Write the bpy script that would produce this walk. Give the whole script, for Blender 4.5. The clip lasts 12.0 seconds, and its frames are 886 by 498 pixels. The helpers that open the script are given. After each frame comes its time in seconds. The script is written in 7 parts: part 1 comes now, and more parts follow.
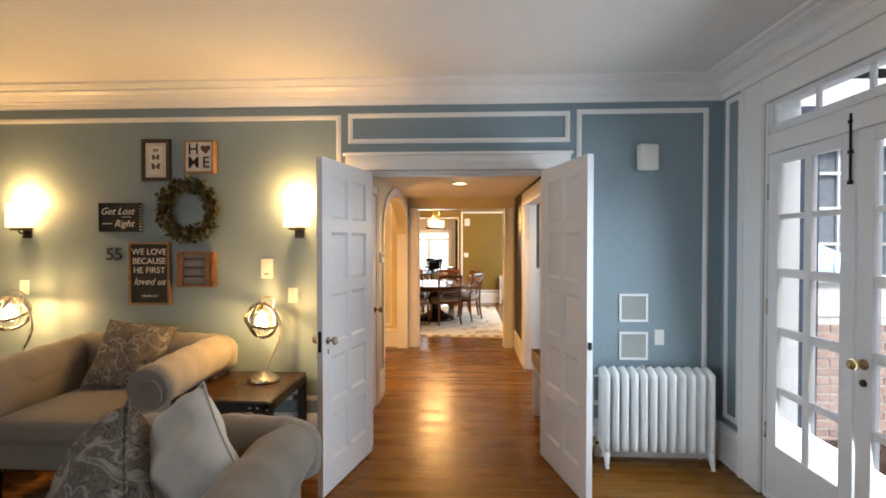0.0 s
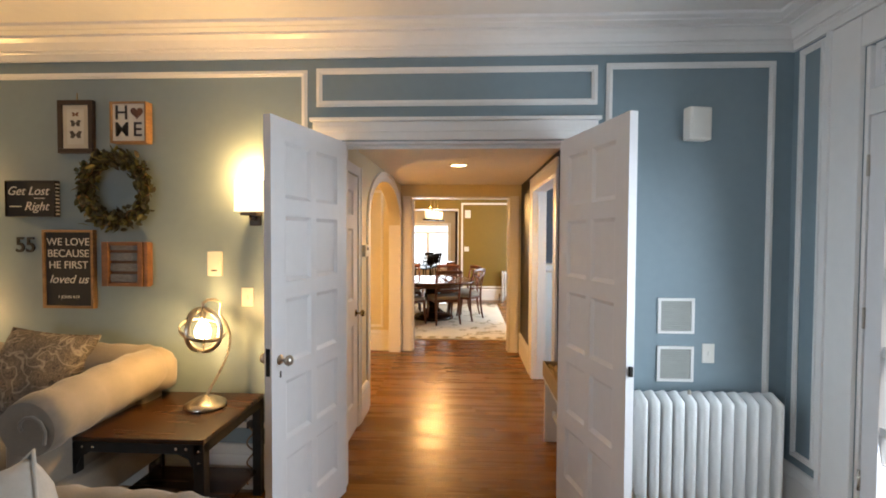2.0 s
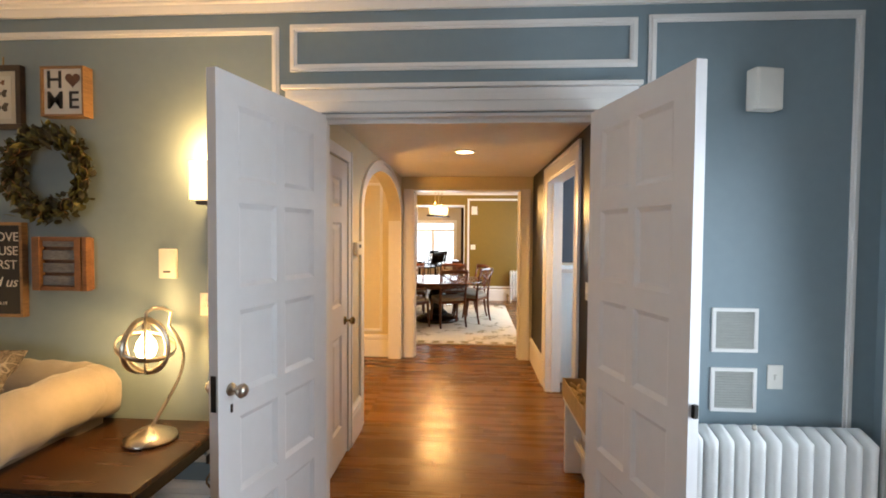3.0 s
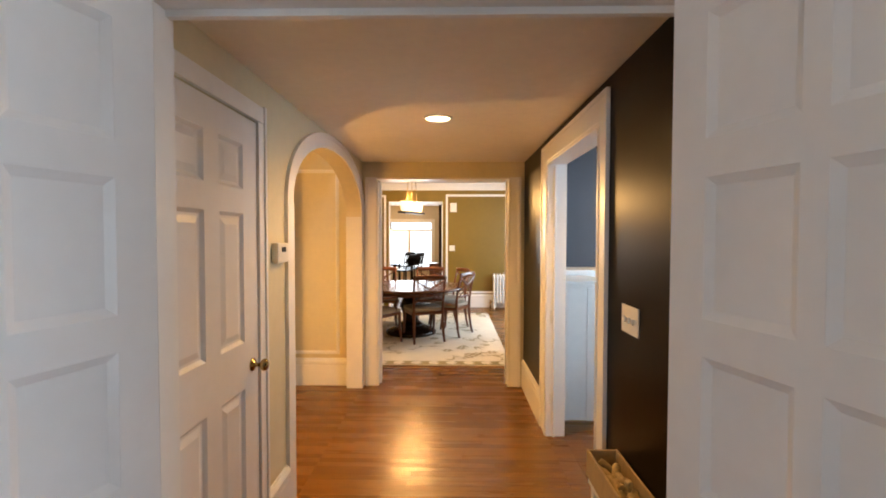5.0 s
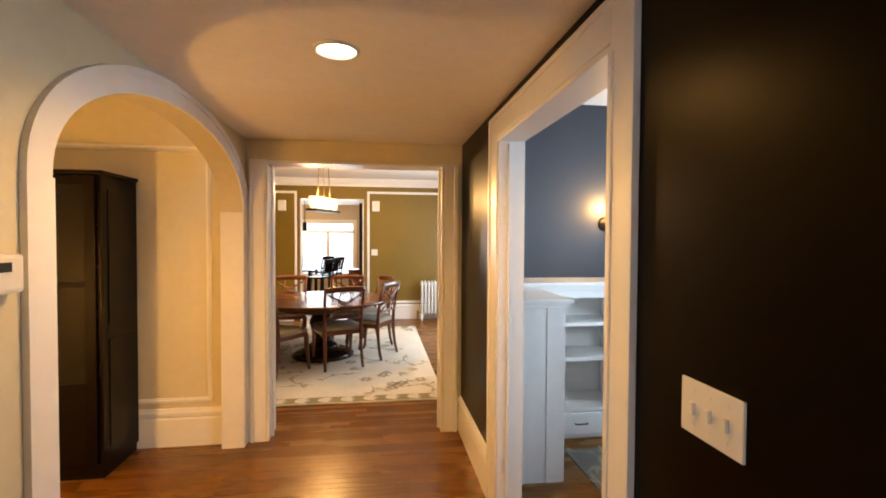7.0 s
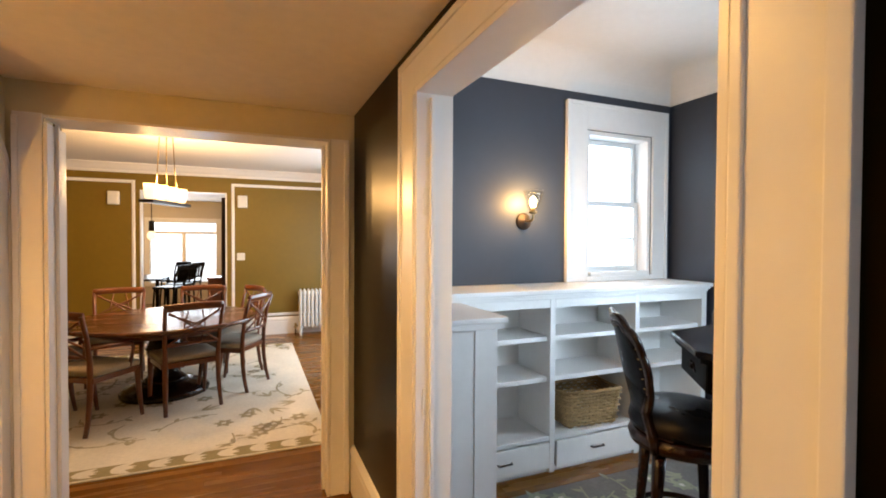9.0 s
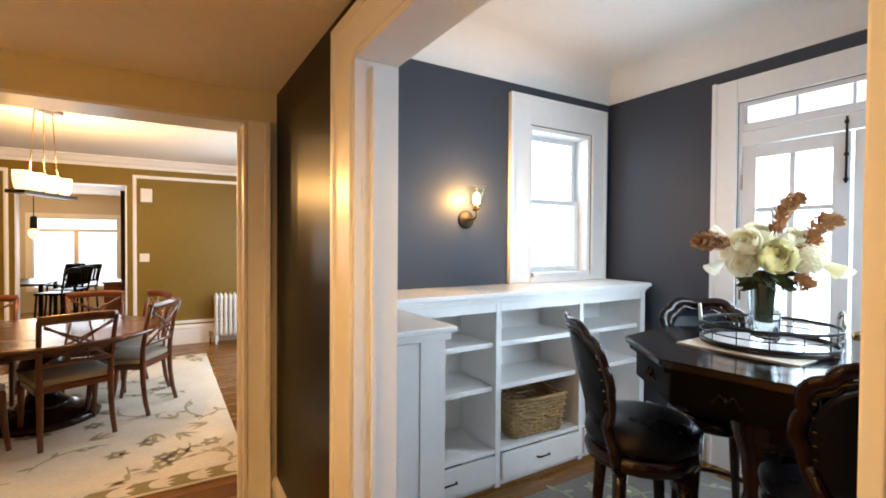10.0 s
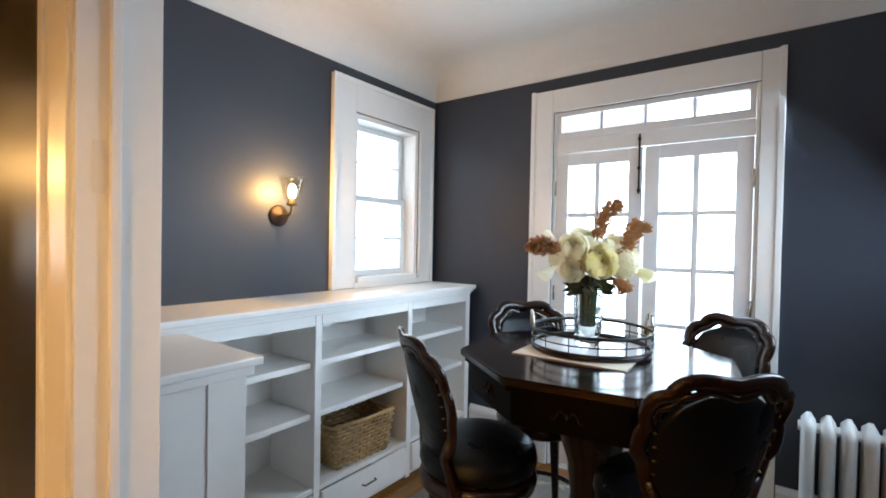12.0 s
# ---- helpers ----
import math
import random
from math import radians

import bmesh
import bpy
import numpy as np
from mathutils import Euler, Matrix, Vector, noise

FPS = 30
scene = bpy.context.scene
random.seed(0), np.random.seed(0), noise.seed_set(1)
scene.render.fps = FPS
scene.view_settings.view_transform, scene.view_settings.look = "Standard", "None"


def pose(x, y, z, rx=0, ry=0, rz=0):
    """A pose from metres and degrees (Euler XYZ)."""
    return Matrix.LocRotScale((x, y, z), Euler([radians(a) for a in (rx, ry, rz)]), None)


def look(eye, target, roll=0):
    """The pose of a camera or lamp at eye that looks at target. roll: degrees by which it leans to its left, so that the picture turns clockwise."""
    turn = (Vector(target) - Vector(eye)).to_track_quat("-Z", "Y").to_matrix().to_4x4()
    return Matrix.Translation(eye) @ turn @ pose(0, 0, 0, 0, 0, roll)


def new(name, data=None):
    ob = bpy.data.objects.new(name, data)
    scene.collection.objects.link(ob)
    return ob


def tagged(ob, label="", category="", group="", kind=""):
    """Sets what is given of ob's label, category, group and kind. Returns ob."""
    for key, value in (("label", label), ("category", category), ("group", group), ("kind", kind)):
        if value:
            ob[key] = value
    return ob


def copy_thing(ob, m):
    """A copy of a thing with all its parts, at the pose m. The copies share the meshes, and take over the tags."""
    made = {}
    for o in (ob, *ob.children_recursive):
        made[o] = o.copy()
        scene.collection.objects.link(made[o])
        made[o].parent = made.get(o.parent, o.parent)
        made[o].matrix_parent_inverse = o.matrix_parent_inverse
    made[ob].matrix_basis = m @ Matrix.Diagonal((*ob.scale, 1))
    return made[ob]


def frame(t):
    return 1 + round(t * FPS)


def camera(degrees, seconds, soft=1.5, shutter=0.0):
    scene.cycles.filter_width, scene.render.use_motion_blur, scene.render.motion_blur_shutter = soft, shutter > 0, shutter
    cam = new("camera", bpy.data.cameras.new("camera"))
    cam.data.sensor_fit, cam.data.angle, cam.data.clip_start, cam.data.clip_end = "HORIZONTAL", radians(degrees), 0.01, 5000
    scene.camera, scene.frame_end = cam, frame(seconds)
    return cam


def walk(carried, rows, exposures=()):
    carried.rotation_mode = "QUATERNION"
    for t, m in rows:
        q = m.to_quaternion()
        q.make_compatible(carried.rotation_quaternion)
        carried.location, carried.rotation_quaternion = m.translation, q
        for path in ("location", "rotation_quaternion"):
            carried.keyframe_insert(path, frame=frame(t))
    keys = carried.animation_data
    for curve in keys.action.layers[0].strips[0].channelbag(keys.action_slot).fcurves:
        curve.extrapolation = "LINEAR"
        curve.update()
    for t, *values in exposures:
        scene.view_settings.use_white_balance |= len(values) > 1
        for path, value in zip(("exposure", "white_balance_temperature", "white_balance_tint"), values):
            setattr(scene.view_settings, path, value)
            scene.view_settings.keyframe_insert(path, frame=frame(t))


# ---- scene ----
cam = camera(87.8, 12.0, soft=1.8)
PATH = [
    (0, (0.15, 0.121, 1.607), (0.056, 2.119, 1.576), 0.0),
    (0.5, (0.135, 0.233, 1.599), (0.072, 2.231, 1.559), 0.0),
    (1, (0.152, 0.407, 1.59), (0.109, 2.406, 1.542), 0.1),
    (1.5, (0.163, 0.623, 1.593), (0.101, 2.622, 1.539), 0.1),
    (2, (0.167, 0.846, 1.578), (0.069, 2.843, 1.522), 0.3),
    (2.5, (0.146, 1.106, 1.572), (0.02, 3.101, 1.51), 0.4),
    (3, (0.164, 1.365, 1.559), (0.039, 3.36, 1.495), 0.4),
    (3.2, (0.17, 1.48, 1.553), (0.046, 3.475, 1.496), 0.3),
    (5, (0.184, 2.457, 1.541), (0.146, 4.456, 1.48), 0.1),
    (5.5, (0.201, 2.722, 1.546), (0.221, 4.721, 1.488), 0.0),
    (6, (0.208, 3.001, 1.54), (0.3, 4.998, 1.486), 0.2),
    (6.5, (0.229, 3.26, 1.538), (0.406, 5.251, 1.486), 0.2),
    (7, (0.255, 3.514, 1.547), (0.535, 5.494, 1.497), 0.3),
    (7.2, (0.253, 3.596, 1.548), (0.577, 5.569, 1.502), 0.4),
    (8.8, (0.321, 4.274, 1.524), (1.037, 6.141, 1.486), 0.5),
    (9, (0.34, 4.341, 1.524), (1.109, 6.187, 1.489), 0.3),
    (9.5, (0.379, 4.486, 1.528), (1.285, 6.268, 1.488), 0.3),
    (10, (0.407, 4.618, 1.522), (1.447, 6.326, 1.487), 0.4),
    (10.5, (0.445, 4.72, 1.528), (1.639, 6.324, 1.486), 0.4),
    (11, (0.519, 4.796, 1.536), (1.862, 6.277, 1.49), 0.7),
    (11.5, (0.578, 4.87, 1.543), (2.065, 6.206, 1.502), 0.9),
    (12, (0.628, 4.91, 1.542), (2.235, 6.1, 1.508), 1.1),
]
walk(cam, [(t, look(eye, target, roll)) for t, eye, target, roll in PATH], [(0, 0.0), (5, 0.0), (7, -0.08), (9, -0.22), (10, -0.26), (11, -0.34), (12, -0.52)])

# ---- world, sun, large lights ----
world = bpy.data.worlds.new("world")
scene.world = world
world.use_nodes = True
wn = world.node_tree.nodes
sky = wn.new("ShaderNodeTexSky")
sky.sky_type, sky.sun_disc = "NISHITA", False
sky.sun_elevation, sky.sun_rotation = radians(45), radians(180)
sky.air_density, sky.dust_density = 1.0, 3.0
world.node_tree.links.new(sky.outputs[0], wn["Background"].inputs[0])
wn["Background"].inputs[1].default_value = 0.15


def lamp(name, kind, energy, m, color=(1, 1, 1), **more):
    data = bpy.data.lights.new(name, kind)
    data.energy, data.color = energy, color
    if kind == "AREA":
        data.shape, data.size, data.size_y = "RECTANGLE", more.get("size", 1), more.get("size_y", 1)
        data.spread = radians(more.get("spread", 180))
    elif kind == "SUN":
        data.angle = radians(more.get("angle", 1))
    else:
        data.shadow_soft_size = more.get("radius", 0.03)
    if kind == "SPOT":
        data.spot_size, data.spot_blend = radians(more.get("cone", 120)), more.get("blend", 0.3)
    ob = new(name, data)
    ob.matrix_world = m
    return ob


WARM = (1.0, 0.555, 0.19)
TUNGSTEN = (1.0, 0.545, 0.165)
DAY = (0.75, 0.875, 1.0)
DEN_DAY = (0.65, 0.825, 1.0)
sun_dir = Vector((0.05, -0.70, 0.71))
lamp("sun", "SUN", 4.0, look(sun_dir * 40, (0, 0, 0)), (1.0, 0.96, 0.9), angle=30)
# daylight that enters by the openings
lamp("daylight_french_door", "AREA", 40, look((1.985, 2.46, 1.15), (-1.0, 2.46, 0.70)), DAY, size=1.2, size_y=1.8, spread=150)
# added lamp in an unseen south opening, aimed to brighten the east wall
lamp("daylight_added_south", "AREA", 27, look((-3.2, -3.15, 1.5), (2.0, 2.5, 1.1)), DAY, size=1.6, size_y=1.6, spread=100)
lamp("daylight_den_door", "AREA", 165, look((4.15, 5.45, 1.25), (2.0, 6.5, 0.7)), DEN_DAY, size=1.6, size_y=2.3)
lamp("daylight_den_window", "AREA", 14, look((3.1, 7.55, 1.82), (2.9, 4, 1.2)), DEN_DAY, size=0.6, size_y=1.05)
lamp("daylight_den_south", "AREA", 50, look((2.97, 4.19, 1.85), (2.3, 6.8, 0.3)), DEN_DAY, size=1.2, size_y=1.0, spread=125)
# dining side window is assumed, out of view; this lamp supplies its daylight
lamp("daylight_assumed_dining", "AREA", 72, look((2.12, 10.4, 1.5), (-1, 10.2, 0.6)), DAY, size=1.6, size_y=1.5)
lamp("daylight_kitchen", "AREA", 45, look((-1.1, 16.9, 1.3), (-1.0, 12, 0.9)), DAY, size=1.6, size_y=1.4)

# ---- materials ----


def mat(name, color, rough=0.5, metal=0.0, vary=0.06, scale=6.0, bump=0.0, bump_scale=60.0, coat=0.0, stretch=(1, 1, 1), dark=None, emit=0.0, sheen=0.0):
    """A painted, plastered, wooden or metal surface: base colour with variation at two scales, gloss variation and fine relief."""
    m = bpy.data.materials.new(name)
    m.use_nodes = True
    nt = m.node_tree
    n, l = nt.nodes, nt.links
    b = n["Principled BSDF"]
    tc, mp = n.new("ShaderNodeTexCoord"), n.new("ShaderNodeMapping")
    mp.inputs["Scale"].default_value = stretch
    l.new(tc.outputs["Object"], mp.inputs[0])
    info = n.new("ShaderNodeObjectInfo")
    off = n.new("ShaderNodeVectorMath")
    off.operation = "MULTIPLY_ADD"
    off.inputs[1].default_value = (37, 37, 37)
    l.new(info.outputs["Random"], off.inputs[0])
    l.new(mp.outputs[0], off.inputs[2])
    big, fine = n.new("ShaderNodeTexNoise"), n.new("ShaderNodeTexNoise")
    big.inputs["Scale"].default_value, big.inputs["Detail"].default_value = scale * 0.25, 3
    fine.inputs["Scale"].default_value, fine.inputs["Detail"].default_value = scale * 3, 4
    l.new(off.outputs[0], big.inputs["Vector"])
    l.new(off.outputs[0], fine.inputs["Vector"])
    mixn = n.new("ShaderNodeMath")
    mixn.operation = "MULTIPLY_ADD"
    mixn.inputs[1].default_value = 0.5
    l.new(fine.outputs[0], mixn.inputs[0])
    half = n.new("ShaderNodeMath")
    half.operation = "MULTIPLY"
    half.inputs[1].default_value = 0.5
    l.new(big.outputs[0], half.inputs[0])
    l.new(half.outputs[0], mixn.inputs[2])
    ramp = n.new("ShaderNodeValToRGB")
    lo = dark or tuple(c * (1 - vary * 2) for c in color)
    hi = tuple(min(1, c * (1 + vary)) for c in color)
    ramp.color_ramp.elements[0].position, ramp.color_ramp.elements[1].position = 0.3, 0.7
    ramp.color_ramp.elements[0].color, ramp.color_ramp.elements[1].color = (*lo, 1), (*hi, 1)
    l.new(mixn.outputs[0], ramp.inputs[0])
    l.new(ramp.outputs[0], b.inputs["Base Color"])
    rr = n.new("ShaderNodeMapRange")
    rr.inputs["To Min"].default_value, rr.inputs["To Max"].default_value = max(0.02, rough - 0.06), min(1, rough + 0.06)
    l.new(big.outputs[0], rr.inputs[0])
    l.new(rr.outputs[0], b.inputs["Roughness"])
    b.inputs["Metallic"].default_value = metal
    b.inputs["Coat Weight"].default_value = coat
    b.inputs["Coat Roughness"].default_value = 0.12
    b.inputs["Sheen Weight"].default_value = sheen
    if bump:
        bt, bp = n.new("ShaderNodeTexNoise"), n.new("ShaderNodeBump")
        bt.inputs["Scale"].default_value, bt.inputs["Detail"].default_value = bump_scale, 3
        l.new(off.outputs[0], bt.inputs["Vector"])
        l.new(bt.outputs[0], bp.inputs["Height"])
        bp.inputs["Strength"].default_value, bp.inputs["Distance"].default_value = bump, 0.004
        l.new(bp.outputs[0], b.inputs["Normal"])
    if emit:
        b.inputs["Emission Color"].default_value = (*color, 1)
        b.inputs["Emission Strength"].default_value = emit
    return m


def glass(name, color=(0.95, 0.98, 1.0), rough=0.0):
    m = bpy.data.materials.new(name)
    m.use_nodes = True
    b = m.node_tree.nodes["Principled BSDF"]
    b.inputs["Base Color"].default_value = (*color, 1)
    b.inputs["Roughness"].default_value = rough
    b.inputs["Transmission Weight"].default_value = 1.0
    b.inputs["IOR"].default_value = 1.45
    return m


def thin_glass(name, gloss=0.07):
    """Thin clear glass: light passes straight through, with a faint mirror sheen."""
    m = bpy.data.materials.new(name)
    m.use_nodes = True
    n, l = m.node_tree.nodes, m.node_tree.links
    n.remove(n["Principled BSDF"])
    clear, shine, mix = n.new("ShaderNodeBsdfTransparent"), n.new("ShaderNodeBsdfGlossy"), n.new("ShaderNodeMixShader")
    clear.inputs[0].default_value = (0.96, 0.95, 0.92, 1)
    shine.inputs["Roughness"].default_value = 0.03
    mix.inputs[0].default_value = gloss
    l.new(clear.outputs[0], mix.inputs[1])
    l.new(shine.outputs[0], mix.inputs[2])
    l.new(mix.outputs[0], n["Material Output"].inputs[0])
    return m


def glow(name, color, strength):
    m = bpy.data.materials.new(name)
    m.use_nodes = True
    b = m.node_tree.nodes["Principled BSDF"]
    b.inputs["Base Color"].default_value = (*color, 1)
    b.inputs["Emission Color"].default_value = (*color, 1)
    b.inputs["Emission Strength"].default_value = strength
    return m


def floor_wood():
    """Red-brown oak strips: each strip with its own tone, long grain, dark pores and a satin varnish."""
    m = bpy.data.materials.new("floor_wood")
    m.use_nodes = True
    nt = m.node_tree
    n, l = nt.nodes, nt.links
    b = n["Principled BSDF"]
    geo, info, tc = n.new("ShaderNodeNewGeometry"), n.new("ShaderNodeObjectInfo"), n.new("ShaderNodeTexCoord")
    add = n.new("ShaderNodeMath")
    l.new(geo.outputs["Random Per Island"], add.inputs[0])
    l.new(info.outputs["Random"], add.inputs[1])
    fr = n.new("ShaderNodeMath")
    fr.operation = "FRACT"
    l.new(add.outputs[0], fr.inputs[0])
    off = n.new("ShaderNodeVectorMath")
    off.operation = "MULTIPLY_ADD"
    off.inputs[1].default_value = (23, 41, 0)
    l.new(fr.outputs[0], off.inputs[0])
    l.new(geo.outputs["Position"], off.inputs[2])
    mp = n.new("ShaderNodeMapping")
    mp.inputs["Scale"].default_value = (1.2, 22, 1)
    l.new(off.outputs[0], mp.inputs[0])
    grain = n.new("ShaderNodeTexNoise")
    grain.inputs["Scale"].default_value, grain.inputs["Detail"].default_value = 3.0, 6
    l.new(mp.outputs[0], grain.inputs["Vector"])
    tone = n.new("ShaderNodeValToRGB")
    e = tone.color_ramp.elements
    e[0].position, e[1].position = 0.0, 1.0
    e[0].color, e[1].color = (0.158, 0.061, 0.008, 1), (0.212, 0.086, 0.011, 1)
    l.new(fr.outputs[0], tone.inputs[0])
    gr = n.new("ShaderNodeValToRGB")
    gr.color_ramp.elements[0].position, gr.color_ramp.elements[1].position = 0.33, 0.62
    gr.color_ramp.elements[0].color, gr.color_ramp.elements[1].color = (0.78, 0.74, 0.70, 1), (1.05, 1.05, 1.04, 1)
    l.new(grain.outputs[0], gr.inputs[0])
    mul = n.new("ShaderNodeMixRGB")
    mul.blend_type, mul.inputs[0].default_value = "MULTIPLY", 1.0
    l.new(tone.outputs[0], mul.inputs[1])
    l.new(gr.outputs[0], mul.inputs[2])
    wear, streak = n.new("ShaderNodeTexNoise"), n.new("ShaderNodeMapping")
    streak.inputs["Scale"].default_value = (0.9, 7.0, 1)
    l.new(geo.outputs["Position"], streak.inputs[0])
    wear.inputs["Scale"].default_value, wear.inputs["Detail"].default_value = 1.6, 4
    l.new(streak.outputs[0], wear.inputs["Vector"])
    both = n.new("ShaderNodeMath")
    both.operation = "MULTIPLY_ADD"
    both.inputs[1].default_value = 0.45
    l.new(fr.outputs[0], both.inputs[0])
    l.new(wear.outputs[0], both.inputs[2])
    rr = n.new("ShaderNodeMapRange")
    rr.inputs["From Min"].default_value, rr.inputs["From Max"].default_value = 0.35, 1.1
    rr.inputs["To Min"].default_value, rr.inputs["To Max"].default_value = 0.19, 0.36
    l.new(both.outputs[0], rr.inputs[0])
    l.new(rr.outputs[0], b.inputs["Roughness"])
    l.new(mul.outputs[0], b.inputs["Base Color"])
    bp = n.new("ShaderNodeBump")
    bp.inputs["Strength"].default_value, bp.inputs["Distance"].default_value = 0.06, 0.002
    l.new(grain.outputs[0], bp.inputs["Height"])
    l.new(bp.outputs[0], b.inputs["Normal"])
    return m


TRIM = mat("white_trim_paint", (0.84, 0.825, 0.80), 0.32, vary=0.02, bump=0.05, bump_scale=40)
CEIL = mat("ceiling_paint", (0.78, 0.76, 0.73), 0.7, vary=0.02, bump=0.06, bump_scale=90)
CEIL_HALL = mat("hall_ceiling_paint", (0.90, 0.85, 0.76), 0.7, vary=0.03, bump=0.06, bump_scale=90)
BLUE = mat("blue_grey_wall_paint", (0.225, 0.295, 0.33), 0.48, vary=0.03, bump=0.08, bump_scale=110)
CREAM = mat("cream_wall_paint", (0.69, 0.62, 0.43), 0.5, vary=0.03, bump=0.08, bump_scale=110)
# faint brown in the black stands in for golden lamp sheen
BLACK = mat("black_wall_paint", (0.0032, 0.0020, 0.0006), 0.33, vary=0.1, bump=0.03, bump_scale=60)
OLIVE = mat("olive_wall_paint", (0.19, 0.118, 0.006), 0.5, vary=0.04, bump=0.08, bump_scale=110)
SLATE = mat("slate_wall_paint", (0.034, 0.041, 0.058), 0.5, vary=0.04, bump=0.08, bump_scale=110)
GREY = mat("kitchen_wall_paint", (0.60, 0.54, 0.43), 0.6, vary=0.03)
DOOR = mat("white_door_paint", (0.80, 0.79, 0.79), 0.34, vary=0.02, bump=0.06, bump_scale=35)
RAD = mat("white_radiator_enamel", (0.78, 0.79, 0.78), 0.3, vary=0.03, bump=0.1, bump_scale=50)
BRASS = mat("aged_brass", (0.42, 0.30, 0.13), 0.28, 1.0, vary=0.15)
STEEL = mat("brushed_nickel", (0.55, 0.50, 0.43), 0.28, 1.0, vary=0.1)
BRONZE = mat("dark_bronze", (0.06, 0.045, 0.035), 0.4, 0.8, vary=0.15)
IRON = mat("black_iron", (0.02, 0.018, 0.016), 0.45, 0.6, vary=0.2, bump=0.2)
PLASTIC = mat("white_plastic", (0.78, 0.76, 0.70), 0.4, vary=0.02)
LINEN = mat("beige_linen_upholstery", (0.205, 0.174, 0.138), 0.9, vary=0.07, scale=14, bump=0.35, bump_scale=420, sheen=0.3)
LINEN_LIGHT = mat("oatmeal_pillow_cloth", (0.50, 0.465, 0.41), 0.9, vary=0.06, scale=14, bump=0.4, bump_scale=380, sheen=0.3)
TABLE_WOOD = mat("dark_table_wood", (0.042, 0.018, 0.007), 0.26, vary=0.3, scale=9, stretch=(1, 9, 1), coat=0.05)
CHERRY = mat("cherry_chair_wood", (0.145, 0.042, 0.014), 0.3, vary=0.25, scale=10, stretch=(6, 6, 1), coat=0.4)
CHERRY_TOP = mat("cherry_tabletop_wood", (0.105, 0.034, 0.011), 0.26, vary=0.2, scale=8, stretch=(1, 10, 1), coat=0.15)
EBONY = mat("ebonised_wood", (0.006, 0.004, 0.004), 0.13, vary=0.3, scale=10, stretch=(1, 8, 1), coat=0.12)
EBONY_SATIN = mat("satin_ebonised_wood", (0.002, 0.0016, 0.0016), 0.4, vary=0.3, scale=10, stretch=(1, 8, 1))
CARVED = mat("dark_carved_mahogany", (0.020, 0.008, 0.005), 0.24, vary=0.3, scale=12, coat=0.2)
LEATHER = mat("black_leather", (0.004, 0.005, 0.009), 0.28, vary=0.12, scale=20, bump=0.25, bump_scale=260)
SEAT_CLOTH = mat("taupe_seat_cloth", (0.36, 0.32, 0.26), 0.85, vary=0.08, scale=16, bump=0.3, bump_scale=400)
OAK = mat("light_rustic_wood", (0.30, 0.17, 0.075), 0.55, vary=0.25, scale=10, stretch=(1, 1, 8), bump=0.2)
ORANGE_WOOD = mat("orange_stained_crate_wood", (0.21, 0.095, 0.04), 0.55, vary=0.25, scale=12, stretch=(1, 1, 6), bump=0.2)
SLATE_BOARD = mat("charcoal_sign_board", (0.015, 0.014, 0.014), 0.6, vary=0.12, scale=10)
PAPER = mat("ivory_paper", (0.68, 0.62, 0.50), 0.8, vary=0.04)
INK = mat("dark_ink", (0.013, 0.012, 0.011), 0.6, vary=0.1)
CHALK = mat("white_lettering", (0.75, 0.72, 0.66), 0.7, vary=0.04)
RUG_CREAM = mat("cream_wool_rug", (0.74, 0.69, 0.58), 0.95, vary=0.08, scale=14, bump=0.6, bump_scale=300)
RUG_OLIVE = mat("olive_rug_wool", (0.30, 0.25, 0.12), 0.95, vary=0.12, scale=16, bump=0.6, bump_scale=300)
RUG_FADED = mat("faded_olive_rug_wool", (0.44, 0.385, 0.25), 0.95, vary=0.2, scale=16, bump=0.6, bump_scale=300)
RUG_GREY = mat("grey_brown_rug_wool", (0.19, 0.18, 0.165), 0.95, vary=0.15, scale=16, bump=0.6, bump_scale=300)
RUG_LEAF = mat("pale_green_rug_wool", (0.34, 0.36, 0.24), 0.95, vary=0.12, scale=16, bump=0.6, bump_scale=300)
WICKER = mat("woven_seagrass", (0.46, 0.30, 0.13), 0.75, vary=0.3, scale=30, bump=0.4)
LEAF = mat("olive_green_leaf", (0.060, 0.066, 0.018), 0.6, vary=0.35, scale=20)
STEM = mat("dark_green_stem", (0.02, 0.035, 0.012), 0.5, vary=0.3)
PETAL = mat("ivory_petal", (0.95, 0.90, 0.72), 0.6, vary=0.06, scale=20, bump=0.2)
PETAL_YELLOW = mat("pale_yellow_petal", (0.88, 0.80, 0.48), 0.6, vary=0.08, scale=20, bump=0.2)
DRIED = mat("dried_copper_leaf", (0.46, 0.24, 0.10), 0.65, vary=0.3, scale=20, bump=0.3)
CABINET = mat("near_black_cabinet_wood", (0.007, 0.004, 0.003), 0.3, vary=0.3, scale=8, stretch=(6, 6, 1))
BRICK = mat("red_brick", (0.50, 0.36, 0.32), 0.85, vary=0.25, scale=18, bump=0.5)
MORTAR = mat("pale_mortar", (0.72, 0.71, 0.70), 0.9, vary=0.1, scale=20, bump=0.4)
SHUTTER = mat("navy_shutter_paint", (0.05, 0.065, 0.11), 0.5, vary=0.1)
SIDING = mat("white_outdoor_paint", (0.78, 0.79, 0.80), 0.6, vary=0.03)
EARTH = mat("grey_concrete_ground", (0.58, 0.58, 0.58), 0.9, vary=0.12, scale=3, bump=0.3)
BREAD = mat("golden_straw_pieces", (0.52, 0.36, 0.14), 0.7, vary=0.2, scale=30)
PANE = glass("window_glass")
CRYSTAL = glass("crystal_glass", (0.93, 0.96, 0.95), 0.02)
THIN = thin_glass("thin_shade_glass")
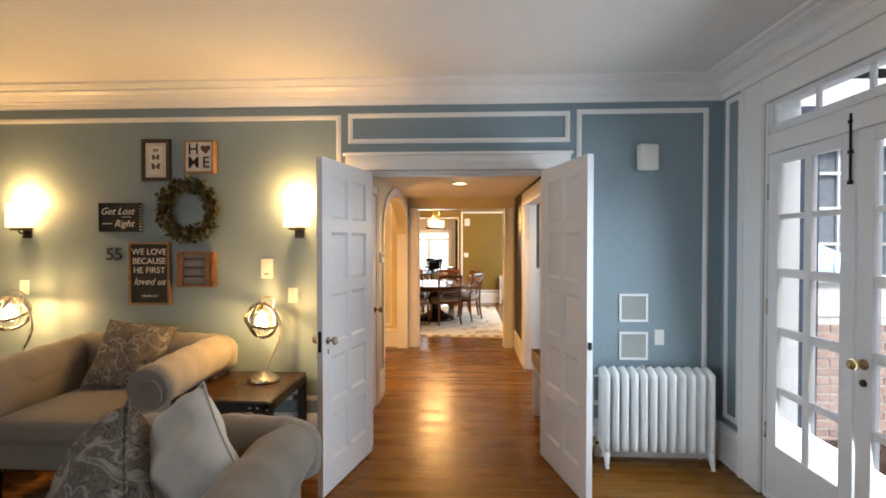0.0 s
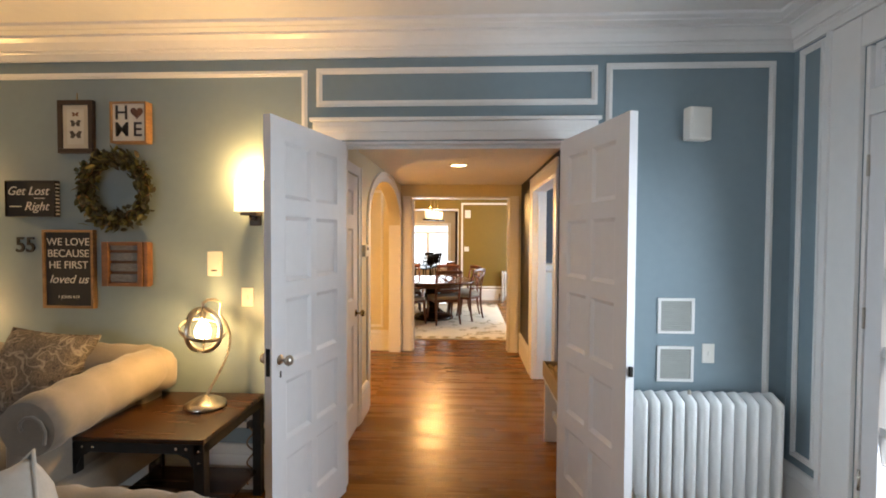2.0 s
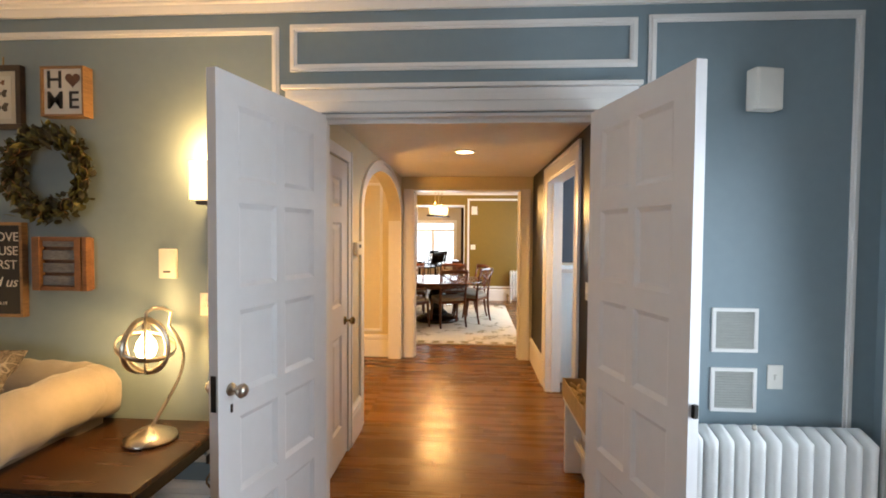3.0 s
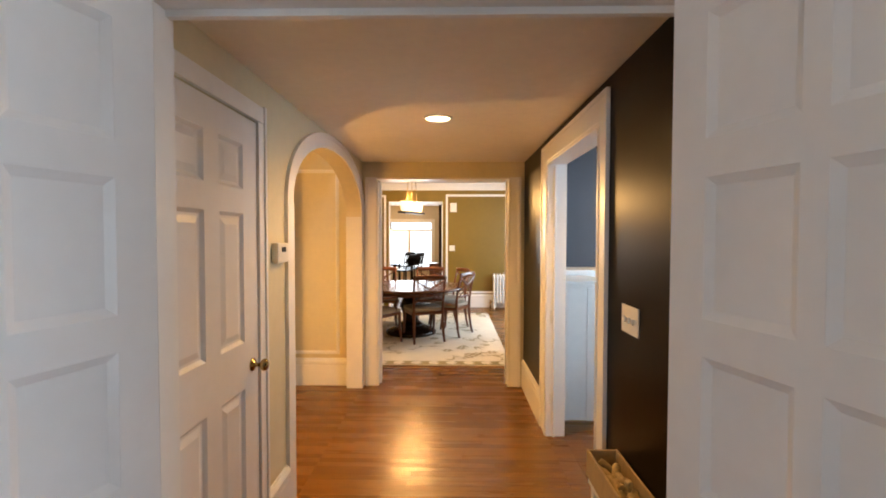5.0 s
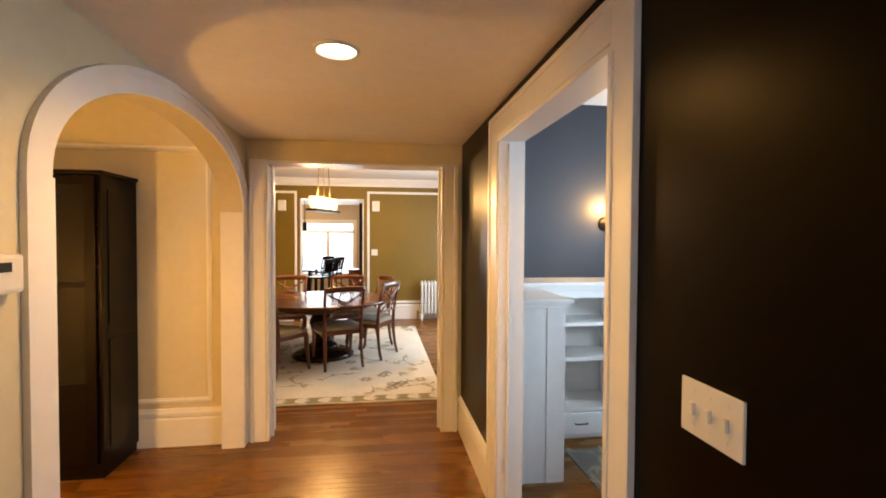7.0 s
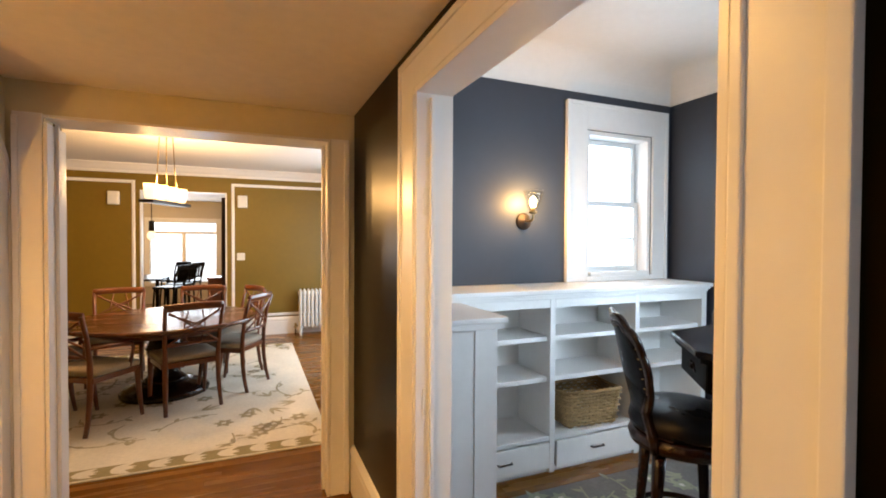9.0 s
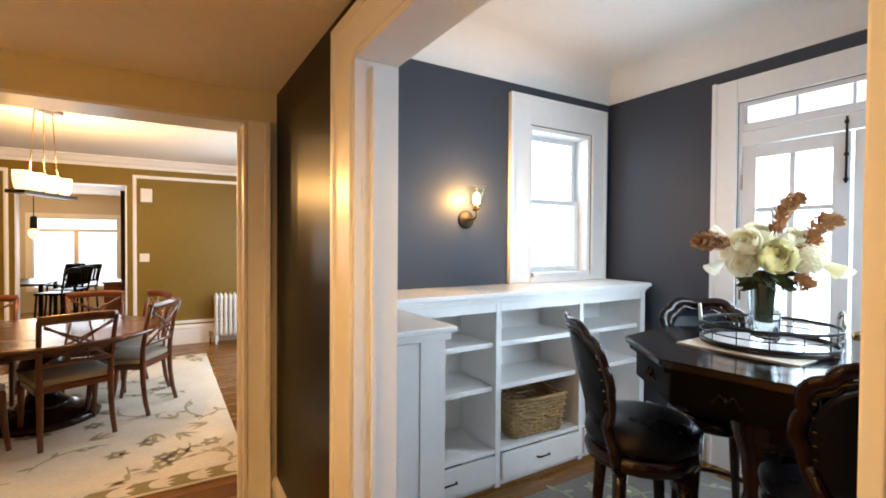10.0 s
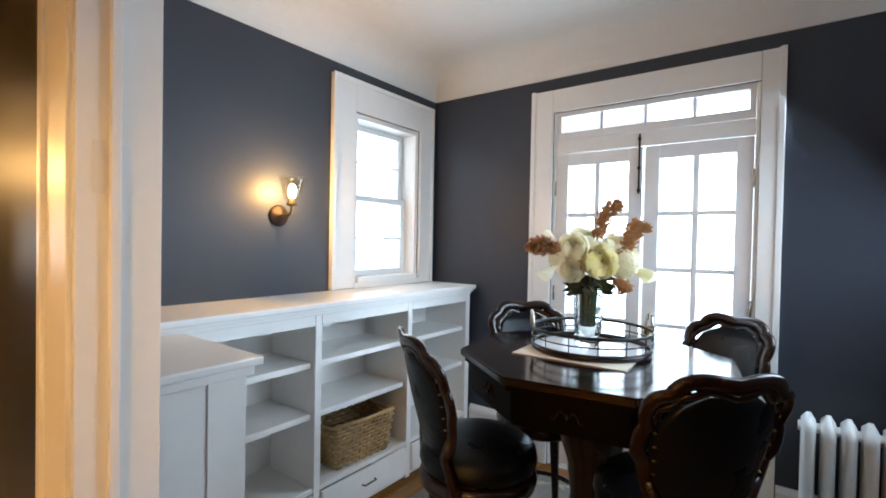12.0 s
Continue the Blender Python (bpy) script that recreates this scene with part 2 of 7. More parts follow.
SMOKED = mat("dark_window_glass", (0.22, 0.25, 0.30), 0.4, vary=0.12)
DARK_GLASS = mat("cabinet_door_glass", (0.012, 0.010, 0.008), 0.06, vary=0.1)
SHADE_GLOW = glow("lit_frosted_shade", (1.0, 0.80, 0.47), 2.0)
BULB_GLOW = glow("lit_bulb", (1.0, 0.74, 0.36), 30.0)
CAN_GLOW = glow("lit_downlight", (1.0, 0.74, 0.40), 14.0)
WHITE_GLOW = glow("bright_overcast_sky", (0.88, 0.94, 1.0), 0.95)
PLANK = floor_wood()
for m_, c_, w_ in ((PETAL, (0.98, 0.93, 0.74), 0.55), (PETAL_YELLOW, (0.96, 0.88, 0.52), 0.4), (DRIED, (0.62, 0.30, 0.12), 0.4)):
    # thin petals and dry leaves let part of the light through
    n_, l_ = m_.node_tree.nodes, m_.node_tree.links
    t_, x_ = n_.new("ShaderNodeBsdfTranslucent"), n_.new("ShaderNodeMixShader")
    t_.inputs[0].default_value, x_.inputs[0].default_value = (*c_, 1), w_
    l_.new(n_["Principled BSDF"].outputs[0], x_.inputs[1])
    l_.new(t_.outputs[0], x_.inputs[2])
    l_.new(x_.outputs[0], n_["Material Output"].inputs[0])
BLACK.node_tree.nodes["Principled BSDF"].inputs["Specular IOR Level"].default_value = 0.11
# lamplight gold put into the gloss of black wall and floor, imitating warm reflections
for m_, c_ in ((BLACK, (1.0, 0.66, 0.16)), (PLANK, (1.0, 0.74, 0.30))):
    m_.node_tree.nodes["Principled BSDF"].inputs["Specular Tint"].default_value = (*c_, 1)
for m_, s_ in ((TABLE_WOOD, 0.35), (PLANK, 0.36), (LEATHER, 0.2), (EBONY, 0.55), (CARVED, 0.3), (EBONY_SATIN, 0.06), (CABINET, 0.1), (DARK_GLASS, 0.15), (CHERRY_TOP, 0.45)):
    m_.node_tree.nodes["Principled BSDF"].inputs["Specular IOR Level"].default_value = s_

# ---- mesh helpers ----


def box(bm, x0, x1, y0, y1, z0, z1, bevel=0.0):
    v = [bm.verts.new((x, y, z)) for z in (z0, z1) for y in (y0, y1) for x in (x0, x1)]
    f = [bm.faces.new([v[i] for i in q]) for q in ((0, 2, 3, 1), (4, 5, 7, 6), (0, 1, 5, 4), (2, 6, 7, 3), (0, 4, 6, 2), (1, 3, 7, 5))]
    if bevel:
        edges = list({e for q in f for e in q.edges})
        bmesh.ops.bevel(bm, geom=edges, offset=bevel, segments=2, profile=0.6, affect="EDGES")
    return bm


def boxes(*rows, bevel=0.0):
    bm = bmesh.new()
    for r in rows:
        box(bm, *r, bevel=bevel)
    return bm


def tube(bm, pts, r, seg=8, closed=False, flat=None):
    """A round bar along pts; r: one radius or one for each point; flat: (half width, half thickness) for a flat strap."""
    pts = [Vector(p) for p in pts]
    k = len(pts)
    rs = r if isinstance(r, (list, tuple)) else [r] * k
    rings = []
    up = None
    for i, p in enumerate(pts):
        d = (pts[(i + 1) % k] - pts[i - 1]) if closed else (pts[min(i + 1, k - 1)] - pts[max(i - 1, 0)])
        d.normalize()
        if up is None:
            up = Vector((0, 0, 1)) if abs(d.z) < 0.9 else Vector((1, 0, 0))
        a = d.cross(up)
        if a.length < 1e-5:
            a = d.orthogonal()
        a.normalize()
        c = a.cross(d).normalized()
        up = c
        s, t = flat or (rs[i], rs[i])
        rings.append([bm.verts.new(p + a * s * math.cos(2 * math.pi * j / seg) + c * t * math.sin(2 * math.pi * j / seg)) for j in range(seg)])
    for i in range(k if closed else k - 1):
        A, B = rings[i], rings[(i + 1) % k]
        for j in range(seg):
            f = bm.faces.new((A[j], A[(j + 1) % seg], B[(j + 1) % seg], B[j]))
            f.smooth = True
    if not closed:
        bm.faces.new(rings[0][::-1])
        bm.faces.new(rings[-1])
    return bm


def lathe(bm, prof, seg=24, at=(0, 0, 0), squash=(1, 1)):
    """A turned body: prof is (radius, height) from below to above."""
    at = Vector(at)
    rings = []
    for r, z in prof:
        rings.append([bm.verts.new(at + Vector((r * squash[0] * math.cos(2 * math.pi * j / seg), r * squash[1] * math.sin(2 * math.pi * j / seg), z))) for j in range(seg)])
    for A, B in zip(rings, rings[1:]):
        for j in range(seg):
            f = bm.faces.new((A[j], A[(j + 1) % seg], B[(j + 1) % seg], B[j]))
            f.smooth = True
    bm.faces.new(rings[0][::-1])
    bm.faces.new(rings[-1])
    return bm


def prism(bm, outline, h0, h1, axis="z"):
    """An outline extruded between h0 and h1 along an axis."""
    def place(p, h):
        return {"z": (p[0], p[1], h), "y": (p[0], h, p[1]), "x": (h, p[0], p[1])}[axis]
    a = [bm.verts.new(place(p, h0)) for p in outline]
    b = [bm.verts.new(place(p, h1)) for p in outline]
    k = len(outline)
    bm.faces.new(a[::-1])
    bm.faces.new(b)
    for i in range(k):
        bm.faces.new((a[i], a[(i + 1) % k], b[(i + 1) % k], b[i]))
    return bm


def part(name, bm, material, parent=None, label="", smooth=False):
    bmesh.ops.recalc_face_normals(bm, faces=bm.faces)
    me = bpy.data.meshes.new(name)
    bm.to_mesh(me)
    bm.free()
    me.materials.append(material)
    if smooth:
        for p in me.polygons:
            p.use_smooth = True
    ob = new(name, me)
    if parent is not None:
        ob.parent = parent
    if label:
        ob["label"] = label
    return ob


def thing(name, label, category, m=None, group=""):
    ob = tagged(new(name), label, category, group)
    ob.empty_display_size = 0.1
    if m is not None:
        ob.matrix_world = m
    return ob


def structure(name, bm, material, label, category):
    return tagged(part(name, bm, material), label, category, kind="structure")


def cut_wall(axis, p0, p1, a0, a1, z0, z1, holes=()):
    """A slab from p0 to p1 across axis, from a0 to a1 along it, with rectangular openings (a0, a1, z0, z1)."""
    bm = bmesh.new()
    ac = sorted({a0, a1, *[h[0] for h in holes], *[h[1] for h in holes]})
    zc = sorted({z0, z1, *[h[2] for h in holes], *[h[3] for h in holes]})
    for u0, u1 in zip(ac, ac[1:]):
        for w0, w1 in zip(zc, zc[1:]):
            um, wm = (u0 + u1) / 2, (w0 + w1) / 2
            if any(h[0] < um < h[1] and h[2] < wm < h[3] for h in holes):
                continue
            if axis == "y":
                box(bm, u0, u1, p0, p1, w0, w1)
            else:
                box(bm, p0, p1, u0, u1, w0, w1)
    bmesh.ops.remove_doubles(bm, verts=bm.verts, dist=1e-5)
    bm.verts.index_update()
    dup = {}
    for f in bm.faces:
        dup.setdefault(tuple(sorted(v.index for v in f.verts)), []).append(f)
    bmesh.ops.delete(bm, geom=[f for fs in dup.values() if len(fs) > 1 for f in fs], context="FACES_ONLY")
    return bm


def run(bm, prof, axis, at, sign, a0, a1):
    """A moulding of profile (distance from the wall, height) along a wall: axis 'x' or 'y' is its direction, at the wall's face, sign the way into the room."""
    if axis == "x":
        ends = [[bm.verts.new((a, at + sign * d, z)) for d, z in prof] for a in (a0, a1)]
    else:
        ends = [[bm.verts.new((at + sign * d, a, z)) for d, z in prof] for a in (a0, a1)]
    k = len(prof)
    for i in range(k):
        bm.faces.new((ends[0][i], ends[0][(i + 1) % k], ends[1][(i + 1) % k], ends[1][i]))
    bm.faces.new(ends[0][::-1])
    bm.faces.new(ends[1])
    return bm


def frame_trim(bm, axis, at, sign, a0, a1, z0, z1, w=0.036, d=0.018):
    """A picture-frame moulding on a wall: four bars with a raised inner bead."""
    def bar(u0, u1, w0, w1, dd):
        lo, hi = sorted((at, at + sign * dd))
        if axis == "y":
            box(bm, u0, u1, lo, hi, w0, w1, bevel=0.003)
        else:
            box(bm, lo, hi, u0, u1, w0, w1, bevel=0.003)
    for k, dd in ((0.0, d * 0.6), (w * 0.3, d)):
        e = k
        ww = w - 2 * k if k else w
        bar(a0 + e, a1 - e, z1 - e - ww, z1 - e, dd)
        bar(a0 + e, a1 - e, z0 + e, z0 + e + ww, dd)
        bar(a0 + e, a0 + e + ww, z0 + e + ww, z1 - e - ww, dd)
        bar(a1 - e - ww, a1 - e, z0 + e + ww, z1 - e - ww, dd)
    return bm


def text_mesh(body, size, material, parent, m, name="lettering", label="", shear=0.0, extrude=0.001, bold=0.0):
    cu = bpy.data.curves.new(name, "FONT")
    cu.offset = bold
    cu.body, cu.size, cu.align_x, cu.align_y, cu.extrude, cu.shear = body, size, "CENTER", "CENTER", extrude, shear
    tmp = new("lettering_source", cu)
    me = bpy.data.meshes.new_from_object(tmp)
    bpy.data.objects.remove(tmp)
    me.materials.append(material)
    ob = new(name, me)
    ob.parent = parent
    ob.matrix_local = m
    if label:
        ob["label"] = label
    return ob


# ---- setting: living room ----
BASE = [(0, 0), (0.022, 0), (0.022, 0.20), (0.018, 0.215), (0.026, 0.225), (0.026, 0.25), (0.012, 0.275), (0, 0.28)]
CROWN = [(0, 2.645), (0.02, 2.645), (0.026, 2.675), (0.026, 2.684), (0.036, 2.69), (0.036, 2.70), (0.05, 2.702), (0.055, 2.71), (0.075, 2.735), (0.10, 2.75), (0.112, 2.752), (0.112, 2.765), (0.16, 2.766), (0.165, 2.760), (0.18, 2.760), (0.185, 2.766), (0.235, 2.765), (0.24, 2.779), (0, 2.779)]
WALL_N, WALL_E = 3.62, 2.05
structure("wall_north", cut_wall("y", WALL_N, 3.68, -4.6, 2.05, 0, 2.9, [(-0.59, 0.80, 0, 2.15)]), BLUE, "blue-grey painted living room wall with a double doorway", "wall")
structure("wall_east", cut_wall("x", WALL_E, 2.15, -3.2, 3.695, 0, 2.9, [(1.80, 3.14, 0.0, 2.48)]), BLUE, "blue-grey painted wall with french doors", "wall")
# opening out of view, made up to hold the added daylight lamp
structure("wall_south", cut_wall("y", -3.3, -3.2, -4.6, 2.15, 0, 2.9, [(-4.0, -2.4, 0.7, 2.3)]), BLUE, "blue-grey painted wall with an added, unseen window opening", "wall")
structure("wall_west", cut_wall("x", -4.7, -4.6, -3.3, 3.695, 0, 2.9), BLUE, "blue-grey painted living room wall", "wall")
structure("ceiling_living", boxes((-4.7, 2.15, -3.3, 3.695, 2.78, 2.88)), CEIL, "smooth white plaster ceiling", "ceiling")
structure("floor_subfloor", boxes((-4.7, 3.75, -3.3, 17.2, -0.10, -0.013)), TABLE_WOOD, "dark subfloor under the wooden strips", "floor")
bm = bmesh.new()
run(bm, CROWN, "x", WALL_N, -1, -4.6, 2.05)
CROWN_Y = [(d, z - 0.0013) for d, z in CROWN]
run(bm, CROWN_Y, "y", WALL_E, -1, -3.2, 3.62)
run(bm, CROWN_Y, "y", -4.6, 1, -3.2, 3.62)
run(bm, CROWN, "x", -3.2, 1, -4.6, 2.05)
structure("crown_moulding_living", bm, TRIM, "stepped white plaster crown moulding", "crown moulding")
bm = bmesh.new()
run(bm, BASE, "x", WALL_N, -1, -4.6, -0.765)
run(bm, BASE, "x", WALL_N, -1, 0.945, 2.05)
run(bm, BASE, "y", WALL_E, -1, 3.335, 3.62)
run(bm, BASE, "y", WALL_E, -1, -3.2, 1.60)
run(bm, BASE, "y", -4.6, 1, -3.2, 3.62)
structure("baseboard_living", bm, TRIM, "tall white painted baseboard", "baseboard")
bm = bmesh.new()
frame_trim(bm, "y", WALL_N, -1, -4.4, -0.795, 0.38, 2.575)
frame_trim(bm, "y", WALL_N, -1, -0.74, 0.935, 2.355, 2.585)
frame_trim(bm, "y", WALL_N, -1, 0.985, 1.945, 0.38, 2.595)
frame_trim(bm, "x", WALL_E, -1, 3.375, 3.565, 0.33, 2.63)
structure("trim_wall_panels", bm, TRIM, "white picture-frame wall moulding", "trim")
# casing of the double doorway: stepped head with a crown lip, flat sides
bm = boxes((-0.76, 0.94, WALL_N - 0.022, WALL_N, 2.152, 2.262), (-0.775, 0.955, WALL_N - 0.04, WALL_N, 2.264, 2.285), (-0.745, 0.925, WALL_N - 0.03, WALL_N - 0.023, 2.20, 2.23),
           (-0.76, -0.592, WALL_N - 0.022, WALL_N, 0, 2.15), (0.752, 0.94, WALL_N - 0.022, WALL_N, 0, 2.15), bevel=0.004)
structure("trim_double_door_casing", bm, TRIM, "white moulded casing around a double doorway", "door casing")
bm = boxes((-0.588, -0.57, 3.62, 3.706, 0, 2.13), (0.782, 0.798, 3.62, 3.706, 0, 2.13), (-0.588, 0.798, 3.62, 3.706, 2.132, 2.148), (-0.568, 0.78, 3.668, 3.69, 2.112, 2.131))
structure("trim_double_door_jamb", bm, TRIM, "white painted door jamb with stop", "door jamb")

# french doors and transom of the east wall, with casing


def french_door(name, label, x, ya, yb, pane_rows, hinge_low_side, parent_label="", knob=True, sign=-1):
    """A glazed leaf in the plane x between ya > yb: frame bars, two columns of panes, hinges, knob. sign: the room's side."""
    d = thing(name, label, "french door", pose(x, (ya + yb) / 2, 0))
    h = (ya - yb) / 2
    col = [(-h + 0.09, -0.03), (0.025, h - 0.09)] if h > 0.3 else [(-h + 0.085, -0.016), (0.016, h - 0.085)]
    z_top, z_bot = 2.15, 0.03
    bm = boxes((-0.022, 0.022, -h + 0.003, col[0][0], z_bot, z_top), (-0.022, 0.022, col[1][1], h - 0.003, z_bot, z_top),
               (-0.022, 0.022, col[0][0], col[1][1], pane_rows[0][1], z_top), (-0.022, 0.022, col[0][0], col[1][1], z_bot, pane_rows[-1][0]), bevel=0.003)
    part("door_frame", bm, DOOR, d)
    for (za, zb), (zc, zd) in zip(pane_rows, pane_rows[1:]):
        part("muntin", boxes((-0.015, 0.015, col[0][0], col[1][1], zd, za), bevel=0.004), DOOR, d)
    part("muntin", boxes((-0.018, 0.018, col[0][1], col[1][0], pane_rows[-1][0], pane_rows[0][1]), bevel=0.004), DOOR, d)
    for za, zb in pane_rows:
        for c0, c1 in col:
            p = part("pane", boxes((-0.002, 0.002, c0 - 0.004, c1 + 0.004, za - 0.004, zb + 0.004)), PANE, d)
            p.visible_shadow = False
    s = 1 if hinge_low_side else -1
    for z in (1.92, 1.2, 0.42):
        bm = bmesh.new()
        tube(bm, [(sign * 0.026, -s * (h - 0.001), z - 0.05), (sign * 0.026, -s * (h - 0.001), z + 0.05)], 0.007)
        part("hinge", bm, STEEL, d)
    if knob:
        y = s * (h - 0.05)
        bm = bmesh.new()
        lathe(bm, [(0.026, 0), (0.026, 0.006), (0.009, 0.012), (0.009, 0.035), (0.024, 0.045), (0.028, 0.058), (0.02, 0.07), (0.006, 0.074)], 16)
        bmesh.ops.rotate(bm, verts=bm.verts, matrix=Matrix.Rotation(radians(90 * sign), 3, "Y"))
        bmesh.ops.translate(bm, verts=bm.verts, vec=(sign * 0.022, y, 1.02))
        part("knob", bm, BRASS, d, "brass knob")
        bm = bmesh.new()
        lathe(bm, [(0.018, 0), (0.018, 0.008), (0.012, 0.012)], 12)
        bmesh.ops.rotate(bm, verts=bm.verts, matrix=Matrix.Rotation(radians(90 * sign), 3, "Y"))
        bmesh.ops.translate(bm, verts=bm.verts, vec=(sign * 0.022, y, 0.93))
        part("lock", bm, BRONZE, d)
    return d


ROWS5 = [(1.775, 2.085), (1.445, 1.745), (1.085, 1.395), (0.715, 1.035), (0.35, 0.675)]
ld = french_door("door_french_living", "white french door with ten glass panes, closed", WALL_E + 0.03, 3.115, 2.465, ROWS5, False, knob=False)
bm = bmesh.new()
tube(bm, [(-0.03, -0.30, 1.90), (-0.03, -0.30, 2.24)], 0.006)
for z in (1.90, 2.05, 2.20):
    box(bm, -0.038, -0.022, -0.309, -0.291, z - 0.009, z + 0.009)
part("slide_bolt", bm, IRON, ld, "black iron slide bolt")
french_door("door_french_living", "white french door with ten glass panes and brass knob", WALL_E + 0.03, 2.455, 1.825, ROWS5, True)


def transom(name, label, x, ya, yb, z0, z1, cuts):
    t = tagged(part(name, boxes((x - 0.02, x + 0.02, yb, ya, z0 - 0.05, z0), (x - 0.02, x + 0.02, yb, ya, z1, z1 + 0.035), (x - 0.02, x + 0.02, yb, yb + 0.03, z0, z1), (x - 0.02, x + 0.02, ya - 0.03, ya, z0, z1), bevel=0.003), DOOR), label, "window", kind="structure")
    edges = [ya - 0.03, *cuts, yb + 0.03]
    for c in cuts:
        part("muntin", boxes((x - 0.014, x + 0.014, c - 0.009, c + 0.009, z0, z1), bevel=0.003), DOOR, t)
    for a, b in zip(edges, edges[1:]):
        p = part("pane", boxes((x - 0.002, x + 0.002, b, a, z0, z1)), PANE, t)
        p.visible_shadow = False
    return t


transom("window_transom_living", "white transom window with four panes", WALL_E + 0.03, 3.10, 1.84, 2.33, 2.45, (2.735, 2.40, 2.08))
bm = boxes((WALL_E - 0.022, WALL_E, 3.142, 3.33, 0, 2.63), (WALL_E - 0.022, WALL_E, 1.61, 1.798, 0, 2.63), (WALL_E - 0.022, WALL_E, 1.80, 3.14, 2.482, 2.63), (WALL_E - 0.034, WALL_E, 3.315, 3.345, 0, 2.645), (WALL_E - 0.034, WALL_E, 1.61, 3.314, 2.632, 2.65),
           (WALL_E + 0.002, WALL_E + 0.09, 3.118, 3.14, 0, 2.48), (WALL_E + 0.002, WALL_E + 0.09, 1.80, 1.822, 0, 2.48), (WALL_E + 0.002, WALL_E + 0.09, 1.823, 3.117, 2.155, 2.275), (WALL_E - 0.005, WALL_E + 0.09, 1.823, 3.117, 0, 0.025), bevel=0.003)
structure("trim_french_door_living", bm, TRIM, "white casing and sill of the french doors", "door casing")

# ---- setting: hall ----
HL, HR, H_END, H_CEIL = -0.72, 0.915, 7.12, 2.275
structure("wall_hall_south", cut_wall("y", 3.682, 3.702, -0.80, 0.99, 0, H_CEIL, [(-0.59, 0.80, 0, 2.15)]), CREAM, "cream painted hall wall around the double doorway", "wall")
bm = boxes((-0.80, HL, 3.702, 3.753, 0, H_CEIL), (-0.80, HL, 3.753, 4.571, 2.062, H_CEIL), (-0.80, HL, 4.571, 5.045, 0, H_CEIL))
AY0, AY1, ASPR, ARISE = 5.045, 7.03, 1.72, 0.455
amid, ahalf = (AY0 + AY1) / 2, (AY1 - AY0) / 2
arch = [(amid - ahalf * math.cos(math.pi * i / 40), ASPR + ARISE * math.sin(math.pi * i / 40) ** 0.9) for i in range(41)]
for (ya, za), (yb, zb) in zip(arch, arch[1:]):
    q = [bm.verts.new(p) for p in ((HL, ya, za), (HL, yb, zb), (HL, yb, H_CEIL), (HL, ya, H_CEIL), (-0.87, ya, za), (-0.87, yb, zb), (-0.87, yb, H_CEIL), (-0.87, ya, H_CEIL))]
    for f in ((0, 1, 2, 3), (4, 7, 6, 5), (0, 4, 5, 1)):
        bm.faces.new([q[i] for i in f])
box(bm, -0.87, HL, AY1, H_END, 0, H_CEIL)
box(bm, -0.87, -0.80, 4.95, 5.045, 0, H_CEIL)
bmesh.ops.remove_doubles(bm, verts=bm.verts, dist=0.0003)
structure("wall_hall_west", bm, CREAM, "cream hall wall with an arched opening", "wall")
bm = bmesh.new()


def arch_ring(bm, grow0, grow1, x0, x1):
    path = []
    for g in (grow0, grow1):
        p = [(AY0 - g, 0.0)]
        p += [(amid - (ahalf + g) * math.cos(math.pi * i / 40), min(H_CEIL - 0.004, ASPR + (ARISE + g * 0.9) * math.sin(math.pi * i / 40) ** 0.9)) for i in range(41)]
        p += [(AY1 + min(g, 0.085), 0.0)]
        path.append([(min(y, H_END - 0.003), z) for y, z in p])
    rows = []
    for x, w in ((x0, 0), (x1, 0), (x1, 1), (x0, 1)):
        rows.append([bm.verts.new((x, y, z)) for y, z in path[w]])
    for a, b in zip(rows, rows[1:] + rows[:1]):
        for i in range(len(a) - 1):
            f = bm.faces.new((a[i], a[i + 1], b[i + 1], b[i]))


arch_ring(bm, 0.0, 0.085, HL, HL + 0.012)
arch_ring(bm, 0.080, 0.115, HL, HL + 0.020)
structure("trim_arch", bm, TRIM, "white moulded trim around the arched opening", "trim")
bm = boxes((-0.868, HL + 0.011, AY1 - 0.012, AY1 - 0.001, 0, ASPR), (-0.868, HL + 0.011, AY0 + 0.001, AY0 + 0.012, 0, ASPR))
structure("trim_arch_jamb", bm, TRIM, "white painted jamb of the arched opening", "trim")
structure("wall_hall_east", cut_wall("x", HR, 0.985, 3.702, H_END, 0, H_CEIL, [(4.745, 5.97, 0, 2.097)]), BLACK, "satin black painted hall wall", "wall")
structure("wall_hall_north", cut_wall("y", H_END, 7.23, -0.87, 1.02, 0, H_CEIL, [(-0.575, 0.77, 0, 2.118)]), CREAM, "cream wall with the opening to the dining room", "wall")
structure("ceiling_hall", boxes((-0.87, 0.99, 3.70, 7.23, H_CEIL, H_CEIL + 0.1)), CEIL_HALL, "low painted hall ceiling", "ceiling")
bm = bmesh.new()
run(bm, BASE, "y", HL, 1, 4.646, 4.928)
run(bm, BASE, "y", HR, -1, 3.702, 4.595)
run(bm, BASE, "y", HR, -1, 6.155, H_END)
structure("baseboard_hall", bm, TRIM, "white painted hall baseboard", "baseboard")
# casing of the den opening on the black wall, its jamb and the step of the stop
DH = 2.085
